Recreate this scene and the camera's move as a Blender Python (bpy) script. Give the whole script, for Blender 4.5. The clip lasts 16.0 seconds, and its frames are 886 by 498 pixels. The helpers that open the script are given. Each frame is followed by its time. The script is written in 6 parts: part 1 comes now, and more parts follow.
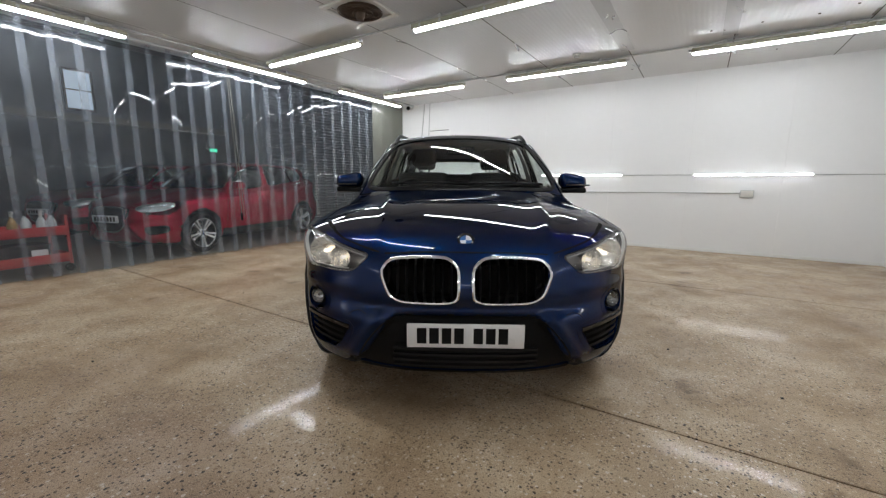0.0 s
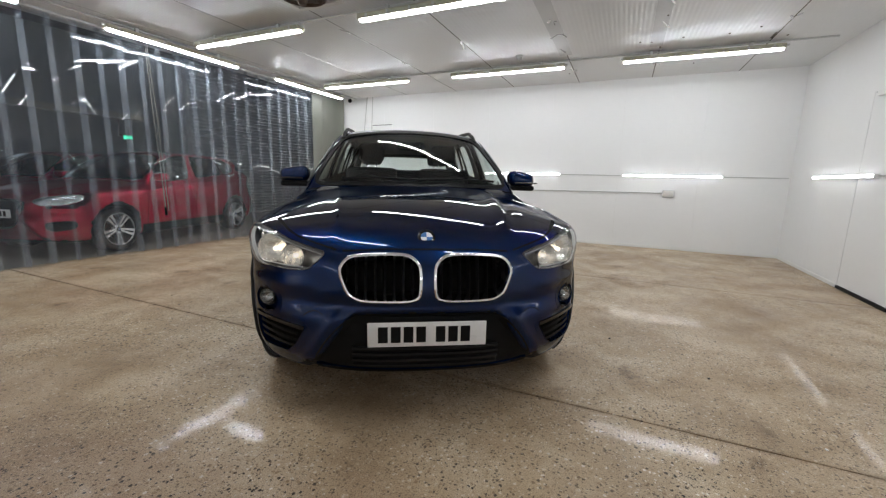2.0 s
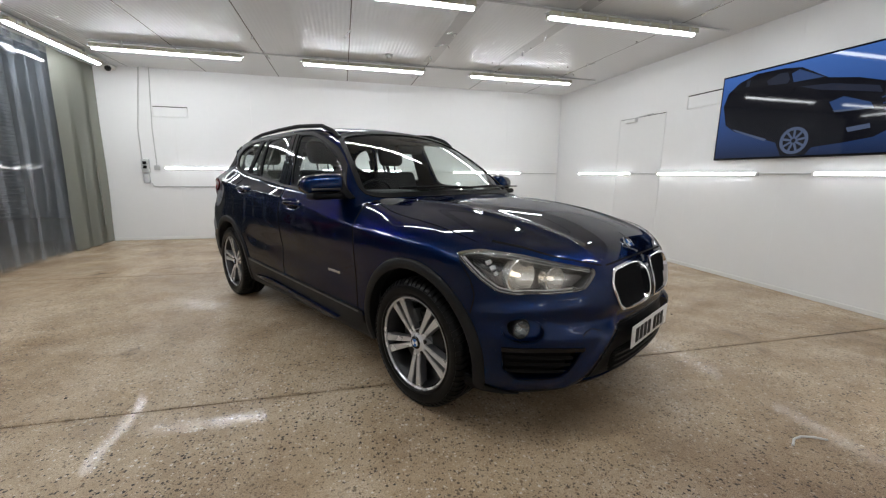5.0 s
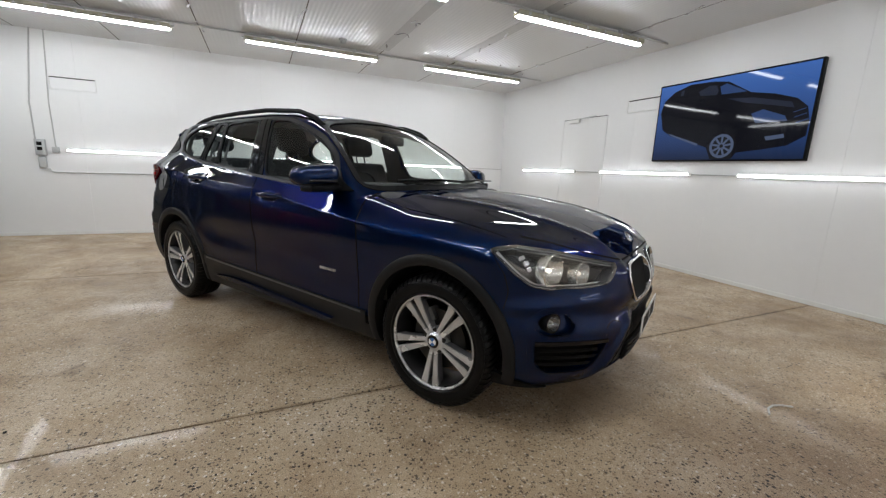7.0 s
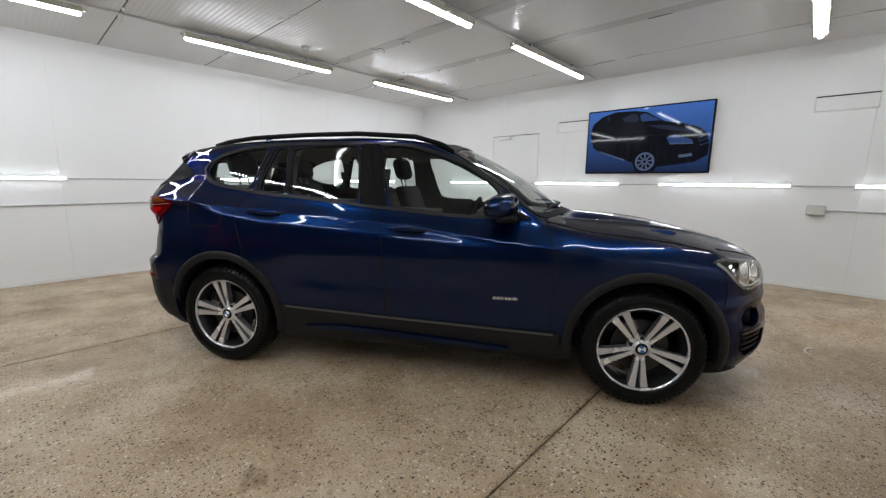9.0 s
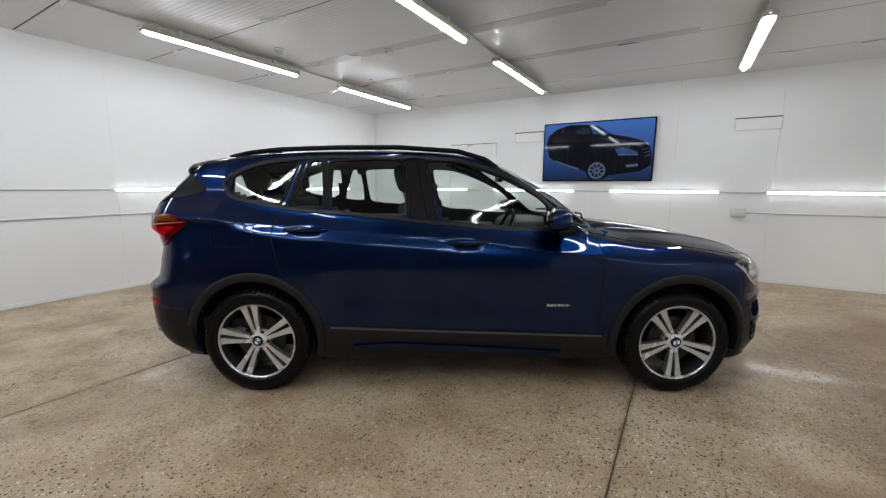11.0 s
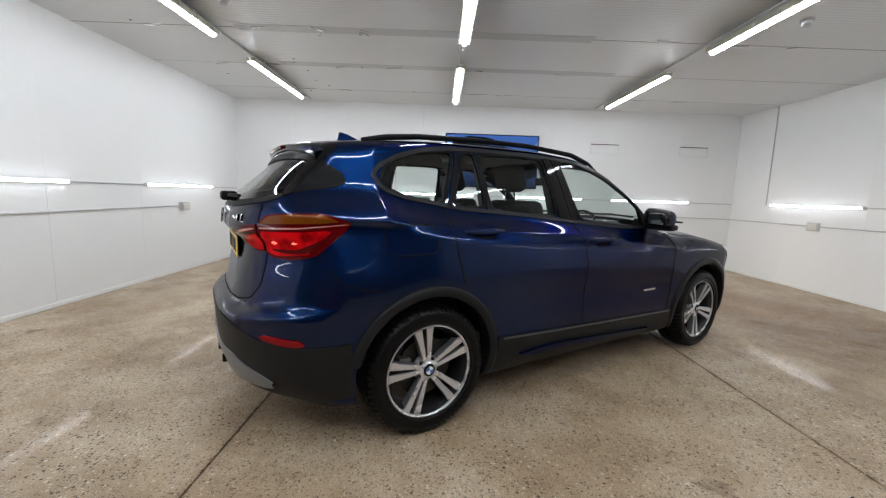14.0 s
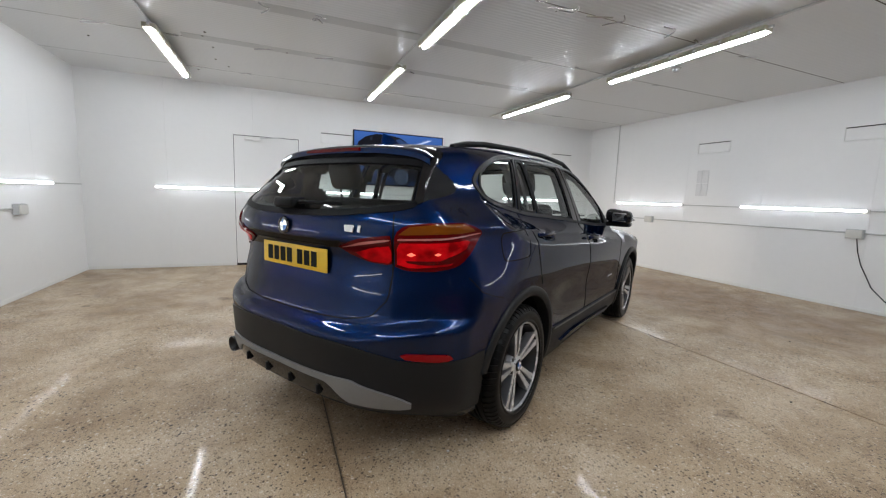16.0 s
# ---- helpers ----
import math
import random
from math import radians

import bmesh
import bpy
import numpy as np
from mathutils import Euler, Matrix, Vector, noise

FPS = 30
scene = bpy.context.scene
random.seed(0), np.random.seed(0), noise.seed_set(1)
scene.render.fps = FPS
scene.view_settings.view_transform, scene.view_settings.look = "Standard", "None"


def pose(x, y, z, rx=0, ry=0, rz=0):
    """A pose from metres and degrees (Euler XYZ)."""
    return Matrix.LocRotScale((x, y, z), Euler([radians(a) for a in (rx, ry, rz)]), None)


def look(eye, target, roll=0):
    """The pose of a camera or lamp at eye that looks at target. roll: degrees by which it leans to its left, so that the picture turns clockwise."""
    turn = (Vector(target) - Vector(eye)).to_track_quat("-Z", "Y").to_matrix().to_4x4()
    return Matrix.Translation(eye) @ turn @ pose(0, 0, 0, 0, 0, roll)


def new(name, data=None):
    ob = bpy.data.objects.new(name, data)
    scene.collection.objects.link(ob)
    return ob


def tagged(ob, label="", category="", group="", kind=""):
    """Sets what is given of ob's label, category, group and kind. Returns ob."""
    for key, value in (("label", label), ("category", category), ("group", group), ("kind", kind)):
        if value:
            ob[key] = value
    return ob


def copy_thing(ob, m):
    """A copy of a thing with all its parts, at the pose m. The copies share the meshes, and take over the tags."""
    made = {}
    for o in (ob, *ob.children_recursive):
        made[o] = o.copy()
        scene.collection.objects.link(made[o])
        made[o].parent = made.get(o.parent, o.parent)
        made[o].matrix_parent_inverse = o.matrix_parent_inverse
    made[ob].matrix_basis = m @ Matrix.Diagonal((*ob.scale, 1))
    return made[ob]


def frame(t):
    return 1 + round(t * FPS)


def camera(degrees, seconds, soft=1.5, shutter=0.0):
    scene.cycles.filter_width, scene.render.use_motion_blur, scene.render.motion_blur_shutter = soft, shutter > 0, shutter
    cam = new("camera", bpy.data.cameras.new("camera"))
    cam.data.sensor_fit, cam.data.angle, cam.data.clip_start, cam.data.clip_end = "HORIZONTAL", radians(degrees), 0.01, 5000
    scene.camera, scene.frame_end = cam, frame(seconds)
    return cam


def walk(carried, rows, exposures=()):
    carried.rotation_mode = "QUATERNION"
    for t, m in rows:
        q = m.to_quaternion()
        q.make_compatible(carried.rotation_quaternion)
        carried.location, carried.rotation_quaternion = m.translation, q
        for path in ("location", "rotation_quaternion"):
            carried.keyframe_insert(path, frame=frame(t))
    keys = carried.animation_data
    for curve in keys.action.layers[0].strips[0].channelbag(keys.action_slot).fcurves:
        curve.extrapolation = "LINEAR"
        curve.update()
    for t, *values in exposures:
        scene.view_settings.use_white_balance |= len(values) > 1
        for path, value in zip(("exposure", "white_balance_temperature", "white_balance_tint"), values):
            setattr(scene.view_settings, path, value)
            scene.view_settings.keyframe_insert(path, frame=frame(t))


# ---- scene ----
cam = camera(96.2, 16.0, 1.25)
PATH = [
    (0, (-0.112, 0.122, 1.12), (-1.177, 1.781, 0.786), 0.3),
    (0.5, (-0.156, 0.11, 1.118), (-1.153, 1.812, 0.786), 0.4),
    (1, (-0.157, 0.112, 1.122), (-1.115, 1.835, 0.785), 0.6),
    (1.5, (-0.159, 0.115, 1.121), (-1.065, 1.865, 0.78), 1.0),
    (2, (-0.205, 0.101, 1.117), (-1.007, 1.9, 0.769), 1.4),
    (2.5, (-0.507, -0.023, 1.108), (-1.124, 1.847, 0.756), 1.6),
    (3, (-0.995, -0.116, 1.102), (-1.373, 1.818, 0.755), 1.5),
    (3.5, (-1.514, -0.14, 1.127), (-1.6, 1.829, 0.786), 1.1),
    (5.8, (-2.573, 0.001, 1.196), (-1.965, 1.869, 0.823), 1.3),
    (6, (-2.575, 0.003, 1.192), (-1.945, 1.864, 0.82), 1.5),
    (6.5, (-2.622, 0.025, 1.194), (-1.915, 1.857, 0.814), 2.0),
    (7, (-2.857, 0.157, 1.18), (-2.032, 1.937, 0.792), 2.3),
    (7.5, (-3.219, 0.378, 1.211), (-2.234, 2.074, 0.819), 2.3),
    (8, (-3.659, 0.638, 1.225), (-2.503, 2.224, 0.841), 2.0),
    (8.5, (-4.052, 0.949, 1.237), (-2.735, 2.411, 0.878), 1.4),
    (9, (-4.421, 1.252, 1.255), (-2.972, 2.59, 0.922), 0.6),
    (11.3, (-4.964, 1.91, 1.317), (-3.256, 2.908, 1.021), 0.4),
    (11.5, (-4.978, 1.913, 1.282), (-3.262, 2.903, 1.007), 0.3),
    (12, (-5.062, 2.122, 1.256), (-3.291, 3.005, 0.968), 0.7),
    (12.5, (-5.176, 2.523, 1.261), (-3.335, 3.244, 0.962), 1.1),
    (13, (-5.316, 3.016, 1.267), (-3.407, 3.53, 0.967), 1.4),
    (13.5, (-5.383, 3.567, 1.245), (-3.42, 3.827, 0.958), 1.8),
    (14, (-5.443, 4.108, 1.231), (-3.461, 4.091, 0.966), 1.9),
    (14.5, (-5.403, 4.597, 1.22), (-3.439, 4.315, 0.966), 1.7),
    (15, (-5.332, 4.997, 1.232), (-3.415, 4.488, 0.979), 1.6),
    (15.5, (-5.253, 5.253, 1.239), (-3.385, 4.585, 0.986), 1.6),
    (16, (-5.25, 5.365, 1.244), (-3.425, 4.59, 0.985), 2.0),
]
walk(cam, [(t, look(eye, target, roll)) for t, eye, target, roll in PATH], [(0.0, -0.02, 6500, 10), (3.5, 0.06, 6500, 10), (7.0, 0.0, 6480, 10), (9.0, 0.02, 6420, 10), (12.0, 0.06, 6340, 10), (14.0, 0.14, 6310, 10), (16.0, 0.08, 6310, 10)])

# ---- light ----
world = bpy.data.worlds.new("world")
scene.world = world
world.use_nodes = True
world.node_tree.nodes["Background"].inputs[0].default_value = (0.02, 0.022, 0.026, 1)
world.node_tree.nodes["Background"].inputs[1].default_value = 0.4
CEILING_GLOW, WALL_GLOW = 52.0, 14.5


# ---- materials ----
def nodes_of(m):
    m.use_nodes = True
    t = m.node_tree
    return t, t.nodes, t.links, t.nodes["Principled BSDF"]


def surface(name, colour, rough=0.5, metal=0.0, coat=0.0, vary=0.12, scale=6.0, bump=0.0, grain=60.0, spec=0.5, rough_vary=0.08):
    """A material with stains at one scale and grain at another, in metres."""
    m = bpy.data.materials.new(name)
    t, n, l, p = nodes_of(m)
    at = n.new("ShaderNodeTexCoord")
    big, fine = n.new("ShaderNodeTexNoise"), n.new("ShaderNodeTexNoise")
    big.inputs["Scale"].default_value, big.inputs["Detail"].default_value = scale, 4
    fine.inputs["Scale"].default_value, fine.inputs["Detail"].default_value = grain, 3
    for x in (big, fine):
        l.new(at.outputs["Object"], x.inputs["Vector"])
    ramp = n.new("ShaderNodeMix")
    ramp.data_type = "RGBA"
    lo, hi = [c * (1 - vary) for c in colour], [min(1, c * (1 + vary)) for c in colour]
    ramp.inputs[6].default_value, ramp.inputs[7].default_value = (*lo, 1), (*hi, 1)
    add = n.new("ShaderNodeMath")
    add.operation = "MULTIPLY_ADD"
    l.new(fine.outputs["Fac"], add.inputs[0])
    add.inputs[1].default_value = 0.4
    half = n.new("ShaderNodeMath")
    half.operation = "MULTIPLY"
    half.inputs[1].default_value = 0.6
    l.new(big.outputs["Fac"], half.inputs[0])
    l.new(half.outputs[0], add.inputs[2])
    l.new(add.outputs[0], ramp.inputs[0])
    l.new(ramp.outputs[2], p.inputs["Base Color"])
    r = n.new("ShaderNodeMapRange")
    r.inputs[3].default_value, r.inputs[4].default_value = max(0.02, rough - rough_vary), min(1, rough + rough_vary)
    l.new(big.outputs["Fac"], r.inputs[0])
    l.new(r.outputs[0], p.inputs["Roughness"])
    p.inputs["Metallic"].default_value, p.inputs["Coat Weight"].default_value, p.inputs["Coat Roughness"].default_value = metal, coat, 0.02
    p.inputs["Specular IOR Level"].default_value = spec
    if bump:
        b = n.new("ShaderNodeBump")
        b.inputs["Strength"].default_value, b.inputs["Distance"].default_value = 0.6, bump
        l.new(fine.outputs["Fac"], b.inputs["Height"])
        l.new(b.outputs["Normal"], p.inputs["Normal"])
    return m


def glow(name, colour, strength):
    m = bpy.data.materials.new(name)
    t, n, l, p = nodes_of(m)
    p.inputs["Base Color"].default_value = (*colour, 1)
    p.inputs["Emission Color"].default_value, p.inputs["Emission Strength"].default_value = (*colour, 1), strength
    return m


def clear(name, tint, rough=0.0, haze=0.0, gloss=0.06, edge_haze=0.0, half=0.15, milky=(0.66, 0.74, 0.80)):
    """Thin clear sheet: it lets light straight through, tinted, with a gloss on top."""
    m = bpy.data.materials.new(name)
    t, n, l, p = nodes_of(m)
    out = n["Material Output"]
    see, shine, mix, edge = n.new("ShaderNodeBsdfTransparent"), n.new("ShaderNodeBsdfGlossy"), n.new("ShaderNodeMixShader"), n.new("ShaderNodeMath")
    facing, power = n.new("ShaderNodeLayerWeight"), n.new("ShaderNodeMath")
    facing.inputs[0].default_value = 0.5
    power.operation, power.inputs[1].default_value = "POWER", 4.5
    edge.operation, edge.inputs[1].default_value, edge.inputs[2].default_value = "MULTIPLY_ADD", 0.85, gloss
    l.new(facing.outputs["Facing"], power.inputs[0])
    l.new(power.outputs[0], edge.inputs[0])
    see.inputs[0].default_value = (*tint, 1)
    shine.inputs["Roughness"].default_value = rough
    l.new(edge.outputs[0], mix.inputs[0])
    l.new(see.outputs[0], mix.inputs[1])
    l.new(shine.outputs[0], mix.inputs[2])
    last = mix
    if haze:
        milk, more = n.new("ShaderNodeBsdfDiffuse"), n.new("ShaderNodeMixShader")
        back, both = n.new("ShaderNodeBsdfTranslucent"), n.new("ShaderNodeMixShader")
        milk.inputs[0].default_value = back.inputs[0].default_value = (*milky, 1)
        l.new(milk.outputs[0], both.inputs[1])
        l.new(back.outputs[0], both.inputs[2])
        more.inputs[0].default_value = haze
        # milkier side edges: painted haze for the double layer where strips overlap
        if edge_haze:
            at, sep, off = n.new("ShaderNodeTexCoord"), n.new("ShaderNodeSeparateXYZ"), n.new("ShaderNodeMath")
            worn, dirt, mul = n.new("ShaderNodeMapRange"), n.new("ShaderNodeTexNoise"), n.new("ShaderNodeMath")
            l.new(at.outputs["Object"], sep.inputs[0])
            off.operation = "ABSOLUTE"
            l.new(sep.outputs[1], off.inputs[0])
            worn.inputs[1].default_value, worn.inputs[2].default_value = half * 0.50, half * 0.62
            worn.inputs[3].default_value, worn.inputs[4].default_value = haze, edge_haze
            l.new(off.outputs[0], worn.inputs[0])
            dirt.inputs["Scale"].default_value, dirt.inputs["Detail"].default_value = 2.5, 5
            l.new(at.outputs["Object"], dirt.inputs["Vector"])
            mul.operation = "MULTIPLY"
            l.new(worn.outputs[0], mul.inputs[0])
            twice = n.new("ShaderNodeMath")
            twice.operation, twice.inputs[1].default_value = "MULTIPLY", 2.0
            l.new(dirt.outputs["Fac"], twice.inputs[0])
            l.new(twice.outputs[0], mul.inputs[1])
            l.new(mul.outputs[0], more.inputs[0])
        l.new(mix.outputs[0], more.inputs[1])
        l.new(both.outputs[0], more.inputs[2])
        last = more
    l.new(last.outputs[0], out.inputs[0])
    n.remove(p)
    return m


def concrete():
    """Worn, sealed concrete in which the stones of the mix show."""
    m = bpy.data.materials.new("worn_concrete")
    t, n, l, p = nodes_of(m)
    at = n.new("ShaderNodeTexCoord")

    def tex(kind, scale, detail=4.0, rough=0.55):
        x = n.new(kind)
        x.inputs["Scale"].default_value = scale
        if kind == "ShaderNodeTexNoise":
            x.inputs["Detail"].default_value, x.inputs["Roughness"].default_value = detail, rough
        l.new(at.outputs["Object"], x.inputs["Vector"])
        return x

    def ramp(src, *stops):
        r = n.new("ShaderNodeValToRGB")
        while len(r.color_ramp.elements) < len(stops):
            r.color_ramp.elements.new(0.5)
        for e, (at_, c) in zip(r.color_ramp.elements, stops):
            e.position, e.color = at_, (*c, 1) if isinstance(c, tuple) else (c, c, c, 1)
        l.new(src, r.inputs[0])
        return r

    def mixed(fac, a, b, mode="MIX", amount=None):
        x = n.new("ShaderNodeMix")
        x.data_type, x.blend_type = "RGBA", mode
        if amount is not None:
            x.inputs[0].default_value = amount
        else:
            l.new(fac, x.inputs[0])
        l.new(a, x.inputs[6])
        l.new(b, x.inputs[7])
        return x

    paste = ramp(tex("ShaderNodeTexNoise", 1.7, 8, 0.62).outputs["Fac"], (0.30, (0.335, 0.248, 0.160)), (0.5, (0.45, 0.350, 0.237)), (0.70, (0.555, 0.455, 0.338)))
    # uneven outlines for the stones
    jag, push, bent = tex("ShaderNodeTexNoise", 95.0, 4, 0.7), n.new("ShaderNodeVectorMath"), n.new("ShaderNodeVectorMath")
    push.operation, push.inputs[3].default_value = "SCALE", 0.017
    l.new(jag.outputs["Color"], push.inputs[0])
    l.new(at.outputs["Object"], bent.inputs[0])
    l.new(push.outputs[0], bent.inputs[1])
    body = paste
    for scale, r0, r1, colours in ((58.0, 0.29, 0.38, ((0.0, (0.016, 0.012, 0.009)), (0.40, (0.05, 0.034, 0.022)), (0.46, (0.25, 0.165, 0.095)), (0.72, (0.40, 0.30, 0.19)), (0.80, (0.62, 0.54, 0.43)), (1.0, (0.74, 0.70, 0.63)))),
                                   (115.0, 0.31, 0.42, ((0.0, (0.03, 0.021, 0.015)), (0.28, (0.07, 0.048, 0.032)), (0.36, (0.33, 0.24, 0.15)), (0.80, (0.44, 0.34, 0.23)), (0.88, (0.66, 0.58, 0.47)), (1.0, (0.70, 0.65, 0.57))))):
        cells, split = tex("ShaderNodeTexVoronoi", scale), n.new("ShaderNodeSeparateColor")
        l.new(bent.outputs[0], cells.inputs["Vector"])
        l.new(cells.outputs["Color"], split.inputs[0])
        size, ratio = n.new("ShaderNodeMath"), n.new("ShaderNodeMath")
        size.operation, size.inputs[1].default_value, size.inputs[2].default_value = "MULTIPLY_ADD", 1.0, 0.35
        ratio.operation = "DIVIDE"
        l.new(split.outputs[1], size.inputs[0])
        l.new(cells.outputs["Distance"], ratio.inputs[0])
        l.new(size.outputs[0], ratio.inputs[1])
        near = ramp(ratio.outputs[0], (r0, 1.0), (r1, 0.0))
        bare = ramp(tex("ShaderNodeTexNoise", 0.9 if scale < 60 else 1.4, 5, 0.65).outputs["Fac"], (0.38, 0.35), (0.56, 1.0))
        shown = n.new("ShaderNodeMath")
        shown.operation = "MULTIPLY"
        l.new(near.outputs[0], shown.inputs[0])
        l.new(bare.outputs[0], shown.inputs[1])
        tone = ramp(split.outputs[0], *colours)
        fresh = mixed(shown.outputs[0], body.outputs[2] if body is not paste else paste.outputs[0], tone.outputs[0])
        body = fresh
    grit = ramp(tex("ShaderNodeTexNoise", 210.0, 3, 0.6).outputs["Fac"], (0.36, (0.58, 0.55, 0.51)), (0.50, (1.0, 1.0, 1.0)), (0.64, (1.25, 1.23, 1.20)))
    body = mixed(None, body.outputs[2], grit.outputs[0], "MULTIPLY", 0.9)
    stains = ramp(tex("ShaderNodeTexNoise", 0.85, 7, 0.66).outputs["Fac"], (0.34, (0.60, 0.52, 0.44)), (0.47, (0.87, 0.82, 0.77)), (0.62, (1.0, 1.0, 1.0)))
    body = mixed(None, body.outputs[2], stains.outputs[0], "MULTIPLY", 0.7)
    spots = ramp(tex("ShaderNodeTexNoise", 3.3, 3, 0.5).outputs["Fac"], (0.27, (0.42, 0.36, 0.30)), (0.33, (1.0, 1.0, 1.0)))
    body = mixed(None, body.outputs[2], spots.outputs[0], "MULTIPLY", 0.8)
    # the large brown patch in front of the car's nose
    away, rough_edge, sum_ = n.new("ShaderNodeVectorMath"), tex("ShaderNodeTexNoise", 1.3, 6, 0.6), n.new("ShaderNodeMath")
    squeeze = n.new("ShaderNodeVectorMath")
    squeeze.operation, squeeze.inputs[1].default_value = "MULTIPLY", (0.5, 1.2, 0.0)
    l.new(at.outputs["Object"], squeeze.inputs[0])
    away.operation, away.inputs[1].default_value = "DISTANCE", (-0.75, 0.20, 0.0)
    l.new(squeeze.outputs[0], away.inputs[0])
    sum_.operation, sum_.inputs[1].default_value = "MULTIPLY_ADD", 1.9
    l.new(rough_edge.outputs["Fac"], sum_.inputs[0])
    l.new(away.outputs["Value"], sum_.inputs[2])
    patch_ = ramp(sum_.outputs[0], (0.0, (0.62, 0.54, 0.50)), (1.0, (1.0, 1.0, 1.0)))
    fit_ = n.new("ShaderNodeMapRange")
    fit_.inputs[1].default_value, fit_.inputs[2].default_value = 1.65, 2.35
    l.new(sum_.outputs[0], fit_.inputs[0])
    l.new(fit_.outputs[0], patch_.inputs[0])
    body = mixed(None, body.outputs[2], patch_.outputs[0], "MULTIPLY", 0.85)
    # dirt along the saw-cut joints
    yy, worn = n.new("ShaderNodeSeparateXYZ"), tex("ShaderNodeTexNoise", 9.0, 6, 0.7)
    l.new(at.outputs["Object"], yy.inputs[0])
    gaps = []
    for j in (2.075, 5.115):
        d0, d1 = n.new("ShaderNodeMath"), n.new("ShaderNodeMath")
        d0.operation, d0.inputs[1].default_value, d1.operation = "SUBTRACT", j, "ABSOLUTE"
        l.new(yy.outputs[1], d0.inputs[0])
        l.new(d0.outputs[0], d1.inputs[0])
        gaps.append(d1)
    least, blur = n.new("ShaderNodeMath"), n.new("ShaderNodeMath")
    least.operation, blur.operation, blur.inputs[1].default_value = "MINIMUM", "MULTIPLY_ADD", 0.06
    l.new(gaps[0].outputs[0], least.inputs[0])
    l.new(gaps[1].outputs[0], least.inputs[1])
    l.new(worn.outputs["Fac"], blur.inputs[0])
    l.new(least.outputs[0], blur.inputs[2])
    grime = ramp(blur.outputs[0], (0.030, (0.40, 0.35, 0.30)), (0.042, (0.82, 0.79, 0.75)), (0.065, (1.0, 1.0, 1.0)))
    body = mixed(None, body.outputs[2], grime.outputs[0], "MULTIPLY", 0.75)
    l.new(body.outputs[2], p.inputs["Base Color"])
    dull = ramp(tex("ShaderNodeTexNoise", 3.2, 7, 0.65).outputs["Fac"], (0.34, 0.34), (0.50, 0.48), (0.66, 0.62))
    l.new(dull.outputs[0], p.inputs["Roughness"])
    p.inputs["Specular IOR Level"].default_value = 0.30
    # the worn sealer: shiny where it is left, pitted by the stones
    left, pits, gloss = ramp(tex("ShaderNodeTexNoise", 1.6, 7, 0.7).outputs["Fac"], (0.36, 0.20), (0.60, 0.78)), ramp(tex("ShaderNodeTexNoise", 100.0, 5, 0.7).outputs["Fac"], (0.47, 0.0), (0.58, 1.0)), n.new("ShaderNodeMath")
    gloss.operation = "MULTIPLY"
    l.new(left.outputs[0], gloss.inputs[0])
    l.new(pits.outputs[0], gloss.inputs[1])
    kept, lessen = n.new("ShaderNodeMapRange"), n.new("ShaderNodeMath")
    kept.inputs[3].default_value, lessen.operation = 0.25, "MULTIPLY"
    l.new(fit_.outputs[0], kept.inputs[0])
    l.new(gloss.outputs[0], lessen.inputs[0])
    l.new(kept.outputs[0], lessen.inputs[1])
    l.new(lessen.outputs[0], p.inputs["Coat Weight"])
    p.inputs["Coat Roughness"].default_value, p.inputs["Coat IOR"].default_value = 0.07, 1.5
    b = n.new("ShaderNodeBump")
    b.inputs["Strength"].default_value, b.inputs["Distance"].default_value = 0.5, 0.003
    l.new(tex("ShaderNodeTexNoise", 46.0, 6, 0.65).outputs["Fac"], b.inputs["Height"])
    l.new(b.outputs["Normal"], p.inputs["Normal"])
    b2 = n.new("ShaderNodeBump")
    b2.inputs["Strength"].default_value, b2.inputs["Distance"].default_value = 0.16, 0.0012
    l.new(tex("ShaderNodeTexNoise", 30.0, 5, 0.6).outputs["Fac"], b2.inputs["Height"])
    l.new(b2.outputs["Normal"], p.inputs["Coat Normal"])
    return m


def ribbed_white():
    """White ceiling lining with fine ribs that run along y."""
    m = surface("white_ribbed_lining", (0.64, 0.64, 0.635), 0.30, vary=0.03, scale=1.2, spec=0.3, rough_vary=0.0)
    t, n, l, p = nodes_of(m)
    at, w, b = n.new("ShaderNodeTexCoord"), n.new("ShaderNodeTexWave"), n.new("ShaderNodeBump")
    w.bands_direction, w.inputs["Scale"].default_value, w.inputs["Distortion"].default_value = "X", 6.5, 0.0
    l.new(at.outputs["Object"], w.inputs["Vector"])
    b.inputs["Strength"].default_value, b.inputs["Distance"].default_value = 0.35, 0.004
    l.new(w.outputs["Fac"], b.inputs["Height"])
    l.new(b.outputs["Normal"], p.inputs["Normal"])
    return m


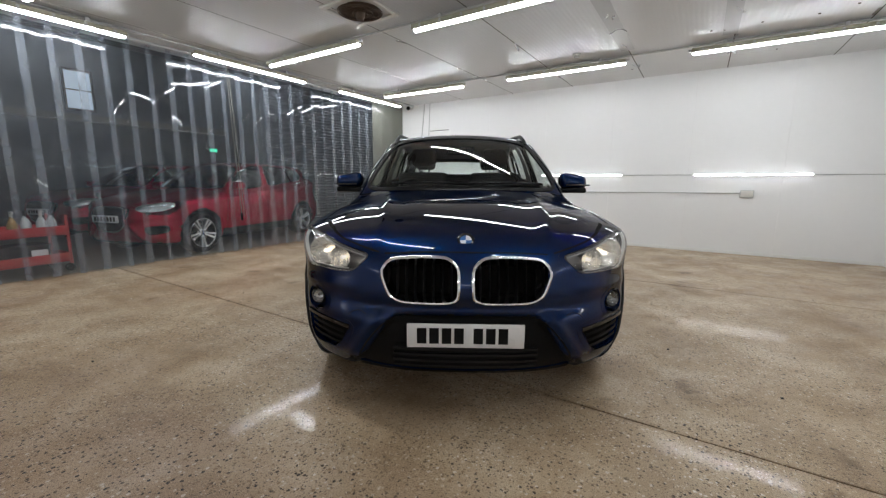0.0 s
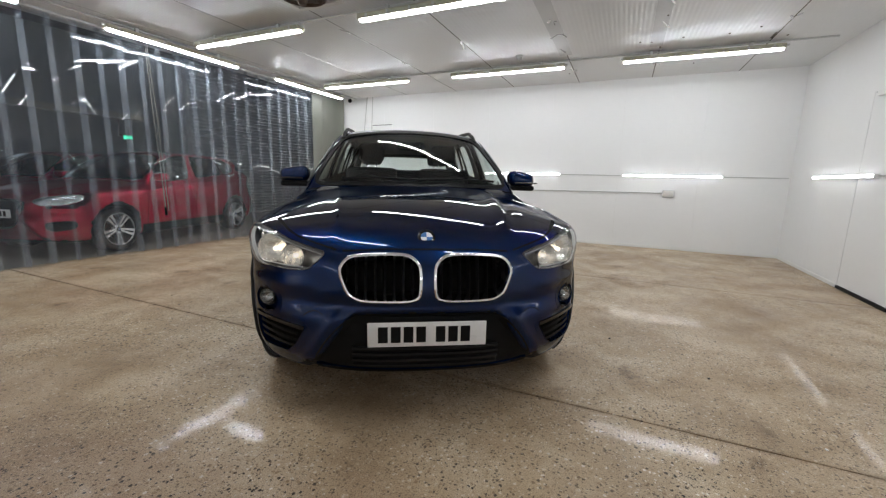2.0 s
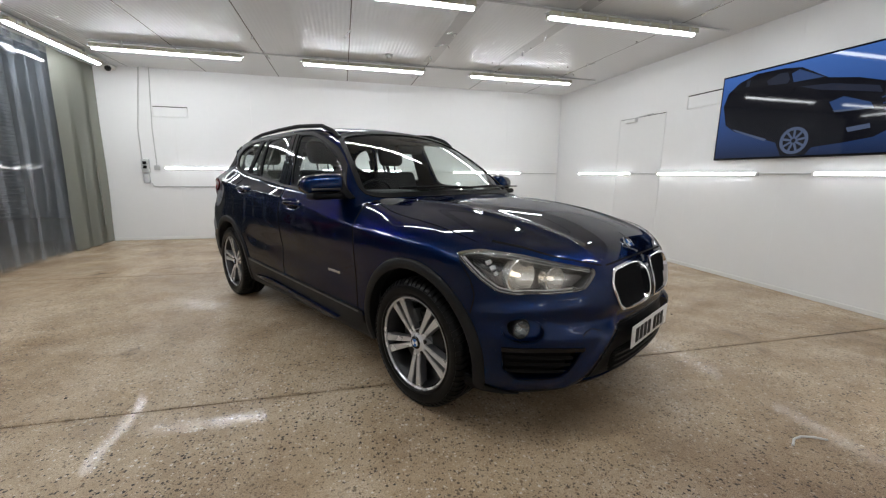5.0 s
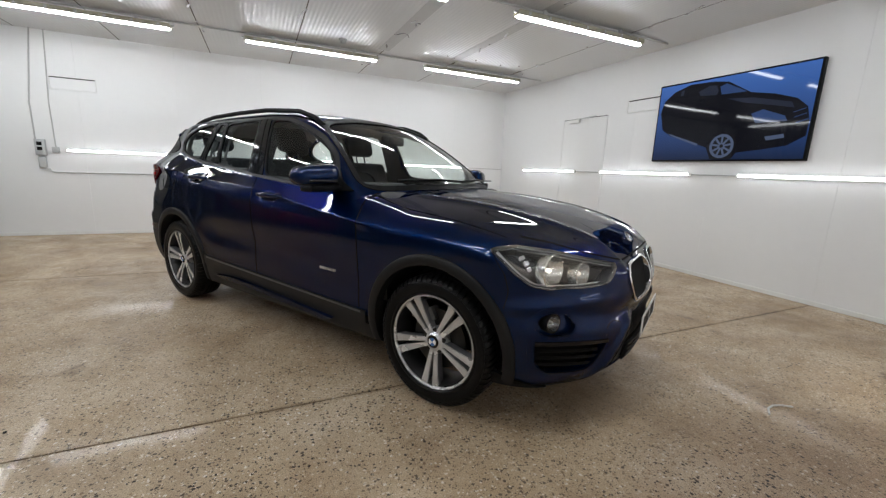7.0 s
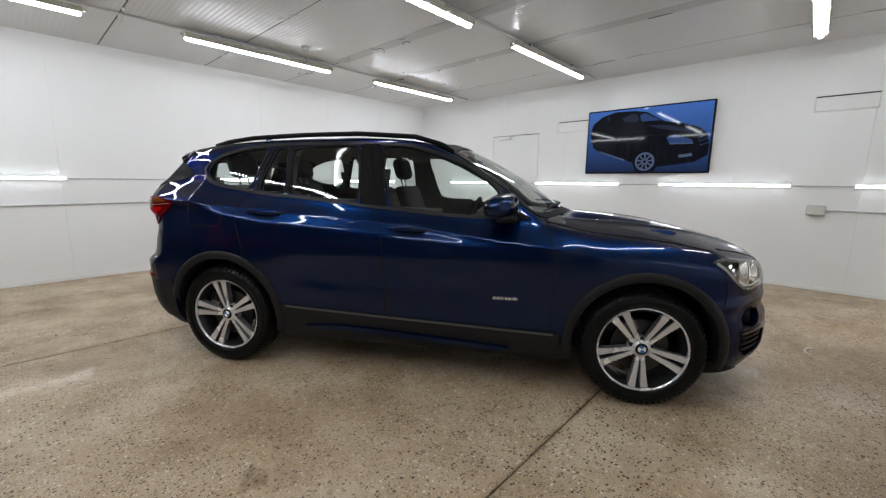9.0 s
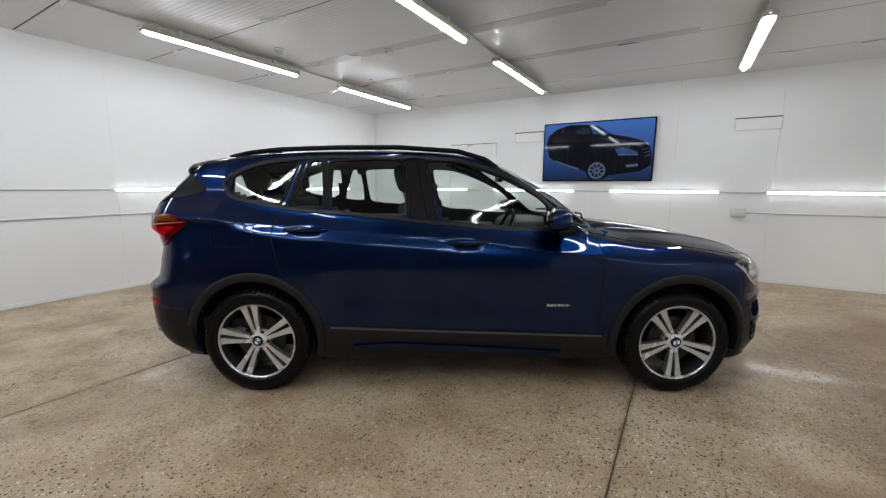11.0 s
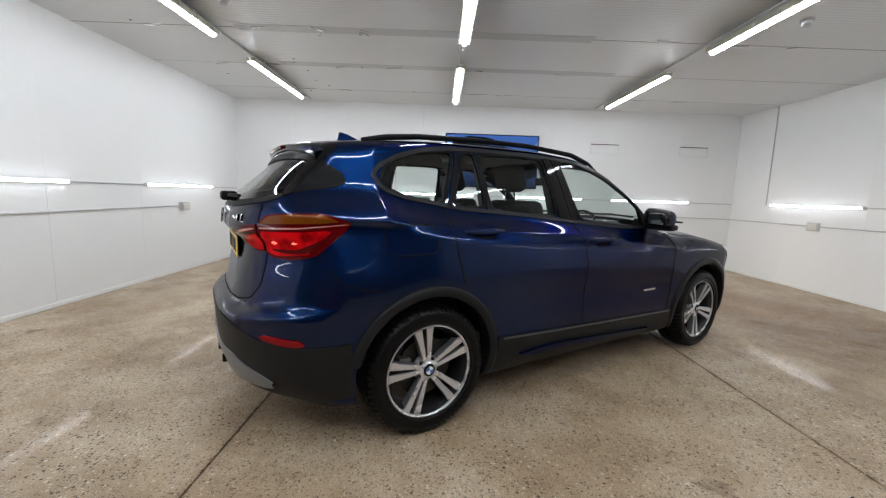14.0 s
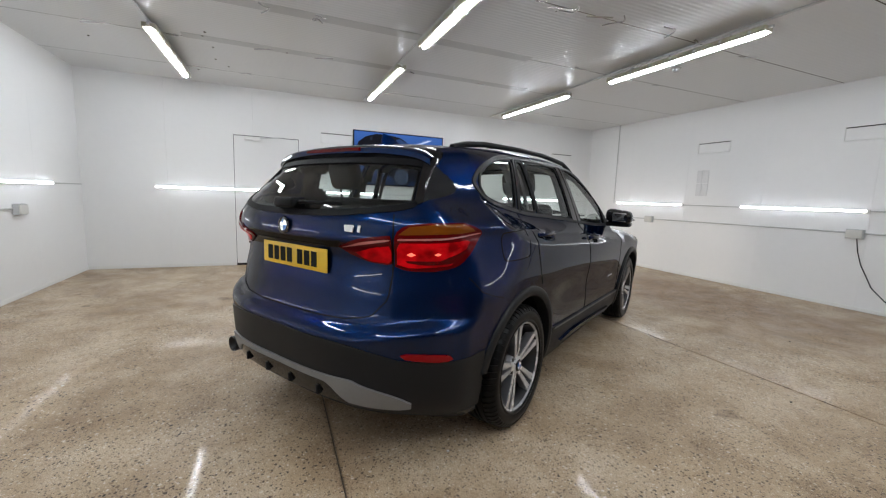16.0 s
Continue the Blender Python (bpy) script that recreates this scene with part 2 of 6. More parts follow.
def flake_paint(name, deep, bright):
    """Metallic car paint under a clear coat."""
    m = bpy.data.materials.new(name)
    t, n, l, p = nodes_of(m)
    at, v, r = n.new("ShaderNodeTexCoord"), n.new("ShaderNodeTexVoronoi"), n.new("ShaderNodeMix")
    v.inputs["Scale"].default_value = 900
    l.new(at.outputs["Object"], v.inputs["Vector"])
    sep = n.new("ShaderNodeSeparateColor")
    l.new(v.outputs["Color"], sep.inputs[0])
    r.data_type = "RGBA"
    r.inputs[6].default_value, r.inputs[7].default_value = (*deep, 1), (*bright, 1)
    l.new(sep.outputs[0], r.inputs[0])
    l.new(r.outputs[2], p.inputs["Base Color"])
    p.inputs["Metallic"].default_value, p.inputs["Roughness"].default_value = 0.9, 0.30
    p.inputs["Specular IOR Level"].default_value = 0.0
    p.inputs["Specular Tint"].default_value = (*bright, 1)
    p.inputs["Coat Weight"].default_value, p.inputs["Coat IOR"].default_value = 0.72, 1.47
    dust = n.new("ShaderNodeTexNoise")
    dust.inputs["Scale"].default_value, dust.inputs["Detail"].default_value = 3.0, 5
    l.new(at.outputs["Object"], dust.inputs["Vector"])
    cr = n.new("ShaderNodeMapRange")
    cr.inputs[1].default_value, cr.inputs[2].default_value, cr.inputs[3].default_value, cr.inputs[4].default_value = 0.45, 0.8, 0.002, 0.014
    l.new(dust.outputs["Fac"], cr.inputs[0])
    l.new(cr.outputs[0], p.inputs["Coat Roughness"])
    return m


CONCRETE = concrete()
WHITE_WALL = surface("white_wall_panel", (0.80, 0.80, 0.795), 0.45, vary=0.035, scale=1.1, grain=12, rough_vary=0.1)
WHITE_RIB = ribbed_white()
CONDUIT_GREY = surface("grey_white_conduit", (0.50, 0.50, 0.49), 0.45, vary=0.08)
WHITE_TRIM = surface("white_trim", (0.78, 0.78, 0.76), 0.4, vary=0.04)
LAMP_BODY = surface("yellowed_lamp_body", (0.42, 0.41, 0.31), 0.4, vary=0.12)
OFF_WHITE = surface("aged_white_plastic", (0.62, 0.61, 0.57), 0.45, vary=0.1)
PALE_GREY = surface("pale_grey_plastic", (0.50, 0.51, 0.51), 0.45, vary=0.08)
DARK_GAP = surface("dark_gap", (0.010, 0.0095, 0.009), 0.8, spec=0.05)
JOINT = surface("dirty_shaded_joint", (0.10, 0.085, 0.065), 0.9)
SILVER_TAPE = surface("silver_tape", (0.75, 0.75, 0.75), 0.18, metal=0.7, bump=0.002, grain=40)
TUBE = glow("lit_tube", (0.915, 0.955, 1.0), CEILING_GLOW)
WALL_TUBE = glow("lit_wall_tube", (0.93, 0.965, 1.0), WALL_GLOW)
BLACK = surface("black_plastic", (0.006, 0.006, 0.0065), 0.5, vary=0.2, grain=300, bump=0.0006, spec=0.10)
GLOSS_BLACK = surface("gloss_black", (0.005, 0.005, 0.006), 0.06, coat=0.25, rough_vary=0.02, spec=0.3)
CLADDING = surface("grained_dark_plastic", (0.013, 0.013, 0.0135), 0.48, vary=0.2, grain=300, bump=0.0006, spec=0.18)
RUBBER = surface("tyre_rubber", (0.0045, 0.0045, 0.0045), 0.38, vary=0.25, scale=20, grain=200, bump=0.0004, spec=0.16)
ALLOY = surface("silver_alloy", (0.66, 0.66, 0.67), 0.27, metal=0.55, vary=0.06, coat=0.3)
ALLOY_SIDE = surface("grey_painted_alloy", (0.20, 0.20, 0.205), 0.32, metal=0.5, vary=0.1)
ALLOY_DARK = surface("grey_alloy", (0.05, 0.05, 0.052), 0.34, metal=0.8)
CHROME = surface("chrome", (0.80, 0.80, 0.82), 0.06, metal=1.0, vary=0.03, rough_vary=0.02)
STEEL = surface("brake_steel", (0.05, 0.049, 0.047), 0.4, metal=1.0, vary=0.2)
CAR_GLASS = clear("car_glass", (0.86, 0.91, 0.89), gloss=0.04)
DARK_GLASS = clear("rear_glass", (0.68, 0.73, 0.71), gloss=0.05)
LENS = clear("clear_lens", (0.96, 0.965, 0.97), gloss=0.035)
BLUE_PAINT = flake_paint("dark_blue_metallic", (0.0004, 0.0058, 0.027), (0.0010, 0.0205, 0.105))
RED_PAINT = flake_paint("red_paint", (0.34, 0.007, 0.028), (0.48, 0.012, 0.044))
CABIN = surface("charcoal_cloth", (0.022, 0.022, 0.023), 0.85, vary=0.2, grain=150, bump=0.001)
CABIN_TRIM = surface("cabin_plastic", (0.034, 0.034, 0.035), 0.6)
HEADLINER = surface("grey_headlining", (0.20, 0.20, 0.19), 0.9)


# ---- building helpers ----
def mesh_from(bm, name, smooth=None):
    me = bpy.data.meshes.new(name)
    bm.to_mesh(me)
    bm.free()
    if smooth is not None:
        me.shade_smooth()
        me.set_sharp_from_angle(angle=radians(smooth))
    return me


def part(name, bm, material, parent=None, label="", smooth=40):
    """Links a bmesh (or a mesh) as one object, under a thing or a part."""
    me = bm if isinstance(bm, bpy.types.Mesh) else mesh_from(bm, name, smooth)
    if material and not me.materials:
        me.materials.append(material)
    ob = new(name, me)
    if parent:
        ob.parent = parent
    if label:
        ob["label"] = label
    return ob


def thing(name, label, category, group="", kind="", at=None):
    ob = new(name)
    ob.empty_display_size = 0.1
    if at is not None:
        ob.matrix_world = at
    return tagged(ob, label, category, group, kind)


def join(*bms):
    out = bms[0]
    for b in bms[1:]:
        me = bpy.data.meshes.new("tmp")
        b.to_mesh(me)
        b.free()
        out.from_mesh(me)
        bpy.data.meshes.remove(me)
    return out


def box(lo, hi, bevel=0.0, segs=2, turn=None):
    bm = bmesh.new()
    bmesh.ops.create_cube(bm, size=1)
    lo, hi = Vector(lo), Vector(hi)
    for v in bm.verts:
        v.co = Vector(((v.co[i] + 0.5) * (hi[i] - lo[i]) + lo[i] for i in range(3)))
    if bevel:
        bmesh.ops.bevel(bm, geom=bm.edges[:], offset=bevel, segments=segs, profile=0.5, affect="EDGES")
    if turn:
        bmesh.ops.transform(bm, matrix=turn, verts=bm.verts)
    return bm


def rod(a, b, r, r2=None, segs=14):
    """A round bar between two points."""
    a, b = Vector(a), Vector(b)
    bm = bmesh.new()
    bmesh.ops.create_cone(bm, cap_ends=True, segments=segs, radius1=r, radius2=r if r2 is None else r2, depth=(b - a).length)
    m = Matrix.Translation((a + b) / 2) @ (b - a).to_track_quat("Z", "Y").to_matrix().to_4x4()
    bmesh.ops.transform(bm, matrix=m, verts=bm.verts)
    return bm


def pipe(points, r, segs=8):
    """A round bar along a bent line."""
    bm, rings = bmesh.new(), []
    pts = [Vector(p) for p in points]
    side = None
    for i, p in enumerate(pts):
        d = (pts[min(i + 1, len(pts) - 1)] - pts[max(i - 1, 0)]).normalized()
        if side is None:
            side = d.orthogonal().normalized()
        side = (side - d * side.dot(d)).normalized()
        up = d.cross(side)
        rings.append([bm.verts.new(p + r * (math.cos(k * math.tau / segs) * side + math.sin(k * math.tau / segs) * up)) for k in range(segs)])
    for a, b in zip(rings, rings[1:]):
        for k in range(segs):
            bm.faces.new((a[k], a[(k + 1) % segs], b[(k + 1) % segs], b[k]))
    bm.faces.new(rings[0][::-1])
    bm.faces.new(rings[-1])
    bmesh.ops.recalc_face_normals(bm, faces=bm.faces)
    return bm


def lathe(profile, segs=64, turn=None):
    """A (radius, height) line turned about the z axis."""
    bm, rings = bmesh.new(), []
    for r, h in profile:
        rings.append([bm.verts.new((r * math.cos(k * math.tau / segs), r * math.sin(k * math.tau / segs), h)) for k in range(segs)])
    for a, b in zip(rings, rings[1:]):
        for k in range(segs):
            bm.faces.new((a[k], a[(k + 1) % segs], b[(k + 1) % segs], b[k]))
    if turn:
        bmesh.ops.transform(bm, matrix=turn, verts=bm.verts)
    bmesh.ops.remove_doubles(bm, verts=bm.verts, dist=1e-5)
    bmesh.ops.recalc_face_normals(bm, faces=bm.faces)
    return bm


def slab(name, lo, hi, material, parent=None, label="", bevel=0.0):
    return part(name, box(lo, hi, bevel), material, parent, label, 20)


# ---- the room ----
X0, X1, Y0, Y1, H = -6.28, 2.105, -1.39, 7.93, 2.87

floor = thing("floor", "worn sealed concrete floor with exposed stones and saw-cut joints", "floor", kind="structure")
slab("joint_bed", (-17, -6, -0.10), (2.3, 12, -0.012), JOINT, floor)
JOINTS = (Y0 - 0.25, 2.075, 5.115, Y1 + 0.25)
for a, b in zip(JOINTS, JOINTS[1:]):
    slab("concrete_slab", (-6.45, a + 0.0035, -0.06), (X1 + 0.2, b - 0.0035, 0.0), CONCRETE, floor, bevel=0.003)
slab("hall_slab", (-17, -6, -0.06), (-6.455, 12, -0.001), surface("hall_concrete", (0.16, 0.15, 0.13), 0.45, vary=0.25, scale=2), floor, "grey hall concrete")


def panel_wall(name, label, along, a, b, at, out, skip=()):
    """A wall of tall white panels. along: the axis it runs on; out: the side on which the room lies."""
    w = thing(name, label, "wall", kind="structure")
    back0, back1 = (at - 0.15 * out, at - 0.012 * out)
    front0, front1 = at - 0.012 * out, at
    n = max(1, round((b - a) / 1.17))
    cuts = [a + (b - a) * i / n for i in range(n + 1)]

    def put(nm, lo_s, hi_s, d0, d1, z0, z1, mat, bev=0.0):
        d0, d1 = sorted((d0, d1))
        lo, hi = ((lo_s, d0, z0), (hi_s, d1, z1)) if along == "x" else ((d0, lo_s, z0), (d1, hi_s, z1))
        return slab(nm, lo, hi, mat, w, bevel=bev)

    put("backing", a, b, back0, back1, 0.0, H, DARK_GAP if skip else OFF_WHITE)
    for c, d in zip(cuts, cuts[1:]):
        spans = [(c, d, 0.0, H)]
        for s0, s1, z0, z1 in skip:
            nxt = []
            for (u, v, p, q) in spans:
                if s1 <= u or s0 >= v:
                    nxt.append((u, v, p, q))
                    continue
                if u < s0:
                    nxt.append((u, s0, p, q))
                if v > s1:
                    nxt.append((s1, v, p, q))
                m0, m1 = max(u, s0), min(v, s1)
                if z0 > p + 0.02:
                    nxt.append((m0, m1, p, z0))
                if z1 < q:
                    nxt.append((m0, m1, z1, q))
            spans = nxt
        for u, v, p, q in spans:
            put("panel", u + (0.0006 if u == c else 0), v - (0.0006 if v == d else 0), front0, front1, p, q, WHITE_WALL)
    return w


wall_back = panel_wall("wall_back", "glossy white panelled wall with faint joints", "x", -6.42, X1 + 0.012, Y1, -1)
wall_front = panel_wall("wall_front", "glossy white panelled wall with faint joints", "x", -6.42, X1 + 0.012, Y0, 1)
DOOR_Y, DOOR_Z = (4.975, 5.965), (0.03, 2.125)
wall_right = panel_wall("wall_right", "glossy white panelled wall with a flush door", "y", Y0 - 0.15, Y1 + 0.15, X1, -1, skip=((DOOR_Y[0], DOOR_Y[1], -0.1, DOOR_Z[1]),))
for nm, lo, hi in (("skirting", (-6.4, Y1 - 0.012, 0.0), (X1, Y1, 0.045)), ("skirting", (-6.4, Y0, 0.0), (X1 - 0.001, Y0 + 0.012, 0.045)),
                   ("skirting", (X1 - 0.012, Y0 + 0.013, 0.0), (X1, DOOR_Y[0], 0.045)), ("skirting", (X1 - 0.012, DOOR_Y[1], 0.0), (X1, Y1 - 0.013, 0.045))):
    tagged(slab(nm, lo, hi, WHITE_TRIM, bevel=0.004), "white painted skirting along the wall foot", "skirting", kind="structure")

# ceiling lining: long panels along y, joints sunk between them
bm = bmesh.new()
GROOVES = (-6.6, -5.80, -4.64, -3.48, -2.30, -1.11, 0.05, 1.25, 2.3)
parts_ = [box((a + 0.006, Y0 - 0.15, H), (b - 0.006, Y1 + 0.15, H + 0.05), 0.003, 1) for a, b in zip(GROOVES, GROOVES[1:])]
ceiling = tagged(part("ceiling", join(*parts_), WHITE_RIB), "white ribbed panel ceiling with dark joints", "ceiling", kind="structure")
# dark filler added in the grooves, in place of the shade inside them
tagged(part("ceiling_joint", join(*[box((g - 0.0055, Y0 - 0.15, H + 0.002), (g + 0.0055, Y1 + 0.15, H + 0.05)) for g in GROOVES[1:-1]]), JOINT), "dark filler standing for shade in the joints between the ceiling panels", "ceiling", kind="structure")
COVER = surface("grey_cover_strip", (0.47, 0.47, 0.465), 0.4, vary=0.05)
for a, b, y0, y1 in ((-1.20, -1.035, 2.6, 6.25), (-0.075, 0.075, 1.9, 6.25)):
    tagged(slab("ceiling_strip", (a, y0, H - 0.003), (b, y1, H - 0.0002), COVER, bevel=0.001), "flat grey cover strip along a ceiling joint", "ceiling strip", "ceiling cover strips", kind="structure")
tagged(slab("ceiling_back", (-6.6, Y0 - 0.15, H + 0.052), (2.3, Y1 + 0.15, H + 0.12), DARK_GAP), "dark void above the ceiling joints", "ceiling", kind="structure")
tagged(slab("lintel", (-6.46, Y0 - 0.1, 2.84), (-6.34, Y1, H), PALE_GREY, bevel=0.006), "grey lintel over the strip curtain", "lintel", kind="structure")

# shiny tape along the joints
rnd = random.Random(4)
for gx in (-3.48, -2.30, -1.11, 0.05, 1.25):
    for k in range(8):
        y = rnd.uniform(0.2, 7.2)
        ln = rnd.uniform(0.03, 0.15)
        ob = part("tape_scrap", box((-0.012, -ln, -0.004), (0.012, ln, 0.0), 0.001, 1), SILVER_TAPE)
        ob.matrix_world = pose(gx + rnd.uniform(-0.03, 0.03), y, H - 0.0005, rnd.uniform(-2, 0), rnd.uniform(-8, 8), rnd.uniform(-25, 25))
        tagged(ob, "small scrap of silver tape on a ceiling joint", "tape", "tape scraps")

for x, y in ((-1.20, 7.26), (-0.06, 6.05), (0.28, 5.99), (1.02, 5.90), (0.55, 7.22), (1.37, 6.30), (0.75, 6.02), (-0.19, 6.01), (0.05, 5.2), (1.20, 4.6)):
    ob = part("ceiling_plug", lathe([(0, -0.008), (0.010, -0.007), (0.013, 0.0), (0, 0.0)], 14), JOINT)
    ob.matrix_world = pose(x, y, H)
    tagged(ob, "small dark screw plug in the ceiling", "screw plug", "ceiling plugs")
for x, y, ln in ((-2.42, 1.95, 0.16), (-2.38, 2.55, 0.12), (-1.90, 1.35, 0.14), (-2.36, 3.05, 0.10), (-1.16, 5.45, 0.10), (-1.12, 4.95, 0.08)):
    k, pts = rnd.uniform(0, 6), []
    for i in range(9):
        a = k + i * 0.42
        pts.append((ln * 0.5 * math.cos(a) + 0.012 * i, ln * 0.7 * math.sin(a), -0.012 - 0.012 * math.sin(i * 0.9)))
    ob = part("tape_curl", pipe(pts, 0.006, 6), SILVER_TAPE)
    ob.matrix_world = pose(x, y, H)
    tagged(ob, "curled shiny strip of tape hanging from the ceiling", "tape", "tape curls")

# the flush door
door = thing("door_1", "closed flush white door with a thin dark gap around it", "door", kind="structure")
slab("door_leaf", (X1 - 0.001, DOOR_Y[0] + 0.007, 0.036), (X1 + 0.045, DOOR_Y[1] - 0.007, DOOR_Z[1] - 0.010), WHITE_WALL, door, bevel=0.002)
# black strip between the floor and the leaf's lower edge
slab("door_foot_strip", (X1 - 0.015, DOOR_Y[0] + 0.005, 0.0), (X1 + 0.05, DOOR_Y[1] - 0.005, 0.030), BLACK, door, "black strip below the door leaf", 0.004)
slab("door_closer", (X1 - 0.05, 5.55, 2.05), (X1 - 0.004, 5.80, 2.11), WHITE_TRIM, door, "white door closer", 0.008)
part("door_arm", pipe([(X1 - 0.03, 5.6, 2.085), (X1 - 0.11, 5.4, 2.10), (X1 - 0.02, 5.2, 2.13)], 0.008), PALE_GREY, door)


# ---- lamps ----
def ceiling_lamp(length=1.79):
    """A weatherproof batten with a glowing diffuser, along x, its middle at the origin."""
    t = thing("ceiling_light", "lit white fluorescent batten with a clear clipped diffuser", "ceiling light", "ceiling tube lights")
    h = length / 2
    part("housing", join(box((-h, -0.060, -0.044), (h, 0.060, 0.0), 0.008), box((-h, -0.060, -0.052), (h, -0.046, -0.040), 0.003, 1), box((-h, 0.046, -0.052), (h, 0.060, -0.040), 0.003, 1)), LAMP_BODY, t)
    bm = bmesh.new()
    n, rows = 10, []
    for s in (-h + 0.012, -h + 0.03, h - 0.03, h - 0.012):
        k = 0.8 if abs(s) > h - 0.02 else 1.0
        rows.append([bm.verts.new((s, 0.026 * k * math.cos(a), -0.044 - 0.030 * k * math.sin(a))) for a in (math.pi * i / n for i in range(n + 1))])
    for a, b in zip(rows, rows[1:]):
        for i in range(n):
            bm.faces.new((a[i], b[i], b[i + 1], a[i + 1]))
    bm.faces.new(rows[0])
    bm.faces.new(rows[-1][::-1])
    bmesh.ops.recalc_face_normals(bm, faces=bm.faces)
    part("diffuser", bm, TUBE, t)
    for i in range(7):
        x = -h + 0.12 + i * (length - 0.24) / 6
        for s in (-1, 1):
            part("clip", box((x - 0.012, s * 0.060 - 0.008, -0.056), (x + 0.012, s * 0.060 + 0.006, -0.012), 0.003, 1), PALE_GREY, t)
    for x in (-0.55, 0.55):
        part("bracket", box((x - 0.02, -0.02, -0.002), (x + 0.02, 0.02, 0.058), 0.003, 1), PALE_GREY, t)
    part("end_gland", rod((-h - 0.035, 0, -0.015), (-h, 0, -0.015), 0.013), PALE_GREY, t)
    part("end_gland", rod((h, 0, -0.015), (h + 0.035, 0, -0.015), 0.013), PALE_GREY, t)
    return t


lamp = ceiling_lamp()
COLUMNS, ROWS_Y = (-4.665, -2.055, 0.51), (6.455, 3.925, 1.40)
first = True
for y in ROWS_Y:
    for x in COLUMNS:
        m = pose(x, y, H - 0.058)
        if first:
            lamp.matrix_world, first = m, False
        else:
            copy_thing(lamp, m)
for y in (6.495, 3.945, 1.415):
    copy_thing(lamp, pose(-5.93, y, H - 0.058, 0, 0, 90))
for y in ROWS_Y:
    ob = part("ceiling_conduit", pipe([(-5.6, y + 0.02, H - 0.016), (-2, y + 0.02, H - 0.014), (1.9, y + 0.02, H - 0.016)], 0.011), CONDUIT_GREY)
    tagged(ob, "white cable conduit along the ceiling between lights", "conduit", "ceiling conduits")
ob = part("ceiling_conduit", pipe([(-5.95, Y0, H - 0.016), (-5.95, 3, H - 0.014), (-5.95, Y1, H - 0.016)], 0.011), CONDUIT_GREY)
tagged(ob, "white cable conduit along the ceiling between lights", "conduit", "ceiling conduits")


def wall_lamp(length=1.5):
    """A slim lit tube on a batten against a wall that faces -y, its middle at the origin."""
    t = thing("wall_light", "lit slim white tube light fixed along the wall", "wall light", "wall tube lights")
    h = length / 2
    part("batten", box((-h, -0.024, -0.020), (h, 0.0, 0.020), 0.003), WHITE_TRIM, t)
    part("tube", rod((-h + 0.02, -0.024, 0), (h - 0.02, -0.024, 0), 0.0155, segs=20), WALL_TUBE, t)
    for s in (-1, 1):
        part("end_cap", box((s * (h - 0.01) - 0.012, -0.045, -0.022), (s * (h - 0.01) + 0.012, -0.001, 0.022), 0.004), WHITE_TRIM, t)
    return t


wl = wall_lamp()
ZL = 1.25
wl.matrix_world = pose(-4.67, Y1, ZL)
for x in (-2.06, 0.49):
    copy_thing(wl, pose(x, Y1, ZL))
for y in (6.30, 4.255, 2.21, 0.19):
    copy_thing(wl, pose(X1, y, ZL, 0, 0, -90))
for x in (0.44, -2.01, -4.45):
    copy_thing(wl, pose(x, Y0, ZL, 0, 0, 180))


def conduit(points, r=0.009, group="wall conduits"):
    return tagged(part("wall_conduit", pipe(points, r), CONDUIT_GREY), "thin white cable conduit fixed along the wall", "conduit", group)


def socket_box(at, label="grey surface-mounted socket box on the wall"):
    """Faces -y from the origin."""
    t = thing("socket_box", label, "socket box", "wall socket boxes", at=at)
    part("body", box((-0.085, -0.055, -0.06), (0.085, 0.0, 0.06), 0.008), PALE_GREY, t)
    part("cover", box((-0.078, -0.068, -0.05), (0.078, -0.054, 0.05), 0.006), OFF_WHITE, t)
    part("hinge", box((-0.05, -0.066, 0.05), (0.05, -0.05, 0.058), 0.002, 1), PALE_GREY, t)
    return t


ZC = 0.965
yb, xr, yf = Y1 - 0.010, X1 - 0.010, Y0 + 0.010
conduit([(-5.4, yb, ZL), (X1 - 0.02, yb, ZL)], 0.007)
conduit([(-5.63, yb, 0.985), (-5.61, yb, 0.94), (-5.57, yb, 0.93), (-2, yb, 0.945), (0.40, yb, ZC)])
conduit([(xr, 7.0, ZL), (xr, Y0, ZL)], 0.007)
conduit([(xr, 1.15, ZC), (xr, -0.4, ZC + 0.005), (xr, Y0 + 0.02, ZC)])
conduit([(X1 - 0.02, yf, ZC), (0.4, yf, ZC - 0.002), (-2.6, yf, ZC + 0.01), (-5.6, yf, ZC)])
conduit([(1.2, yf, ZL), (-5.5, yf, ZL)], 0.007)
conduit([(1.29, yf, ZL), (1.30, yf, H)], 0.008)
conduit([(-5.745, yb, 1.38), (-5.75, yb, 1.9), (-5.64, yb, H)], 0.010)
conduit([(-5.53, yb, 1.29), (-5.54, yb, 1.9), (-5.49, yb, H)], 0.008)
socket_box(pose(0.485, Y1, 0.955))
socket_box(pose(X1, 1.22, 0.965, 0, 0, -90))
socket_box(pose(0.36, Y0, 0.958, 0, 0, 180))
sb = socket_box(pose(-2.66, Y0, 0.962, 0, 0, 180), "grey socket box with a black cable hanging from it")
part("cable", pipe([(0.03, -0.04, -0.06), (0.06, -0.045, -0.22), (0.11, -0.05, -0.38), (0.17, -0.05, -0.50), (0.24, -0.06, -0.64), (0.38, -0.06, -0.78), (0.62, -0.07, -0.93), (0.9, -0.09, -0.95)], 0.006), BLACK, sb, "black hanging cable")

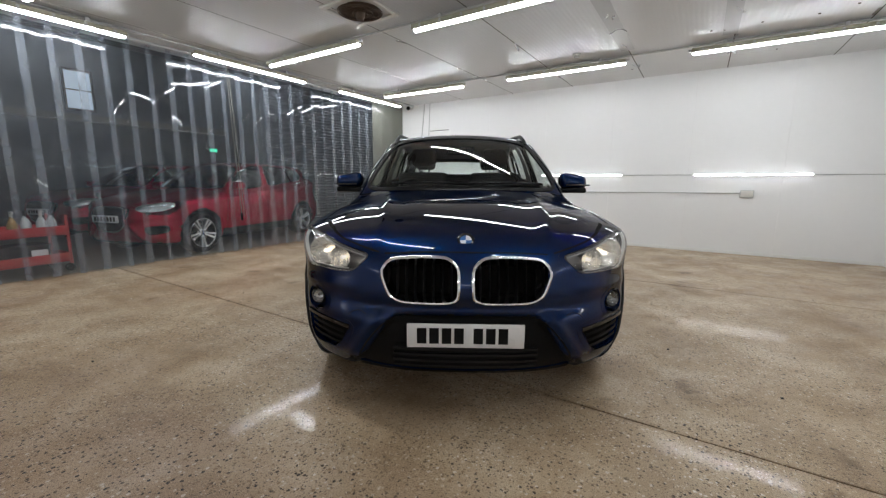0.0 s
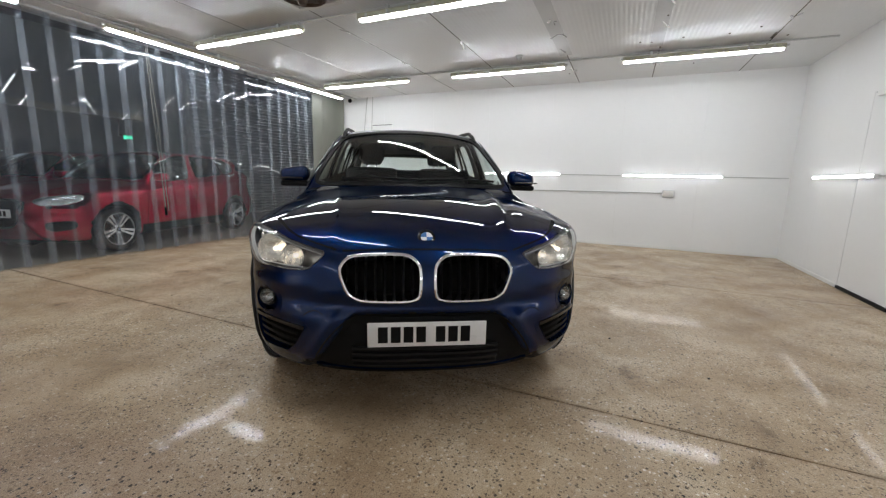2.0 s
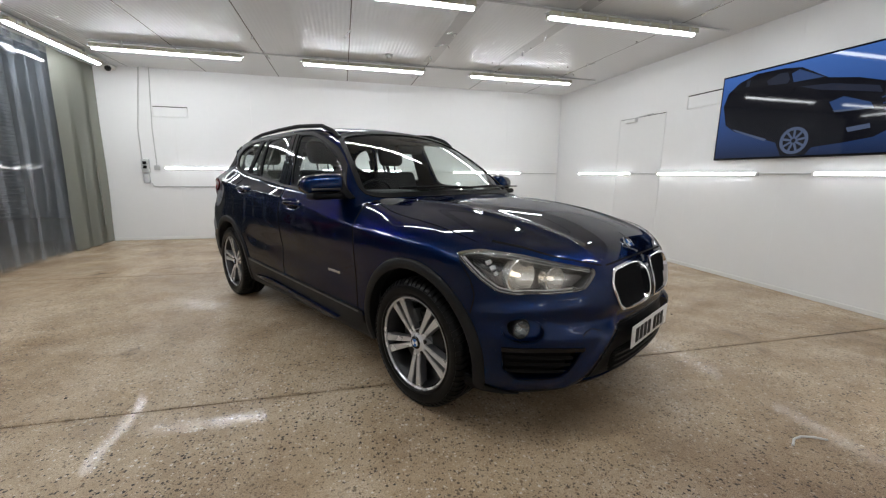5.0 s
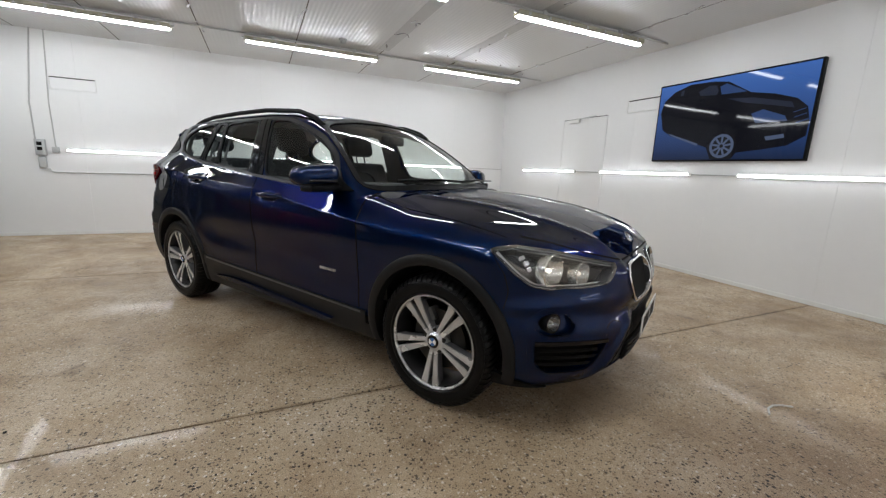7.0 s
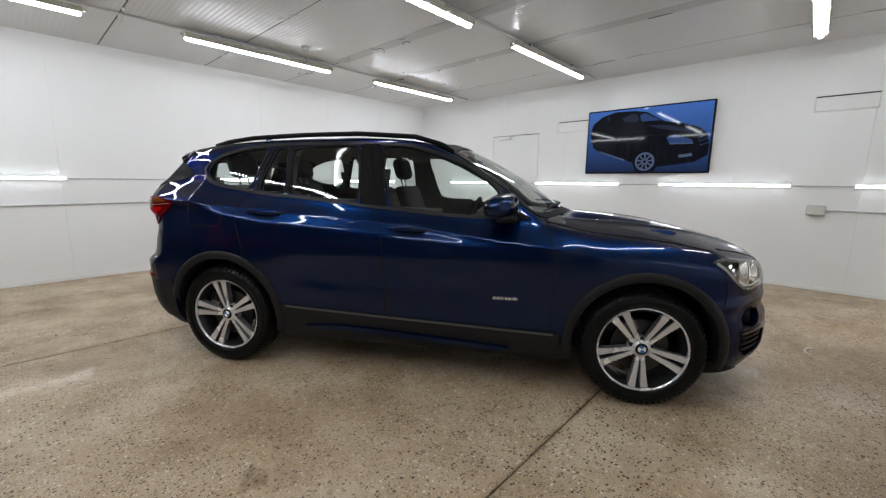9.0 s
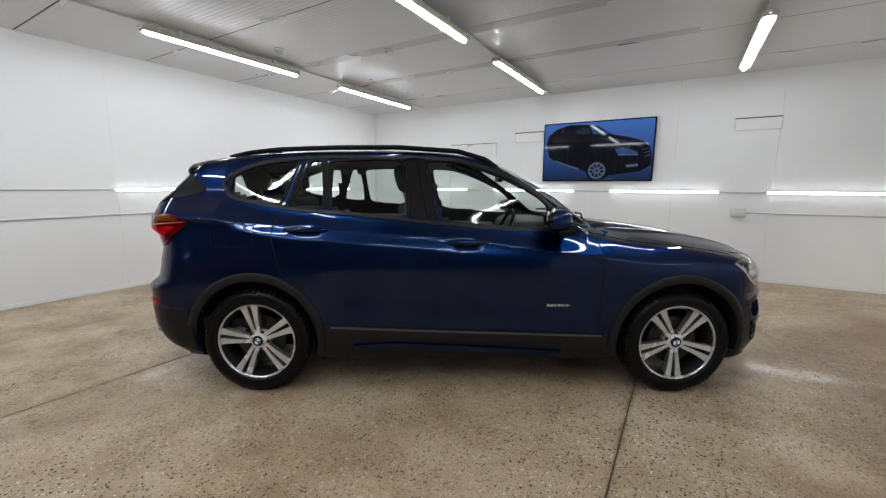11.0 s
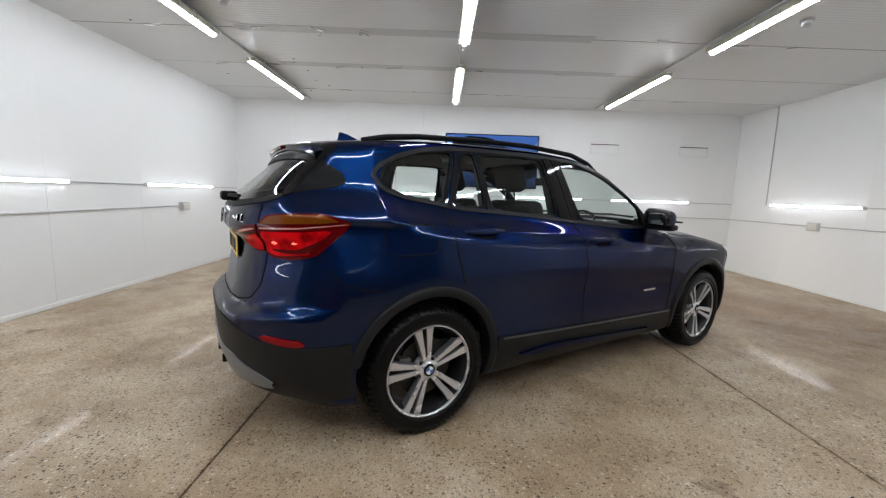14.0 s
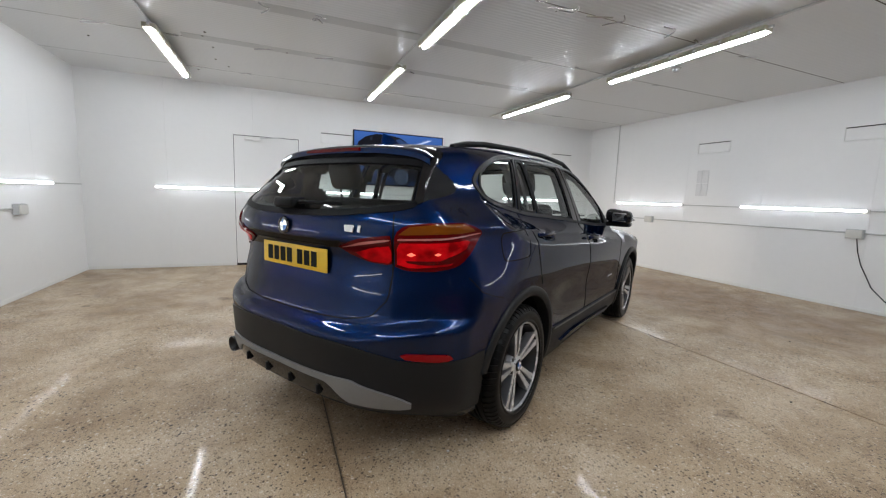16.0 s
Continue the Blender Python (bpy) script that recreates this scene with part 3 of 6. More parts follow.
sw = thing("switch_panel", "grey wall-mounted switch boxes with dark rockers", "switch box", at=pose(-5.69, Y1, 1.28))
part("box", box((-0.055, -0.07, -0.11), (0.055, 0, 0.11), 0.008), PALE_GREY, sw)
for z in (0.05, -0.02):
    part("rocker", box((-0.025, -0.082, z - 0.025), (0.03, -0.069, z + 0.025), 0.004), DARK_GAP, sw)
part("lower_box", box((-0.045, -0.055, -0.29), (0.045, 0, -0.13), 0.02, 3), PALE_GREY, sw)
part("side_box", box((0.12, -0.04, -0.07), (0.20, 0, 0.01), 0.006), PALE_GREY, sw)


def wall_vent(at):
    """A hinged white flap over an air slot; faces -y."""
    t = thing("wall_vent", "white hinged vent flap with a dark slot above it", "vent", "wall vents", at=at)
    part("frame", join(box((-0.265, -0.012, 0.085), (0.265, 0, 0.095), 0.002, 1), box((-0.265, -0.012, -0.092), (0.265, 0, -0.085), 0.002, 1),
                       box((-0.265, -0.012, -0.085), (-0.258, 0, 0.085), 0.002, 1), box((0.258, -0.012, -0.085), (0.265, 0, 0.085), 0.002, 1)), WHITE_TRIM, t)
    part("slot", box((-0.257, -0.006, 0.073), (0.257, 0, 0.084)), DARK_GAP, t, "dark air slot")
    part("flap", box((-0.256, -0.009, -0.083), (0.256, 0, 0.071), 0.003, 1), WHITE_WALL, t)
    return t


wall_vent(pose(-5.24, Y1, 2.185))
for y in (4.35, 1.11, -0.55):
    wall_vent(pose(X1, y, 2.19, 0, 0, -90))
for x in (-0.735, -2.66):
    wall_vent(pose(x, Y0, 2.215, 0, 0, 180))

grill = thing("wall_plate", "pale grey four-part plate on the white wall", "wall plate", at=pose(-0.60, Y0, 1.63, 0, 0, 180))
for i in (0, 1):
    for j in (0, 1):
        part("pane", box((-0.10 + i * 0.105, -0.006, -0.215 + j * 0.22), (-0.005 + i * 0.105, 0, -0.005 + j * 0.22), 0.002, 1), surface("pale_plate", (0.69, 0.69, 0.69), 0.4) if i + j == 0 else bpy.data.materials["pale_plate"], grill)


def detector(at):
    t = thing("smoke_detector", "small white round smoke detector on the ceiling", "smoke detector", "smoke detectors", at=at)
    part("base", lathe([(0, 0), (0.055, 0), (0.055, -0.015), (0.05, -0.02), (0.0, -0.02)], 28), PALE_GREY, t)
    part("head", lathe([(0, -0.02), (0.036, -0.02), (0.040, -0.045), (0.03, -0.058), (0, -0.06)], 28), PALE_GREY, t)
    return t


detector(pose(-1.74, 6.05, H))
detector(pose(-1.73, 0.945, H))

cctv = thing("security_camera", "white dome bracket with a black security camera", "security camera", at=pose(-6.0, 7.80, 2.80))
part("bracket", box((-0.04, -0.02, 0.0), (0.04, 0.13, 0.06), 0.01), WHITE_TRIM, cctv)
part("lens_ball", lathe([(0, -0.045), (0.03, -0.038), (0.045, -0.01), (0.045, 0.01), (0.03, 0.03), (0, 0.035)], 20, pose(0, -0.03, -0.01, 90)), GLOSS_BLACK, cctv)

fan = thing("ceiling_fan", "rusty brown extractor fan set in a square ceiling frame", "extractor fan", at=pose(-3.27, 3.42, H))
RUST = surface("rusty_brown", (0.085, 0.055, 0.035), 0.6, metal=0.4, vary=0.5, scale=14)
part("frame", join(*[box(a, b, 0.004) for a, b in (((-0.29, -0.29, -0.02), (0.29, -0.23, 0.004)), ((-0.29, 0.23, -0.02), (0.29, 0.29, 0.004)), ((-0.29, -0.23, -0.02), (-0.24, 0.23, 0.004)), ((0.24, -0.23, -0.02), (0.29, 0.23, 0.004)))]), OFF_WHITE, fan)
part("duct", lathe([(0.235, -0.022), (0.225, -0.03), (0.215, -0.022), (0.215, -0.003), (0.0, -0.003)], 40), RUST, fan, "dark rusty duct ring")
for k in range(5):
    part("blade", box((-0.055, 0.03, -0.016), (0.055, 0.20, -0.010), 0.003, 1, pose(0, 0, 0, 0, 0, 72 * k) @ pose(0, 0, 0, 0, 6, 0)), RUST, fan)
part("motor", lathe([(0, -0.10), (0.035, -0.095), (0.05, -0.06), (0.05, -0.018), (0, -0.018)], 24), RUST, fan)
for k in range(3):
    part("guard_ring", lathe([(0.07 + 0.06 * k, -0.034), (0.074 + 0.06 * k, -0.038), (0.078 + 0.06 * k, -0.034), (0.074 + 0.06 * k, -0.030), (0.07 + 0.06 * k, -0.034)], 40), RUST, fan)

# ---- television ----
tv = thing("television", "large black wall-mounted screen showing a dark vehicle on blue", "television", at=pose(X1, 3.205, 1.895, 0, 0, -90))
part("case", box((-0.862, -0.055, -0.483), (0.862, -0.0, 0.483), 0.008), BLACK, tv)
SCREEN = bpy.data.materials.new("screen_blue")
t_, n_, l_, p_ = nodes_of(SCREEN)
co, grad, rmp = n_.new("ShaderNodeTexCoord"), n_.new("ShaderNodeSeparateXYZ"), n_.new("ShaderNodeValToRGB")
l_.new(co.outputs["Object"], grad.inputs[0])
mr = n_.new("ShaderNodeMapRange")
mr.inputs[1].default_value, mr.inputs[2].default_value = -0.47, 0.47
l_.new(grad.outputs[2], mr.inputs[0])
l_.new(mr.outputs[0], rmp.inputs[0])
for e, (q, c) in zip((rmp.color_ramp.elements.new(0.5), *rmp.color_ramp.elements), ((0.5, (0.030, 0.080, 0.26, 1)),) + ((0.0, (0.012, 0.022, 0.060, 1)), (0.5, (0.030, 0.080, 0.26, 1)), (1.0, (0.06, 0.16, 0.50, 1)))):
    e.position, e.color = q, c
l_.new(rmp.outputs[0], p_.inputs["Emission Color"])
p_.inputs["Base Color"].default_value, p_.inputs["Emission Strength"].default_value, p_.inputs["Roughness"].default_value = (0.003, 0.003, 0.004, 1), 0.78, 0.04
p_.inputs["Specular IOR Level"].default_value = 0.16
part("screen", box((-0.842, -0.058, -0.463), (0.842, -0.0555, 0.463)), SCREEN, tv, "blue glowing screen")


def flat(points, y, thick=0.0015):
    bm = bmesh.new()
    f = bm.faces.new([bm.verts.new((x, y, z)) for x, z in points])
    r = bmesh.ops.extrude_face_region(bm, geom=[f])
    bmesh.ops.translate(bm, vec=(0, -thick, 0), verts=[v for v in r["geom"] if isinstance(v, bmesh.types.BMVert)])
    bmesh.ops.recalc_face_normals(bm, faces=bm.faces)
    return bm


PIX_DARK, PIX_BLUE, PIX_PALE = glow("picture_black", (0.010, 0.011, 0.018), 0.35), glow("picture_window", (0.045, 0.10, 0.28), 0.5), glow("picture_pale", (0.20, 0.27, 0.46), 0.32)
PIX_SHEEN = glow("picture_sheen", (0.035, 0.045, 0.085), 0.4)
for pm in (PIX_DARK, PIX_BLUE, PIX_PALE, PIX_SHEEN):
    pn = pm.node_tree.nodes["Principled BSDF"]
    pn.inputs["Base Color"].default_value, pn.inputs["Roughness"].default_value = (0.003, 0.003, 0.004, 1), 0.04
    pn.inputs["Specular IOR Level"].default_value = 0.16
part("pictured_vehicle", flat([(-0.75, -0.08), (-0.81, 0.14), (-0.77, 0.28), (-0.64, 0.38), (-0.44, 0.44), (-0.16, 0.43), (0.01, 0.40), (0.26, 0.25), (0.50, 0.20), (0.70, 0.13), (0.80, 0.04), (0.835, -0.10), (0.83, -0.24), (0.68, -0.33), (0.48, -0.36), (0.21, -0.39), (0.16, -0.46), (-0.07, -0.46), (-0.14, -0.32), (-0.63, -0.16)], -0.058), PIX_DARK, tv)
part("pictured_windscreen", flat([(-0.05, 0.27), (-0.08, 0.36), (-0.01, 0.385), (0.22, 0.265)], -0.0597), PIX_BLUE, tv)
part("pictured_side_window", flat([(-0.33, 0.34), (-0.20, 0.39), (-0.12, 0.38), (-0.09, 0.31), (-0.11, 0.27), (-0.30, 0.29)], -0.0597), PIX_SHEEN, tv)
part("pictured_side_window", flat([(-0.56, 0.32), (-0.555, 0.38), (-0.515, 0.39), (-0.52, 0.32)], -0.0597), PIX_SHEEN, tv)
part("pictured_bonnet", flat([(0.02, 0.215), (0.30, 0.19), (0.66, 0.10), (0.69, 0.04), (0.50, 0.085), (0.20, 0.15)], -0.0597), PIX_SHEEN, tv)
part("pictured_lamp", flat([(0.30, 0.02), (0.41, 0.055), (0.62, -0.03), (0.65, -0.085), (0.36, -0.08)], -0.0597), PIX_BLUE, tv)
part("pictured_lamp_edge", flat([(0.34, -0.062), (0.64, -0.070), (0.65, -0.085), (0.36, -0.08)], -0.0612, 0.001), PIX_PALE, tv)
part("pictured_sill", flat([(-0.65, -0.13), (-0.24, -0.275), (-0.26, -0.295), (-0.63, -0.155)], -0.0597), PIX_PALE, tv)
part("pictured_bumper", flat([(0.47, -0.23), (0.64, -0.21), (0.65, -0.25), (0.49, -0.27)], -0.0597), PIX_PALE, tv)
for u, v in ((0.69, 0.0), (0.705, -0.05), (0.725, -0.105)):
    part("pictured_grille_bar", flat([(u, v), (u + 0.10, v + 0.030), (u + 0.10, v + 0.022), (u, v - 0.008)], -0.0597), PIX_BLUE, tv)
bm = lathe([(0.105, 0), (0.135, 0), (0.135, 0.0014), (0.105, 0.0014), (0.105, 0)], 36, pose(0.04, -0.0596, -0.312, 90))
rim_ = part("pictured_wheel", bm, PIX_PALE, tv)
for k in range(9):
    part("pictured_spoke", box((-0.011, -0.0610, 0.02), (0.011, -0.0597, 0.11), turn=pose(0.04, 0, -0.312) @ pose(0, 0, 0, 0, 40 * k, 0)), PIX_PALE, rim_)

# ---- strip curtain ----
PVC = clear("clear_pvc", (0.94, 0.96, 0.975), rough=0.015, haze=0.10, edge_haze=0.20, gloss=0.05, milky=(0.62, 0.70, 0.80))
PVC_DULL = clear("dull_pvc", (0.46, 0.48, 0.42), rough=0.25, haze=0.42, milky=(0.62, 0.63, 0.55))
DULL_CORD = surface("dull_cord", (0.16, 0.16, 0.155), 0.7)
curtain = thing("strip_curtain", "clear hanging plastic strip curtain with overlapping strips", "strip curtain")
part("rail", box((X0 - 0.03, Y0 + 0.02, 2.838), (X0 + 0.03, Y1 - 0.02, 2.868), 0.006), PALE_GREY, curtain, "grey hanging rail")


def pvc_strip(y, w, seed, mat):
    rnd = random.Random(seed)
    bm = bmesh.new()
    rows, n, m = [], 8, 34
    bow, lean, ph, turn = rnd.uniform(-0.006, 0.012), rnd.uniform(-0.02, 0.02), rnd.uniform(0, 6), rnd.uniform(-0.012, 0.012)
    for j in range(m + 1):
        z = 2.85 - j / m * 2.835
        k = j / m
        row = []
        for i in range(n + 1):
            s = i / n - 0.5
            x = bow * (1 - 4 * s * s) * (0.15 + k) + turn * s + 0.007 * math.sin(9.0 * k + ph + 2.2 * s) * (0.25 + k) + lean * k * s * 2
            row.append(bm.verts.new((x, s * w + 0.01 * math.sin(2.3 * k + ph) * k, z)))
        rows.append(row)
    for a, b in zip(rows, rows[1:]):
        for i in range(n):
            bm.faces.new((a[i], a[i + 1], b[i + 1], b[i]))
    ob = part("strip", bm, mat, curtain, smooth=60)
    ob.location = (X0 + (0.014 if seed % 2 else -0.014), y, 0)
    return ob


# a milkier sheet for the strips below y = 2.3
PVC_HAZIER = clear("hazier_pvc", (0.92, 0.945, 0.965), rough=0.03, haze=0.16, edge_haze=0.26, gloss=0.05, milky=(0.64, 0.70, 0.78))
y, k = Y0 + 0.16, 0
while y < 6.85:
    pvc_strip(y, 0.30, k, PVC_HAZIER if y < 2.3 else PVC)
    y, k = y + 0.236, k + 1
for y in (6.98, 7.18, 7.38, 7.58, 7.76):
    ob = pvc_strip(y, 0.26, k, PVC_DULL)
    k += 1
part("pull_cord", pipe([(X0 + 0.07, 3.64, 2.83), (X0 + 0.075, 3.66, 1.9), (X0 + 0.07, 3.69, 1.2), (X0 + 0.08, 3.70, 0.62)], 0.006), DULL_CORD, curtain, "grey hanging pull cord")
part("pull_handle", rod((X0 + 0.08, 3.70, 0.50), (X0 + 0.08, 3.70, 0.62), 0.018), BLACK, curtain, "dark pull handle")
part("pull_cord", pipe([(X0 + 0.07, 3.66, 2.83), (X0 + 0.085, 3.70, 1.9), (X0 + 0.07, 3.73, 1.2), (X0 + 0.08, 3.74, 0.56)], 0.006), DULL_CORD, curtain, "grey hanging pull cord")

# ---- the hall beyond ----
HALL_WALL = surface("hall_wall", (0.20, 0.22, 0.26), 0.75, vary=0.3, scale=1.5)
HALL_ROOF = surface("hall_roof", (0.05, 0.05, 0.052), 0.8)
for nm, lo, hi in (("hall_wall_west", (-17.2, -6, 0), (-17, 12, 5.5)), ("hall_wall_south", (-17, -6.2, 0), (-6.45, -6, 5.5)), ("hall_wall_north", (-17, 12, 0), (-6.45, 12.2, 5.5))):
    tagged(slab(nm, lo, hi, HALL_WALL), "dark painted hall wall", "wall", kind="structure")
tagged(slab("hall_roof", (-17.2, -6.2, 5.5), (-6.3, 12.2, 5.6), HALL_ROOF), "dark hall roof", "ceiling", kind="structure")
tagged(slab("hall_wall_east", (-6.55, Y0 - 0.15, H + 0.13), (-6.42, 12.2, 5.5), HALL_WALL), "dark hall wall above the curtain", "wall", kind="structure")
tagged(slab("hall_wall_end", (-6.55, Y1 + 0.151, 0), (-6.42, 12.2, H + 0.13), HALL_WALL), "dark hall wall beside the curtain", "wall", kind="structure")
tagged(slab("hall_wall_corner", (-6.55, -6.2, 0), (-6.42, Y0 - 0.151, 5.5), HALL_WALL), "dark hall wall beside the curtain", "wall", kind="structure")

shutter = thing("roller_shutter", "grey ribbed roller shutter in the dark hall", "roller shutter")
SHUT = surface("shutter_grey", (0.17, 0.18, 0.20), 0.55, metal=0.2)
slat = None
for i in range(44):
    z = 0.04 + i * 0.085
    if slat is None:
        slat = part("slat", box((-0.02, -2.6, 0), (0.02, 2.6, 0.082), 0.014, 2), SHUT, shutter)
    else:
        slat = part("slat", slat.data, None, shutter)
    slat.location = (-9.9, 9.2, z)
part("guide", box((-9.98, 6.5, 0), (-9.80, 6.6, 3.9), 0.01), SHUT, shutter)
part("hood", box((-10.1, 6.5, 3.78), (-9.6, 11.8, 4.2), 0.03), SHUT, shutter)

beam = tagged(slab("hall_beam", (-11.9, 0.5, 2.40), (-11.75, 6.7, 2.54), surface("beam_grey", (0.22, 0.22, 0.21), 0.5), bevel=0.01), "grey steel beam across the dark hall", "beam", kind="structure")
win = thing("hall_window", "bright high window with two transoms in the dark hall", "window", kind="structure", at=pose(-16.98, 5.0, 3.9))
SKY = glow("window_daylight", (0.62, 0.74, 0.86), 0.6)
for z in (-0.56, 0.02):
    part("pane", box((0.0, -0.32, z), (0.02, 0.32, z + 0.55)), SKY, win, "bright daylight pane")
part("window_frame", join(box((0, -0.38, -0.62), (0.06, -0.32, 0.63)), box((0, 0.32, -0.62), (0.06, 0.38, 0.63)), box((0, -0.32, -0.62), (0.06, 0.32, -0.56)), box((0, -0.32, -0.01), (0.06, 0.32, 0.02)), box((0, -0.32, 0.57), (0.06, 0.32, 0.63))), BLACK, win)
ex = thing("exit_sign", "small lit green exit sign on the hall wall", "exit sign", at=pose(-11.7, 6.26, 1.95))
for s_ in (-0.1, 0.1):
    part("hanger", rod((-0.15, s_, 0.06), (-0.15, s_, 0.46), 0.008), BLACK, ex)
part("hanger_bar", box((-0.16, -0.12, 0.03), (-0.02, 0.12, 0.07)), BLACK, ex)
part("case", box((-0.03, -0.11, -0.055), (0.0, 0.11, 0.055), 0.006), BLACK, ex)
part("face", box((0.0, -0.10, -0.045), (0.004, 0.10, 0.045)), glow("exit_green", (0.05, 0.75, 0.42), 1.6), ex, "glowing green face")

# trolley with bottles
trolley = thing("tool_trolley", "red steel workshop trolley with two trays", "trolley", at=pose(-6.78, 1.27, 0, 0, 0, 8))
RED_STEEL = surface("red_steel", (0.42, 0.02, 0.02), 0.35, coat=0.3)
for z in (0.13, 0.46):
    part("tray", join(box((-0.25, -0.42, z), (0.25, 0.42, z + 0.02), 0.004), box((0.235, -0.42, z), (0.25, 0.42, z + 0.11), 0.004), box((-0.25, -0.42, z), (-0.235, 0.42, z + 0.11), 0.004), box((-0.25, 0.405, z), (0.25, 0.42, z + 0.11), 0.004), box((-0.25, -0.42, z), (0.25, -0.405, z + 0.11), 0.004)), RED_STEEL, trolley)
for sx in (-1, 1):
    for sy in (-1, 1):
        part("post", box((sx * 0.235 - 0.015, sy * 0.405 - 0.015, 0.10), (sx * 0.235 + 0.015, sy * 0.405 + 0.015, 0.70), 0.004), RED_STEEL, trolley)
        part("castor", lathe([(0, -0.02), (0.045, -0.02), (0.05, 0), (0.045, 0.02), (0, 0.02)], 20, pose(sx * 0.22, sy * 0.39, 0.051, 0, 90, 0)), BLACK, trolley)
case = thing("storage_box", "black plastic box with a white label on the lower tray", "box", at=trolley.matrix_world @ pose(0.02, 0.05, 0.151))
part("body", box((-0.16, -0.20, 0.0), (0.16, 0.20, 0.19), 0.012), BLACK, case)
part("lid", box((-0.17, -0.21, 0.185), (0.17, 0.21, 0.215), 0.01), BLACK, case)
part("notice", box((0.1605, 0.02, 0.07), (0.163, 0.17, 0.15)), WHITE_TRIM, case, "white label")
BOT = surface("milky_bottle", (0.62, 0.63, 0.60), 0.35)
AMB = surface("amber_bottle", (0.36, 0.22, 0.07), 0.3)
for i, (y, col) in enumerate(((-0.32, BOT), (-0.18, BOT), (-0.03, AMB), (0.10, BOT), (0.22, BOT), (0.33, BOT))):
    b = thing("spray_bottle", "plastic spray bottle standing on the red trolley", "bottle", "bottles on the trolley", at=trolley.matrix_world @ pose(0.12 - 0.05 * (i % 2), y, 0.481))
    part("flask", lathe([(0, 0), (0.045, 0.0), (0.048, 0.01), (0.048, 0.13), (0.03, 0.18), (0.014, 0.20), (0.014, 0.22), (0, 0.22)], 20), col, b)
    part("trigger", join(box((-0.012, -0.012, 0.22), (0.012, 0.012, 0.26), 0.003), box((-0.012, -0.012, 0.255), (0.055, 0.012, 0.28), 0.004), box((0.025, -0.006, 0.21), (0.034, 0.006, 0.256), 0.002)), BLACK if i % 2 else WHITE_TRIM, b, "trigger spray head")


def curve(*pts):
    """A smooth monotone curve through a few (x, value) pairs."""
    p = np.array(sorted(pts), float)
    x, v = p[:, 0], p[:, 1]
    h, d = np.diff(x), np.diff(v) / np.diff(x)
    m = np.zeros(len(x))
    m[0], m[-1] = d[0], d[-1]
    for i in range(1, len(x) - 1):
        if d[i - 1] * d[i] > 0:
            a, b = 2 * h[i] + h[i - 1], h[i] + 2 * h[i - 1]
            m[i] = (a + b) / (a / d[i - 1] + b / d[i])

    q = np.linspace(x[0], x[-1], 1500)
    i = np.clip(np.searchsorted(x, q) - 1, 0, len(h) - 1)
    s = (q - x[i]) / h[i]
    table = (1 + 2 * s) * (1 - s) ** 2 * v[i] + s * (1 - s) ** 2 * h[i] * m[i] + s * s * (3 - 2 * s) * v[i + 1] + s * s * (s - 1) * h[i] * m[i + 1]

    def at(u):
        return np.interp(u, q, table)

    return at


def smax(a, b, k):
    h = np.maximum(k - np.abs(a - b), 0) / k
    return np.maximum(a, b) + h * h * k / 4


def ease(a, b, x):
    s = np.clip((x - a) / (b - a), 0, 1)
    return s * s * (3 - 2 * s)


# The dark blue car's own axes: x ahead of the front axle, y to its left, z up.
WHEELBASE, AXLE_Z, TYRE_R = 2.67, 0.337, 0.337
top_line = curve((0.95, 0.60), (0.86, 0.72), (0.80, 0.795), (0.72, 0.848), (0.55, 0.918), (0.3, 0.982), (0.0, 1.025), (-0.32, 1.057), (-0.385, 1.066), (-0.41, 1.082), (-0.6, 1.222),
                 (-0.8, 1.345), (-1.0, 1.450), (-1.2, 1.526), (-1.45, 1.562), (-1.85, 1.576), (-2.3, 1.571), (-2.8, 1.543), (-3.2, 1.492), (-3.45, 1.46), (-3.7, 1.40))
nose_z = curve((0.15, -0.16), (0.25, -0.05), (0.34, -0.005), (0.48, 0.0), (0.58, -0.02), (0.70, -0.04), (0.80, -0.065), (0.95, -0.16))
tail_z = curve((0.2, 0.17), (0.30, 0.065), (0.42, 0.025), (0.55, 0.014), (0.63, 0.008), (0.655, 0.026), (0.69, 0.070), (0.73, 0.084), (0.80, 0.098), (0.95, 0.125), (1.0, 0.112), (1.05, 0.068), (1.12, 0.080), (1.18, 0.115), (1.28, 0.22), (1.38, 0.33), (1.55, 0.43))
width_x = curve((0.9, 0.83), (0.45, 0.885), (0.1, 0.896), (-0.5, 0.889), (-1.4, 0.886), (-2.2, 0.890), (-2.8, 0.890), (-3.2, 0.866), (-3.6, 0.81))
width_z = curve((0.15, -0.10), (0.28, -0.045), (0.36, -0.028), (0.46, -0.016), (0.62, -0.004), (0.80, 0.002), (0.95, -0.008), (1.10, -0.022), (1.60, -0.05))
belt = curve((-0.55, 1.022), (-0.80, 1.035), (-1.12, 1.052), (-1.55, 1.085), (-2.2, 1.138), (-2.47, 1.160), (-2.75, 1.207), (-2.9, 1.265))
crease_line = curve((-0.2, 0.86), (-0.35, 0.875), (-0.8, 0.922), (-1.21, 0.973), (-1.61, 1.012), (-2.18, 1.045), (-2.64, 1.085), (-3.2, 1.12))
HANDLES = ((-1.355, 0.972), (-2.335, 1.046))
shoulder = curve((0.9, 0.03), (0.0, 0.05), (-0.6, 0.075), (-1.6, 0.082), (-2.25, 0.130), (-2.6, 0.140), (-3.2, 0.150))


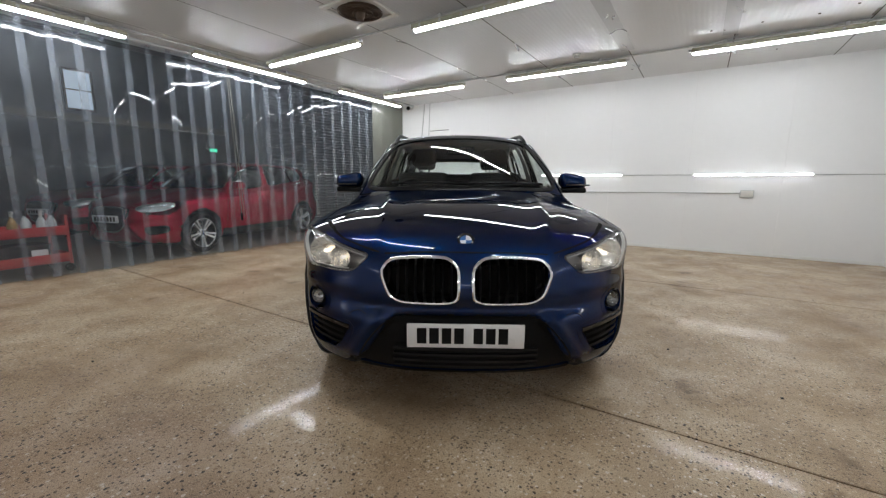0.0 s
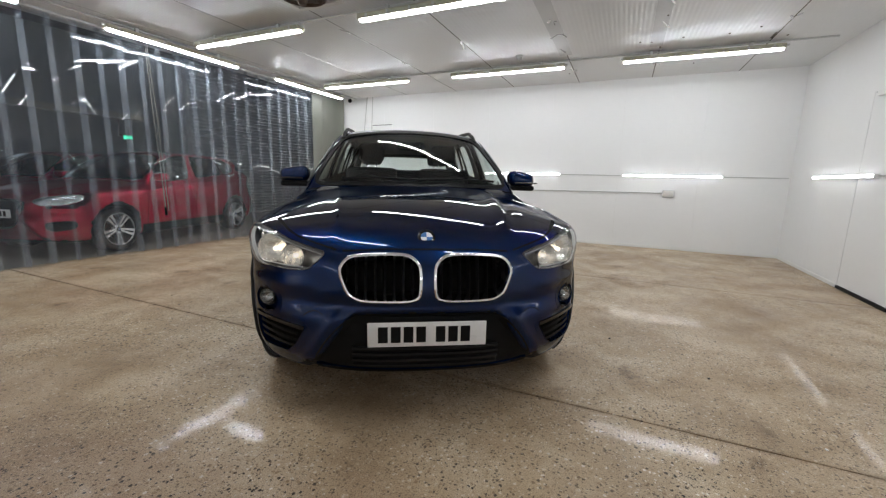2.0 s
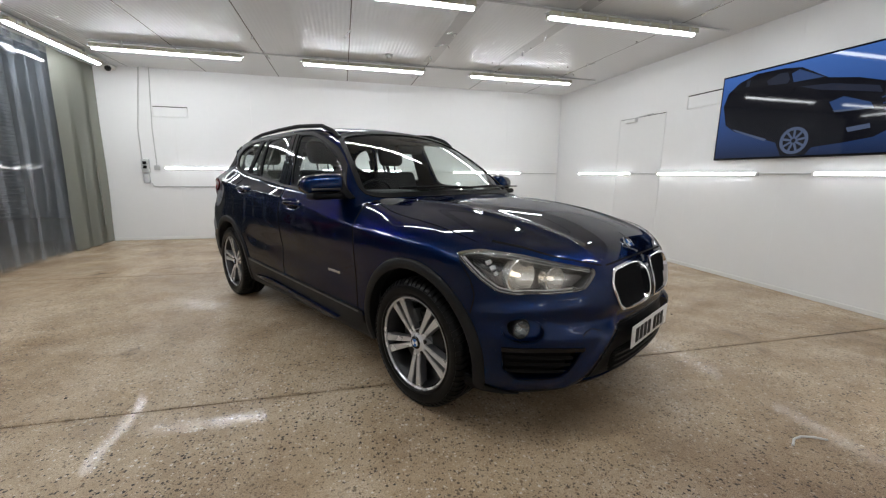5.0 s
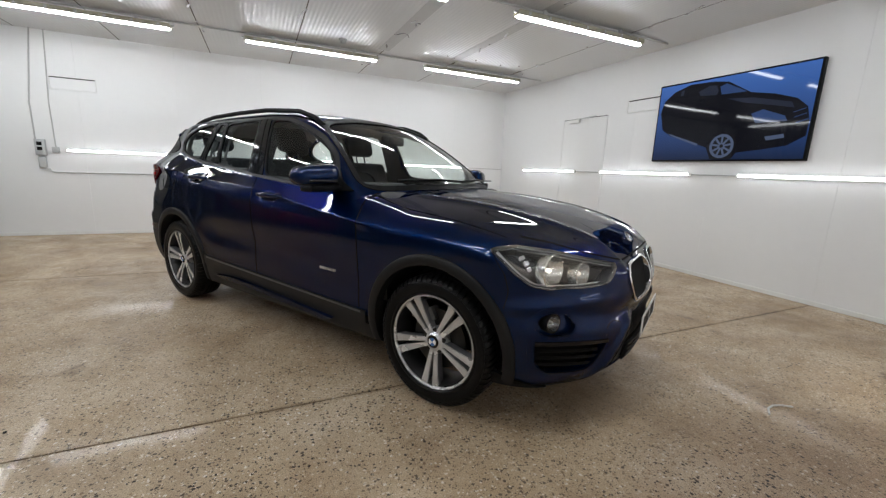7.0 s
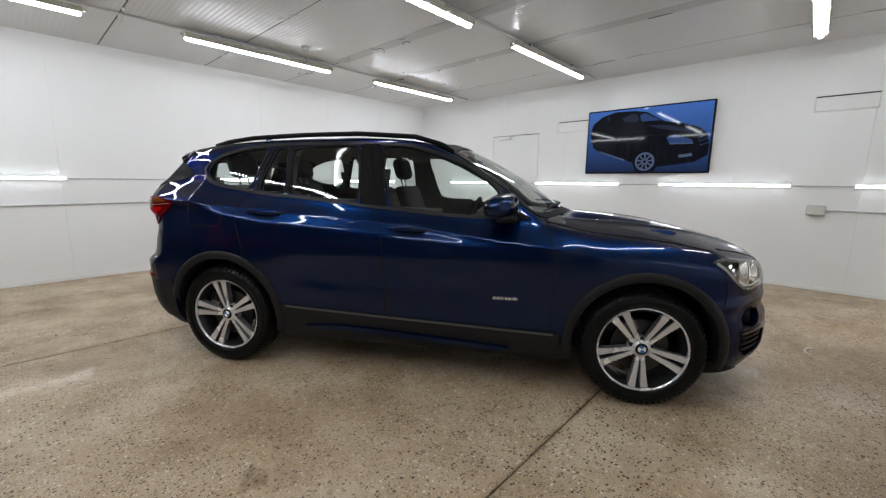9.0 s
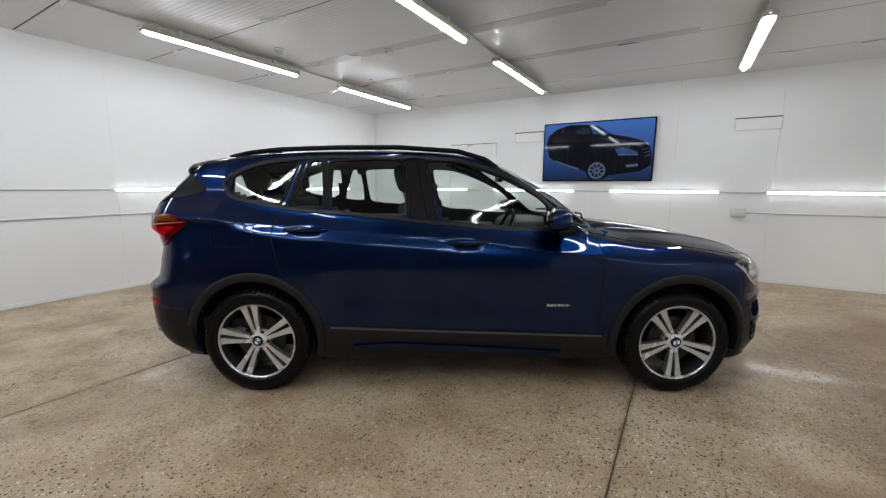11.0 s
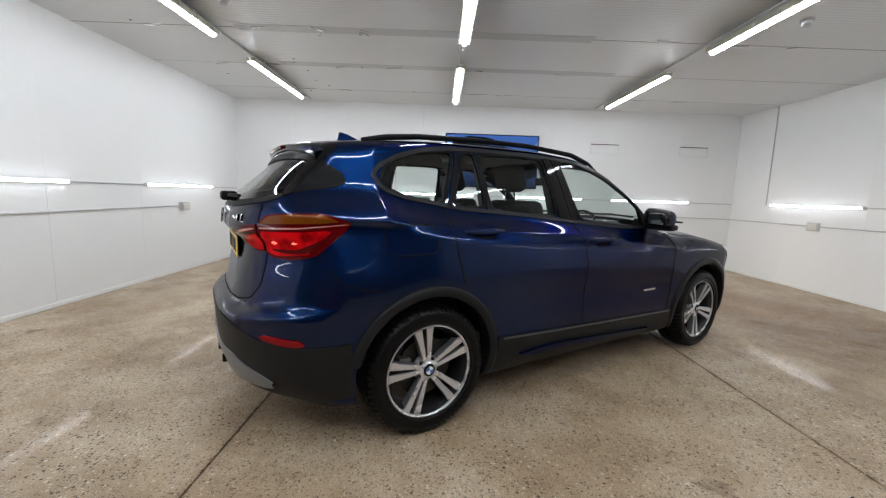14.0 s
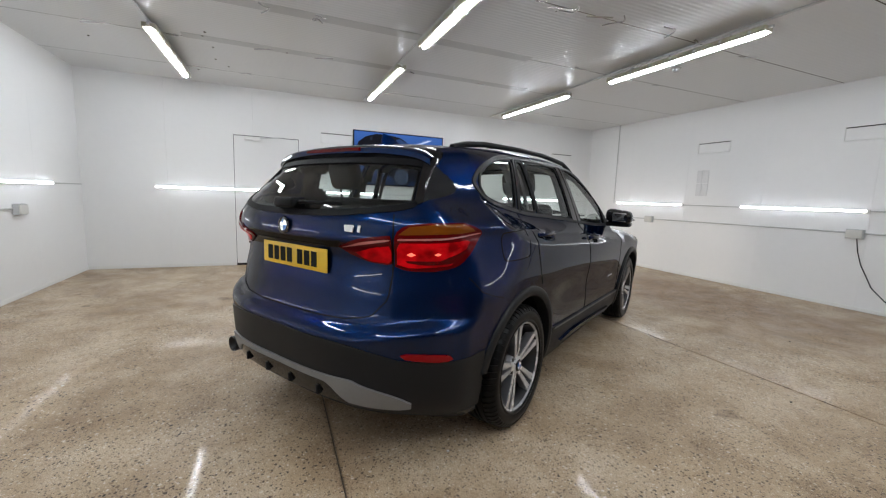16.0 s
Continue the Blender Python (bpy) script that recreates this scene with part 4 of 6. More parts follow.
def shell(x, y, z):
    """Below zero inside the closed car body, without its wheel arches."""
    a = np.abs(y)
    swell = 0.016 * np.exp(-(((z - 0.69) / 0.10) ** 4)) * np.exp(-((a / 0.43) ** 8)) - 0.014 * np.exp(-(((z - 0.555) / 0.035) ** 2)) * np.exp(-((a / 0.62) ** 8)) + 0.012 * np.exp(-(((z - 0.635 + 0.1 * (a - 0.6)) / 0.03) ** 2)) * ease(0.45, 0.6, a)
    slope = (a - 0.36 - 0.705 * (0.505 - z)) / 1.22
    swell = swell - 0.034 * ease(0.0, -0.035, slope) * ease(0.545, 0.510, z) + 0.013 * np.exp(-(((slope - 0.038) / 0.024) ** 2)) * ease(0.60, 0.50, z) * ease(0.22, 0.27, z)
    front = x - (0.85 + swell + nose_z(z) - 0.27 * (a / 0.75) ** 3.0 * (1 - 0.25 * ease(0.6, 1.0, z)))
    rear = -3.6 + tail_z(z - 0.04 * ease(0.45, 0.80, a) * ease(1.0, 0.8, z)) + 0.35 * (a / 0.88) ** 3.3 - x
    off = z - crease_line(x)
    crease = 0.015 * np.where(off > 0, np.exp(-np.abs(off / 0.06) ** 1.3), np.exp(-np.abs(off / 0.022) ** 1.3)) * ease(-0.32, -0.5, x)
    for hx, hz in HANDLES:
        crease = crease - 0.012 * np.exp(-np.abs((x - hx) / 0.075) ** 4 - np.abs((z - hz + 0.004) / 0.030) ** 3)
    scallop = -0.014 * np.exp(-((z - 0.62 - 0.03 * (-x - 1.2)) / 0.10) ** 2) * ease(-0.35, -0.75, x) * ease(-2.35, -2.0, x)
    rel = z - belt(x)
    up = np.maximum(rel, 0)
    inward = shoulder(x) * ease(-0.17, 0.02, rel) + 0.21 * up + 0.28 * up * up + 0.05 * ease(-2.7, -3.1, x) * ease(0.75, 1.1, z)
    side = a - (width_x(x) + width_z(z) + crease + scallop - inward)
    shift = 0.155 * (a / 0.7) ** 2 * ease(0.1, -0.45, x) * ease(-1.9, -1.0, x)
    crown = 0.07 * (a / 0.75) ** 2.6 * ease(-0.6, -0.2, x) + (0.028 + 0.012 * ease(-1.0, -1.5, x)) * (a / 0.6) ** 2 * ease(-0.2, -0.6, x)
    bulge = 0.011 * np.exp(-np.abs((a - 0.44 + 0.10 * (x - 0.3)) / 0.04) ** 1.6) * ease(-0.5, -0.2, x) * ease(0.85, 0.5, x)
    top = (z - (top_line(x + shift) - crown + bulge)) * 0.9
    sill = 0.20 + 0.10 * ease(-3.0, -3.6, x) + 0.02 * ease(0.4, 0.8, x) - z
    f = smax(side, top, 0.07 - 0.03 * ease(-0.3, -0.7, x) * ease(-1.8, -1.2, x))
    f = smax(f, front, 0.09)
    f = smax(f, rear, 0.07)
    return smax(f, sill, 0.05)


def shell_normal(p, e=0.004):
    x, y, z = p.T
    g = np.stack([shell(x + e, y, z) - shell(x - e, y, z), shell(x, y + e, z) - shell(x, y - e, z), shell(x, y, z + e) - shell(x, y, z - e)], -1)
    return g / np.linalg.norm(g, axis=1, keepdims=True)


def meet(o, d, far=2.2, step=0.055):
    """Where rays from far outside, back along d to o, first meet the shell."""
    o, d = np.atleast_2d(o).astype(float), np.atleast_2d(d).astype(float)
    d = d / np.linalg.norm(d, axis=1, keepdims=True)
    o, d = np.broadcast_arrays(o, d)
    t = np.full(len(o), far)
    live = np.ones(len(o), bool)
    for _ in range(int(far / step)):
        q = o + d * t[:, None]
        live &= shell(*q.T) > 0
        t = np.where(live, t - step, t)
    lo, hi = t.copy(), t + step
    for _ in range(13):
        mid = (lo + hi) / 2
        inside = shell(*(o + d * mid[:, None]).T) <= 0
        lo, hi = np.where(inside, mid, lo), np.where(inside, hi, mid)
    return o + d * ((lo + hi) / 2)[:, None]


# ---- cars ----
def nets(fun, lo, hi, step):
    """Quads over the surface fun = 0 inside a box of cells."""
    ax = [np.arange(a, b + step, step) for a, b in zip(lo, hi)]
    g = np.meshgrid(*ax, indexing="ij")
    v = fun(*g)
    s = v < 0
    n = [len(a) - 1 for a in ax]
    cell = lambda i, j, k: v[i : n[0] + i, j : n[1] + j, k : n[2] + k]
    corners = [(i, j, k) for i in (0, 1) for j in (0, 1) for k in (0, 1)]
    inside = sum((cell(*c) < 0).astype(int) for c in corners)
    mixed = (inside > 0) & (inside < 8)
    acc, cnt = np.zeros((*n, 3)), np.zeros(n)
    for a in corners:
        for d in range(3):
            if a[d]:
                continue
            b = tuple(1 if e == d else a[e] for e in range(3))
            va, vb = cell(*a), cell(*b)
            cross = (va < 0) != (vb < 0)
            t = np.where(cross, va / np.where(cross, va - vb, 1), 0)
            for e in range(3):
                acc[..., e] += np.where(cross, a[e] + (t if e == d else 0), 0)
            cnt += cross
    ids = -np.ones(n, int)
    ids[mixed] = np.arange(mixed.sum())
    p = np.argwhere(mixed) + acc[mixed] / cnt[mixed][:, None]
    p = p * step + np.array([a[0] for a in ax])
    for _ in range(3):
        e = 0.003
        x, y, z = p.T
        f0 = fun(x, y, z)
        grad = np.stack([fun(x + e, y, z) - fun(x - e, y, z), fun(x, y + e, z) - fun(x, y - e, z), fun(x, y, z + e) - fun(x, y, z - e)], -1) / (2 * e)
        move = -grad * (f0 / np.maximum((grad**2).sum(1), 0.05))[:, None]
        p = p + np.clip(move, -0.4 * step, 0.4 * step)
    quads = []
    for d in range(3):
        u, w = [e for e in range(3) if e != d]
        a = np.take(s, range(n[d]), d)
        b = np.take(s, range(1, n[d] + 1), d)
        at_ = np.argwhere(a != b)
        at_ = at_[(at_[:, u] > 0) & (at_[:, u] < n[u]) & (at_[:, w] > 0) & (at_[:, w] < n[w])]
        o = [at_.copy() for _ in range(4)]
        o[1][:, u] -= 1
        o[2][:, u] -= 1
        o[2][:, w] -= 1
        o[3][:, w] -= 1
        q = np.stack([ids[tuple(c.T)] for c in o], -1)
        flip = a[tuple(at_.T)] != (d == 1)
        quads.append(np.where(flip[:, None], q[:, ::-1], q))
    q = np.concatenate(quads)
    c, e = p[q].mean(1), 0.003
    x, y, z = c.T
    grad = np.stack([fun(x + e, y, z) - fun(x - e, y, z), fun(x, y + e, z) - fun(x, y - e, z), fun(x, y, z + e) - fun(x, y, z - e)], -1)
    face = np.cross(p[q[:, 2]] - p[q[:, 0]], p[q[:, 3]] - p[q[:, 1]])
    wrong = (face * grad).sum(1) < 0
    q[wrong] = q[wrong][:, ::-1]
    return p, q


def in_outline(poly, x, y):
    inside = np.zeros(np.shape(x), bool)
    for (x0, y0), (x1, y1) in zip(poly, np.roll(poly, -1, 0)):
        hit = ((y0 > y) != (y1 > y)) & (x < (x1 - x0) * (y - y0) / (y1 - y0 + 1e-12) + x0)
        inside ^= hit
    return inside


def rounded(points, times=3, cut=0.2):
    """A closed outline with its corners cut round."""
    p = np.array(points, float)
    for _ in range(times):
        q = np.roll(p, -1, 0)
        p = np.stack([(1 - cut) * p + cut * q, cut * p + (1 - cut) * q], 1).reshape(-1, 2)
        cut = 0.25
    return p


def grown(p, by):
    """An outline moved outwards."""
    area = 0.5 * np.sum(p[:, 0] * np.roll(p[:, 1], -1) - np.roll(p[:, 0], -1) * p[:, 1])
    d = np.roll(p, -1, 0) - np.roll(p, 1, 0)
    d = d / (np.linalg.norm(d, axis=1, keepdims=True) + 1e-9)
    return p + by * np.sign(area) * np.stack([d[:, 1], -d[:, 0]], -1)


def evenly(p, step=0.025):
    """The outline walked in even steps."""
    q = np.vstack([p, p[:1]])
    s = np.r_[0, np.cumsum(np.linalg.norm(np.diff(q, axis=0), axis=1))]
    t = np.linspace(0, s[-1], max(16, int(s[-1] / step)), endpoint=False)
    return np.stack([np.interp(t, s, q[:, 0]), np.interp(t, s, q[:, 1])], -1)


# Each projector takes plane coordinates to rays on the shell.
def on_right(q):
    return np.stack([q[:, 0], 0 * q[:, 0], q[:, 1]], -1), np.tile((0.0, -1.0, 0.0), (len(q), 1))


def on_front(q):
    return np.stack([0 * q[:, 0] - 0.3, q[:, 0], q[:, 1]], -1), np.tile((1.0, 0.0, 0.0), (len(q), 1))


def on_screen(q):
    return np.stack([0 * q[:, 0] - 1.6, q[:, 0], q[:, 1]], -1), np.tile((1.0, 0.0, 0.0), (len(q), 1))


def on_rear(q):
    return np.stack([0 * q[:, 0] - 2.6, q[:, 0], q[:, 1]], -1), np.tile((-1.0, 0.0, 0.0), (len(q), 1))


def on_top(q):
    return np.stack([q[:, 0], q[:, 1], 0 * q[:, 0] + 0.5], -1), np.tile((0.0, 0.0, 1.0), (len(q), 1))


def round_front(q):
    """u: metres of arc at 0.9 m about the nose's middle, to the car's right."""
    a = q[:, 0] / 0.9
    return np.stack([0 * a - 0.2, 0 * a, q[:, 1]], -1), np.stack([np.cos(a), -np.sin(a), 0 * a], -1)


def round_rear(q):
    a = q[:, 0] / 0.9
    return np.stack([0 * a - 2.6, 0 * a, q[:, 1]], -1), np.stack([-np.cos(a), -np.sin(a), 0 * a], -1)


def arc(*points):
    return [(radians(a) * 0.9, z) for a, z in points]


def lay(q, proj, off):
    """Points on the shell, raised by off along its normal."""
    p = meet(*proj(np.asarray(q, float)))
    return p + shell_normal(p) * np.reshape(off, (-1, 1) if np.ndim(off) else ())


def grid_mesh(rings, closed, cap=None):
    """A skin over rows of points of the same length."""
    bm = bmesh.new()
    rows = [[bm.verts.new(p) for p in r] for r in rings]
    m = len(rows[0])
    for a, b in zip(rows, rows[1:]):
        for i in range(m if closed else m - 1):
            bm.faces.new((a[i], a[(i + 1) % m], b[(i + 1) % m], b[i]))
    if cap is not None:
        c = bm.verts.new(cap)
        for i in range(m):
            bm.faces.new((rows[-1][i], rows[-1][(i + 1) % m], c))
    bmesh.ops.recalc_face_normals(bm, faces=bm.faces)
    return bm


def outward(bm, away):
    """Turns the faces so that most look away from a point."""
    total = sum(f.normal.dot(f.calc_center_median() - Vector(away)) * f.calc_area() for f in bm.faces)
    if total < 0:
        bmesh.ops.reverse_faces(bm, faces=bm.faces)
    return bm


MIDDLE = (-1.3, 0, 0.6)


def patch(outline, proj, off=0.004, lip=0.012, steps=(1, 0.9, 0.75, 0.55, 0.35, 0.15)):
    """A panel that lies on the shell, with a rim that turns in."""
    o = evenly(np.asarray(outline))
    c = o.mean(0)
    q = [o] if lip else []
    q += [c + (o - c) * k for k in steps]
    offs = np.repeat([off - lip] * bool(lip) + [off] * len(steps), len(o))
    p = lay(np.vstack(q + [c[None]]), proj, np.r_[offs, off])
    return outward(grid_mesh(p[:-1].reshape(len(q), len(o), 3), True, p[-1]), MIDDLE)


def ring(outline, proj, inner, outer, off=0.006, lip=0.012, mid=None):
    """A raised band along an outline."""
    o = evenly(np.asarray(outline), 0.018)
    rows = [lay(grown(o, inner), proj, off - lip), lay(grown(o, inner), proj, off)]
    rows += [lay(grown(o, (inner + outer) / 2), proj, off if mid is None else mid)]
    rows += [lay(grown(o, outer), proj, off), lay(grown(o, outer), proj, off - lip)]
    return outward(grid_mesh(rows, True), MIDDLE)


def line(points, proj, width=0.008, off=0.002):
    """A thin shut line on the shell."""
    q = np.asarray(points, float)
    s = np.r_[0, np.cumsum(np.linalg.norm(np.diff(q, axis=0), axis=1))]
    t = np.linspace(0, s[-1], max(8, int(s[-1] / 0.02)))
    q = np.stack([np.interp(t, s, q[:, 0]), np.interp(t, s, q[:, 1])], -1)
    d = np.gradient(q, axis=0)
    d /= np.linalg.norm(d, axis=1, keepdims=True) + 1e-9
    nrm = np.stack([d[:, 1], -d[:, 0]], -1) * width / 2
    return outward(grid_mesh([lay(q + nrm, proj, -0.004), lay(q + nrm * 0.8, proj, off), lay(q - nrm * 0.8, proj, off), lay(q - nrm, proj, -0.004)], False), MIDDLE)


def band(u0, u1, low, high, proj, off=0.006, lip=0.014, n=60, rows=7):
    """A wide strip between two height lines."""
    u = np.linspace(u0, u1, n)
    lo_, hi_ = low(u), high(u)
    rings = [lay(np.stack([u, lo_], -1), proj, off - lip)]
    rings += [lay(np.stack([u, lo_ + (hi_ - lo_) * k / (rows - 1)], -1), proj, off) for k in range(rows)]
    rings += [lay(np.stack([u, hi_], -1), proj, off - lip)]
    return outward(grid_mesh(rings, False), MIDDLE)


def mirrored(bm):
    """The same piece on the car's left."""
    b = bm.copy()
    for v in b.verts:
        v.co.y = -v.co.y
    bmesh.ops.reverse_faces(b, faces=b.faces)
    return b


def both(name, bm, material, parent, label="", smooth=50):
    other = mirrored(bm)
    return part(name, bm, material, parent, label, smooth), part(name, other, material, parent, label, smooth)


rail_line = curve((-0.55, 1.03), (-0.88, 1.185), (-1.03, 1.285), (-1.22, 1.412), (-1.40, 1.468), (-1.64, 1.495), (-1.85, 1.498), (-2.2, 1.488), (-2.4, 1.474), (-2.64, 1.438), (-2.82, 1.375))
W_FRONT = [(-0.83, 1.048), (-1.12, 1.066), (-1.508, 1.098), (-1.605, 1.484), (-1.41, 1.472), (-1.245, 1.422), (-1.075, 1.353), (-0.895, 1.258), (-0.835, 1.20)]
W_REAR = [(-1.712, 1.118), (-1.95, 1.138), (-2.215, 1.158), (-2.245, 1.474), (-2.0, 1.484), (-1.752, 1.486)]
W_FIXED = [(-2.252, 1.168), (-2.468, 1.180), (-2.358, 1.476), (-2.280, 1.476)]
W_QUARTER = [(-2.53, 1.190), (-2.633, 1.204), (-2.76, 1.228), (-2.838, 1.254), (-2.872, 1.305), (-2.848, 1.365), (-2.773, 1.411), (-2.661, 1.448), (-2.52, 1.470), (-2.425, 1.472)]
SURROUND = [(-0.67, 1.036), (-1.12, 1.044), (-1.60, 1.086), (-1.79, 1.105), (-2.11, 1.131), (-2.40, 1.150), (-2.53, 1.169), (-2.754, 1.204), (-2.87, 1.238), (-2.93, 1.325), (-2.885, 1.379), (-2.776, 1.436), (-2.62, 1.480), (-2.42, 1.503), (-2.2, 1.510), (-1.74, 1.508), (-1.41, 1.494), (-1.225, 1.444), (-1.03, 1.368), (-0.845, 1.245), (-0.745, 1.11)]
W_SCREEN = [(-0.745, 1.062), (-0.35, 1.080), (0, 1.084), (0.35, 1.080), (0.745, 1.062), (0.57, 1.450), (0.3, 1.492), (0, 1.502), (-0.3, 1.492), (-0.57, 1.450)]
W_BACK = [(-0.655, 1.205), (-0.33, 1.168), (0, 1.158), (0.33, 1.168), (0.655, 1.205), (0.585, 1.385), (0.3, 1.40), (0, 1.405), (-0.3, 1.40), (-0.585, 1.385)]
KIDNEY = [(-0.380, 0.722), (-0.340, 0.772), (-0.21, 0.782), (-0.085, 0.780), (-0.034, 0.742), (-0.036, 0.606), (-0.09, 0.592), (-0.29, 0.594), (-0.340, 0.622)]
HEADLAMP = arc((61, 0.858), (55, 0.877), (45, 0.858), (35, 0.822), (25, 0.788), (29.5, 0.706), (37.8, 0.697), (43, 0.701), (46, 0.692), (50.5, 0.706), (54.5, 0.755), (57.5, 0.806))
FOG_WELL = arc((38.6, 0.530), (40, 0.572), (43.6, 0.600), (47.6, 0.585), (49.8, 0.540), (48.4, 0.496), (44.2, 0.474), (40.2, 0.488))
SIDE_INTAKE = arc((29.2, 0.452), (37, 0.460), (46, 0.460), (49.2, 0.452), (48.8, 0.36), (45.5, 0.312), (35.5, 0.318), (33, 0.350))
FLANK = ((40.8, 1.203), (43.2, 1.207), (43.9, 1.26), (45.4, 1.325), (48.4, 1.40), (52.0, 1.445), (49, 1.464), (44.3, 1.435), (43.8, 1.385), (42.4, 1.313))
WELL_R = 0.390


def body_faces(step, nose=True):
    """The body's surface, cut into panels; wheel arches taken out."""
    def cut(x, y, z):
        f = shell(x, y, z)
        for ax in (0.0, -WHEELBASE):
            r = np.sqrt((x - ax) ** 2 + (z - AXLE_Z - 0.012) ** 2)
            f = np.maximum(f, -np.maximum(r - WELL_R, 0.58 - np.abs(y)))
        return f

    p, q = nets(cut, (-3.75, -1.05, 0.1), (1.0, 1.05, 1.7), step)
    c = p[q].mean(1)
    nrm = shell_normal(c)
    x, y, z = c.T
    a = np.abs(y)
    r = np.minimum(np.hypot(x, z - AXLE_Z - 0.012), np.hypot(x + WHEELBASE, z - AXLE_Z - 0.012))
    name = np.full(len(q), "rear_wing", object)
    name[(x > -1.05)] = "front_wing"
    name[(x <= -0.52) & (x > -1.545)] = "front_door"
    name[(x <= -1.545) & (x > -2.49)] = "rear_door"
    name[(z < 0.36) & (x < -0.4) & (x > -2.3)] = "sill"
    name[(x > 0.30) & (z < 0.80)] = "front_bumper"
    name[(x < -3.02) & (z < 0.66)] = "rear_bumper"
    name[(x < -3.36) & (z >= 0.66)] = "tailgate"
    name[(nrm[:, 2] > 0.35) & (x > -0.75) & (a < 0.80 - 0.05 * np.clip(x, 0, 1)) & (z > 0.78)] = "bonnet"
    name[(nrm[:, 2] > 0.6) & (z > 1.40) & (a < 0.62)] = "roof"
    name[(x < -2.95) & (z > 1.195) & (np.degrees(np.arctan2(a, -2.6 - x)) < 41.5 + 36 * (z - 1.2)) & (nrm[:, 0] < -0.20)] = "window_band"
    name[(nrm[:, 2] < -0.6) | (z < 0.235)] = "underbody"
    name[np.abs(shell(x, y, z)) > 0.012] = "wheel_liner"
    name[(r < WELL_R + 0.006) & (a < 0.84)] = "wheel_liner"
    e = step * 0.62
    hole = np.zeros(len(q), bool)
    for w in (W_FRONT, W_REAR, W_FIXED, W_QUARTER):
        hole |= in_outline(grown(evenly(rounded(w, 3, 0.10)), e), x, z) & (nrm[:, 2] < 0.92) & (a > 0.45)
    hole |= in_outline(grown(evenly(rounded(W_SCREEN, 3, 0.12)), e), y, z) & (x < -0.2) & (x > -1.6)
    hole |= in_outline(grown(evenly(rounded(W_BACK, 3, 0.12)), e), y, z) & (x < -3.0)
    k = grown(evenly(rounded(KIDNEY, 3, 0.16)), 0.002)
    hole |= (in_outline(k, y, z) | in_outline(k, -y, z)) & (x > 0.5)
    h = grown(evenly(rounded(HEADLAMP, 2, 0.10)), 0.010)
    hole |= in_outline(h, np.arctan2(a, x + 0.2) * 0.9, z) & (x > 0.1)
    if nose:
        for o in (FOG_WELL, SIDE_INTAKE):
            hole |= in_outline(grown(evenly(rounded(o, 2, 0.08)), 0.008), np.arctan2(a, x + 0.2) * 0.9, z) & (x > 0.1)
    keep = ~hole
    return p, q[keep], name[keep]


def sub_mesh(name, p, q, normals):
    used, inv = np.unique(q, return_inverse=True)
    me = bpy.data.meshes.new(name)
    me.from_pydata(p[used].tolist(), [], inv.reshape(-1, 4).tolist())
    me.update()
    if normals:
        me.shade_smooth()
        me.normals_split_custom_set_from_vertices(shell_normal(p[used]).tolist())
    return me


LABELS = {"window_band": "gloss black band round the rear window", "underbody": "black underbody", "wheel_liner": "black wheel arch liner", "sill": "black plastic sill"}


def body_panels(car, step, paint, nose=True):
    p, q, names = body_faces(step, nose)
    for nm in sorted(set(names)):
        sel = q[names == nm]
        halves = [sel]
        if nm in ("front_wing", "rear_wing", "front_door", "rear_door", "sill", "wheel_liner"):
            cy = p[sel].mean(1)[:, 1]
            halves = [sel[cy < 0], sel[cy >= 0]]
            if nm == "wheel_liner":
                halves = [h[(p[h].mean(1)[:, 0] > -1.3) == fore] for h in halves for fore in (True, False)]
        for h in halves:
            if len(h):
                plain = nm in ("underbody", "wheel_liner")
                part(nm, sub_mesh(nm, p, h, not plain), BLACK if plain or nm == "sill" else GLOSS_BLACK if nm == "window_band" else paint, car, LABELS.get(nm, ""))


BLUE_ROUND, WHITE_ROUND = surface("badge_blue", (0.05, 0.16, 0.42), 0.2, coat=1), surface("badge_white", (0.75, 0.77, 0.80), 0.2, coat=1)


def hub_badge(rim, side):
    """Four flat quarters in two colours on the hub cap."""
    for k in range(4):
        bm = bmesh.new()
        c = bm.verts.new((0, 0, 0.0925))
        e = [bm.verts.new((0.022 * math.cos((k + i / 6) * math.pi / 2), 0.022 * math.sin((k + i / 6) * math.pi / 2), 0.0925)) for i in range(7)]
        for u, v in zip(e, e[1:]):
            bm.faces.new((c, u, v))
        bmesh.ops.transform(bm, matrix=side, verts=bm.verts)
        part("badge_quarter", bm, BLUE_ROUND if k % 2 else WHITE_ROUND, rim)


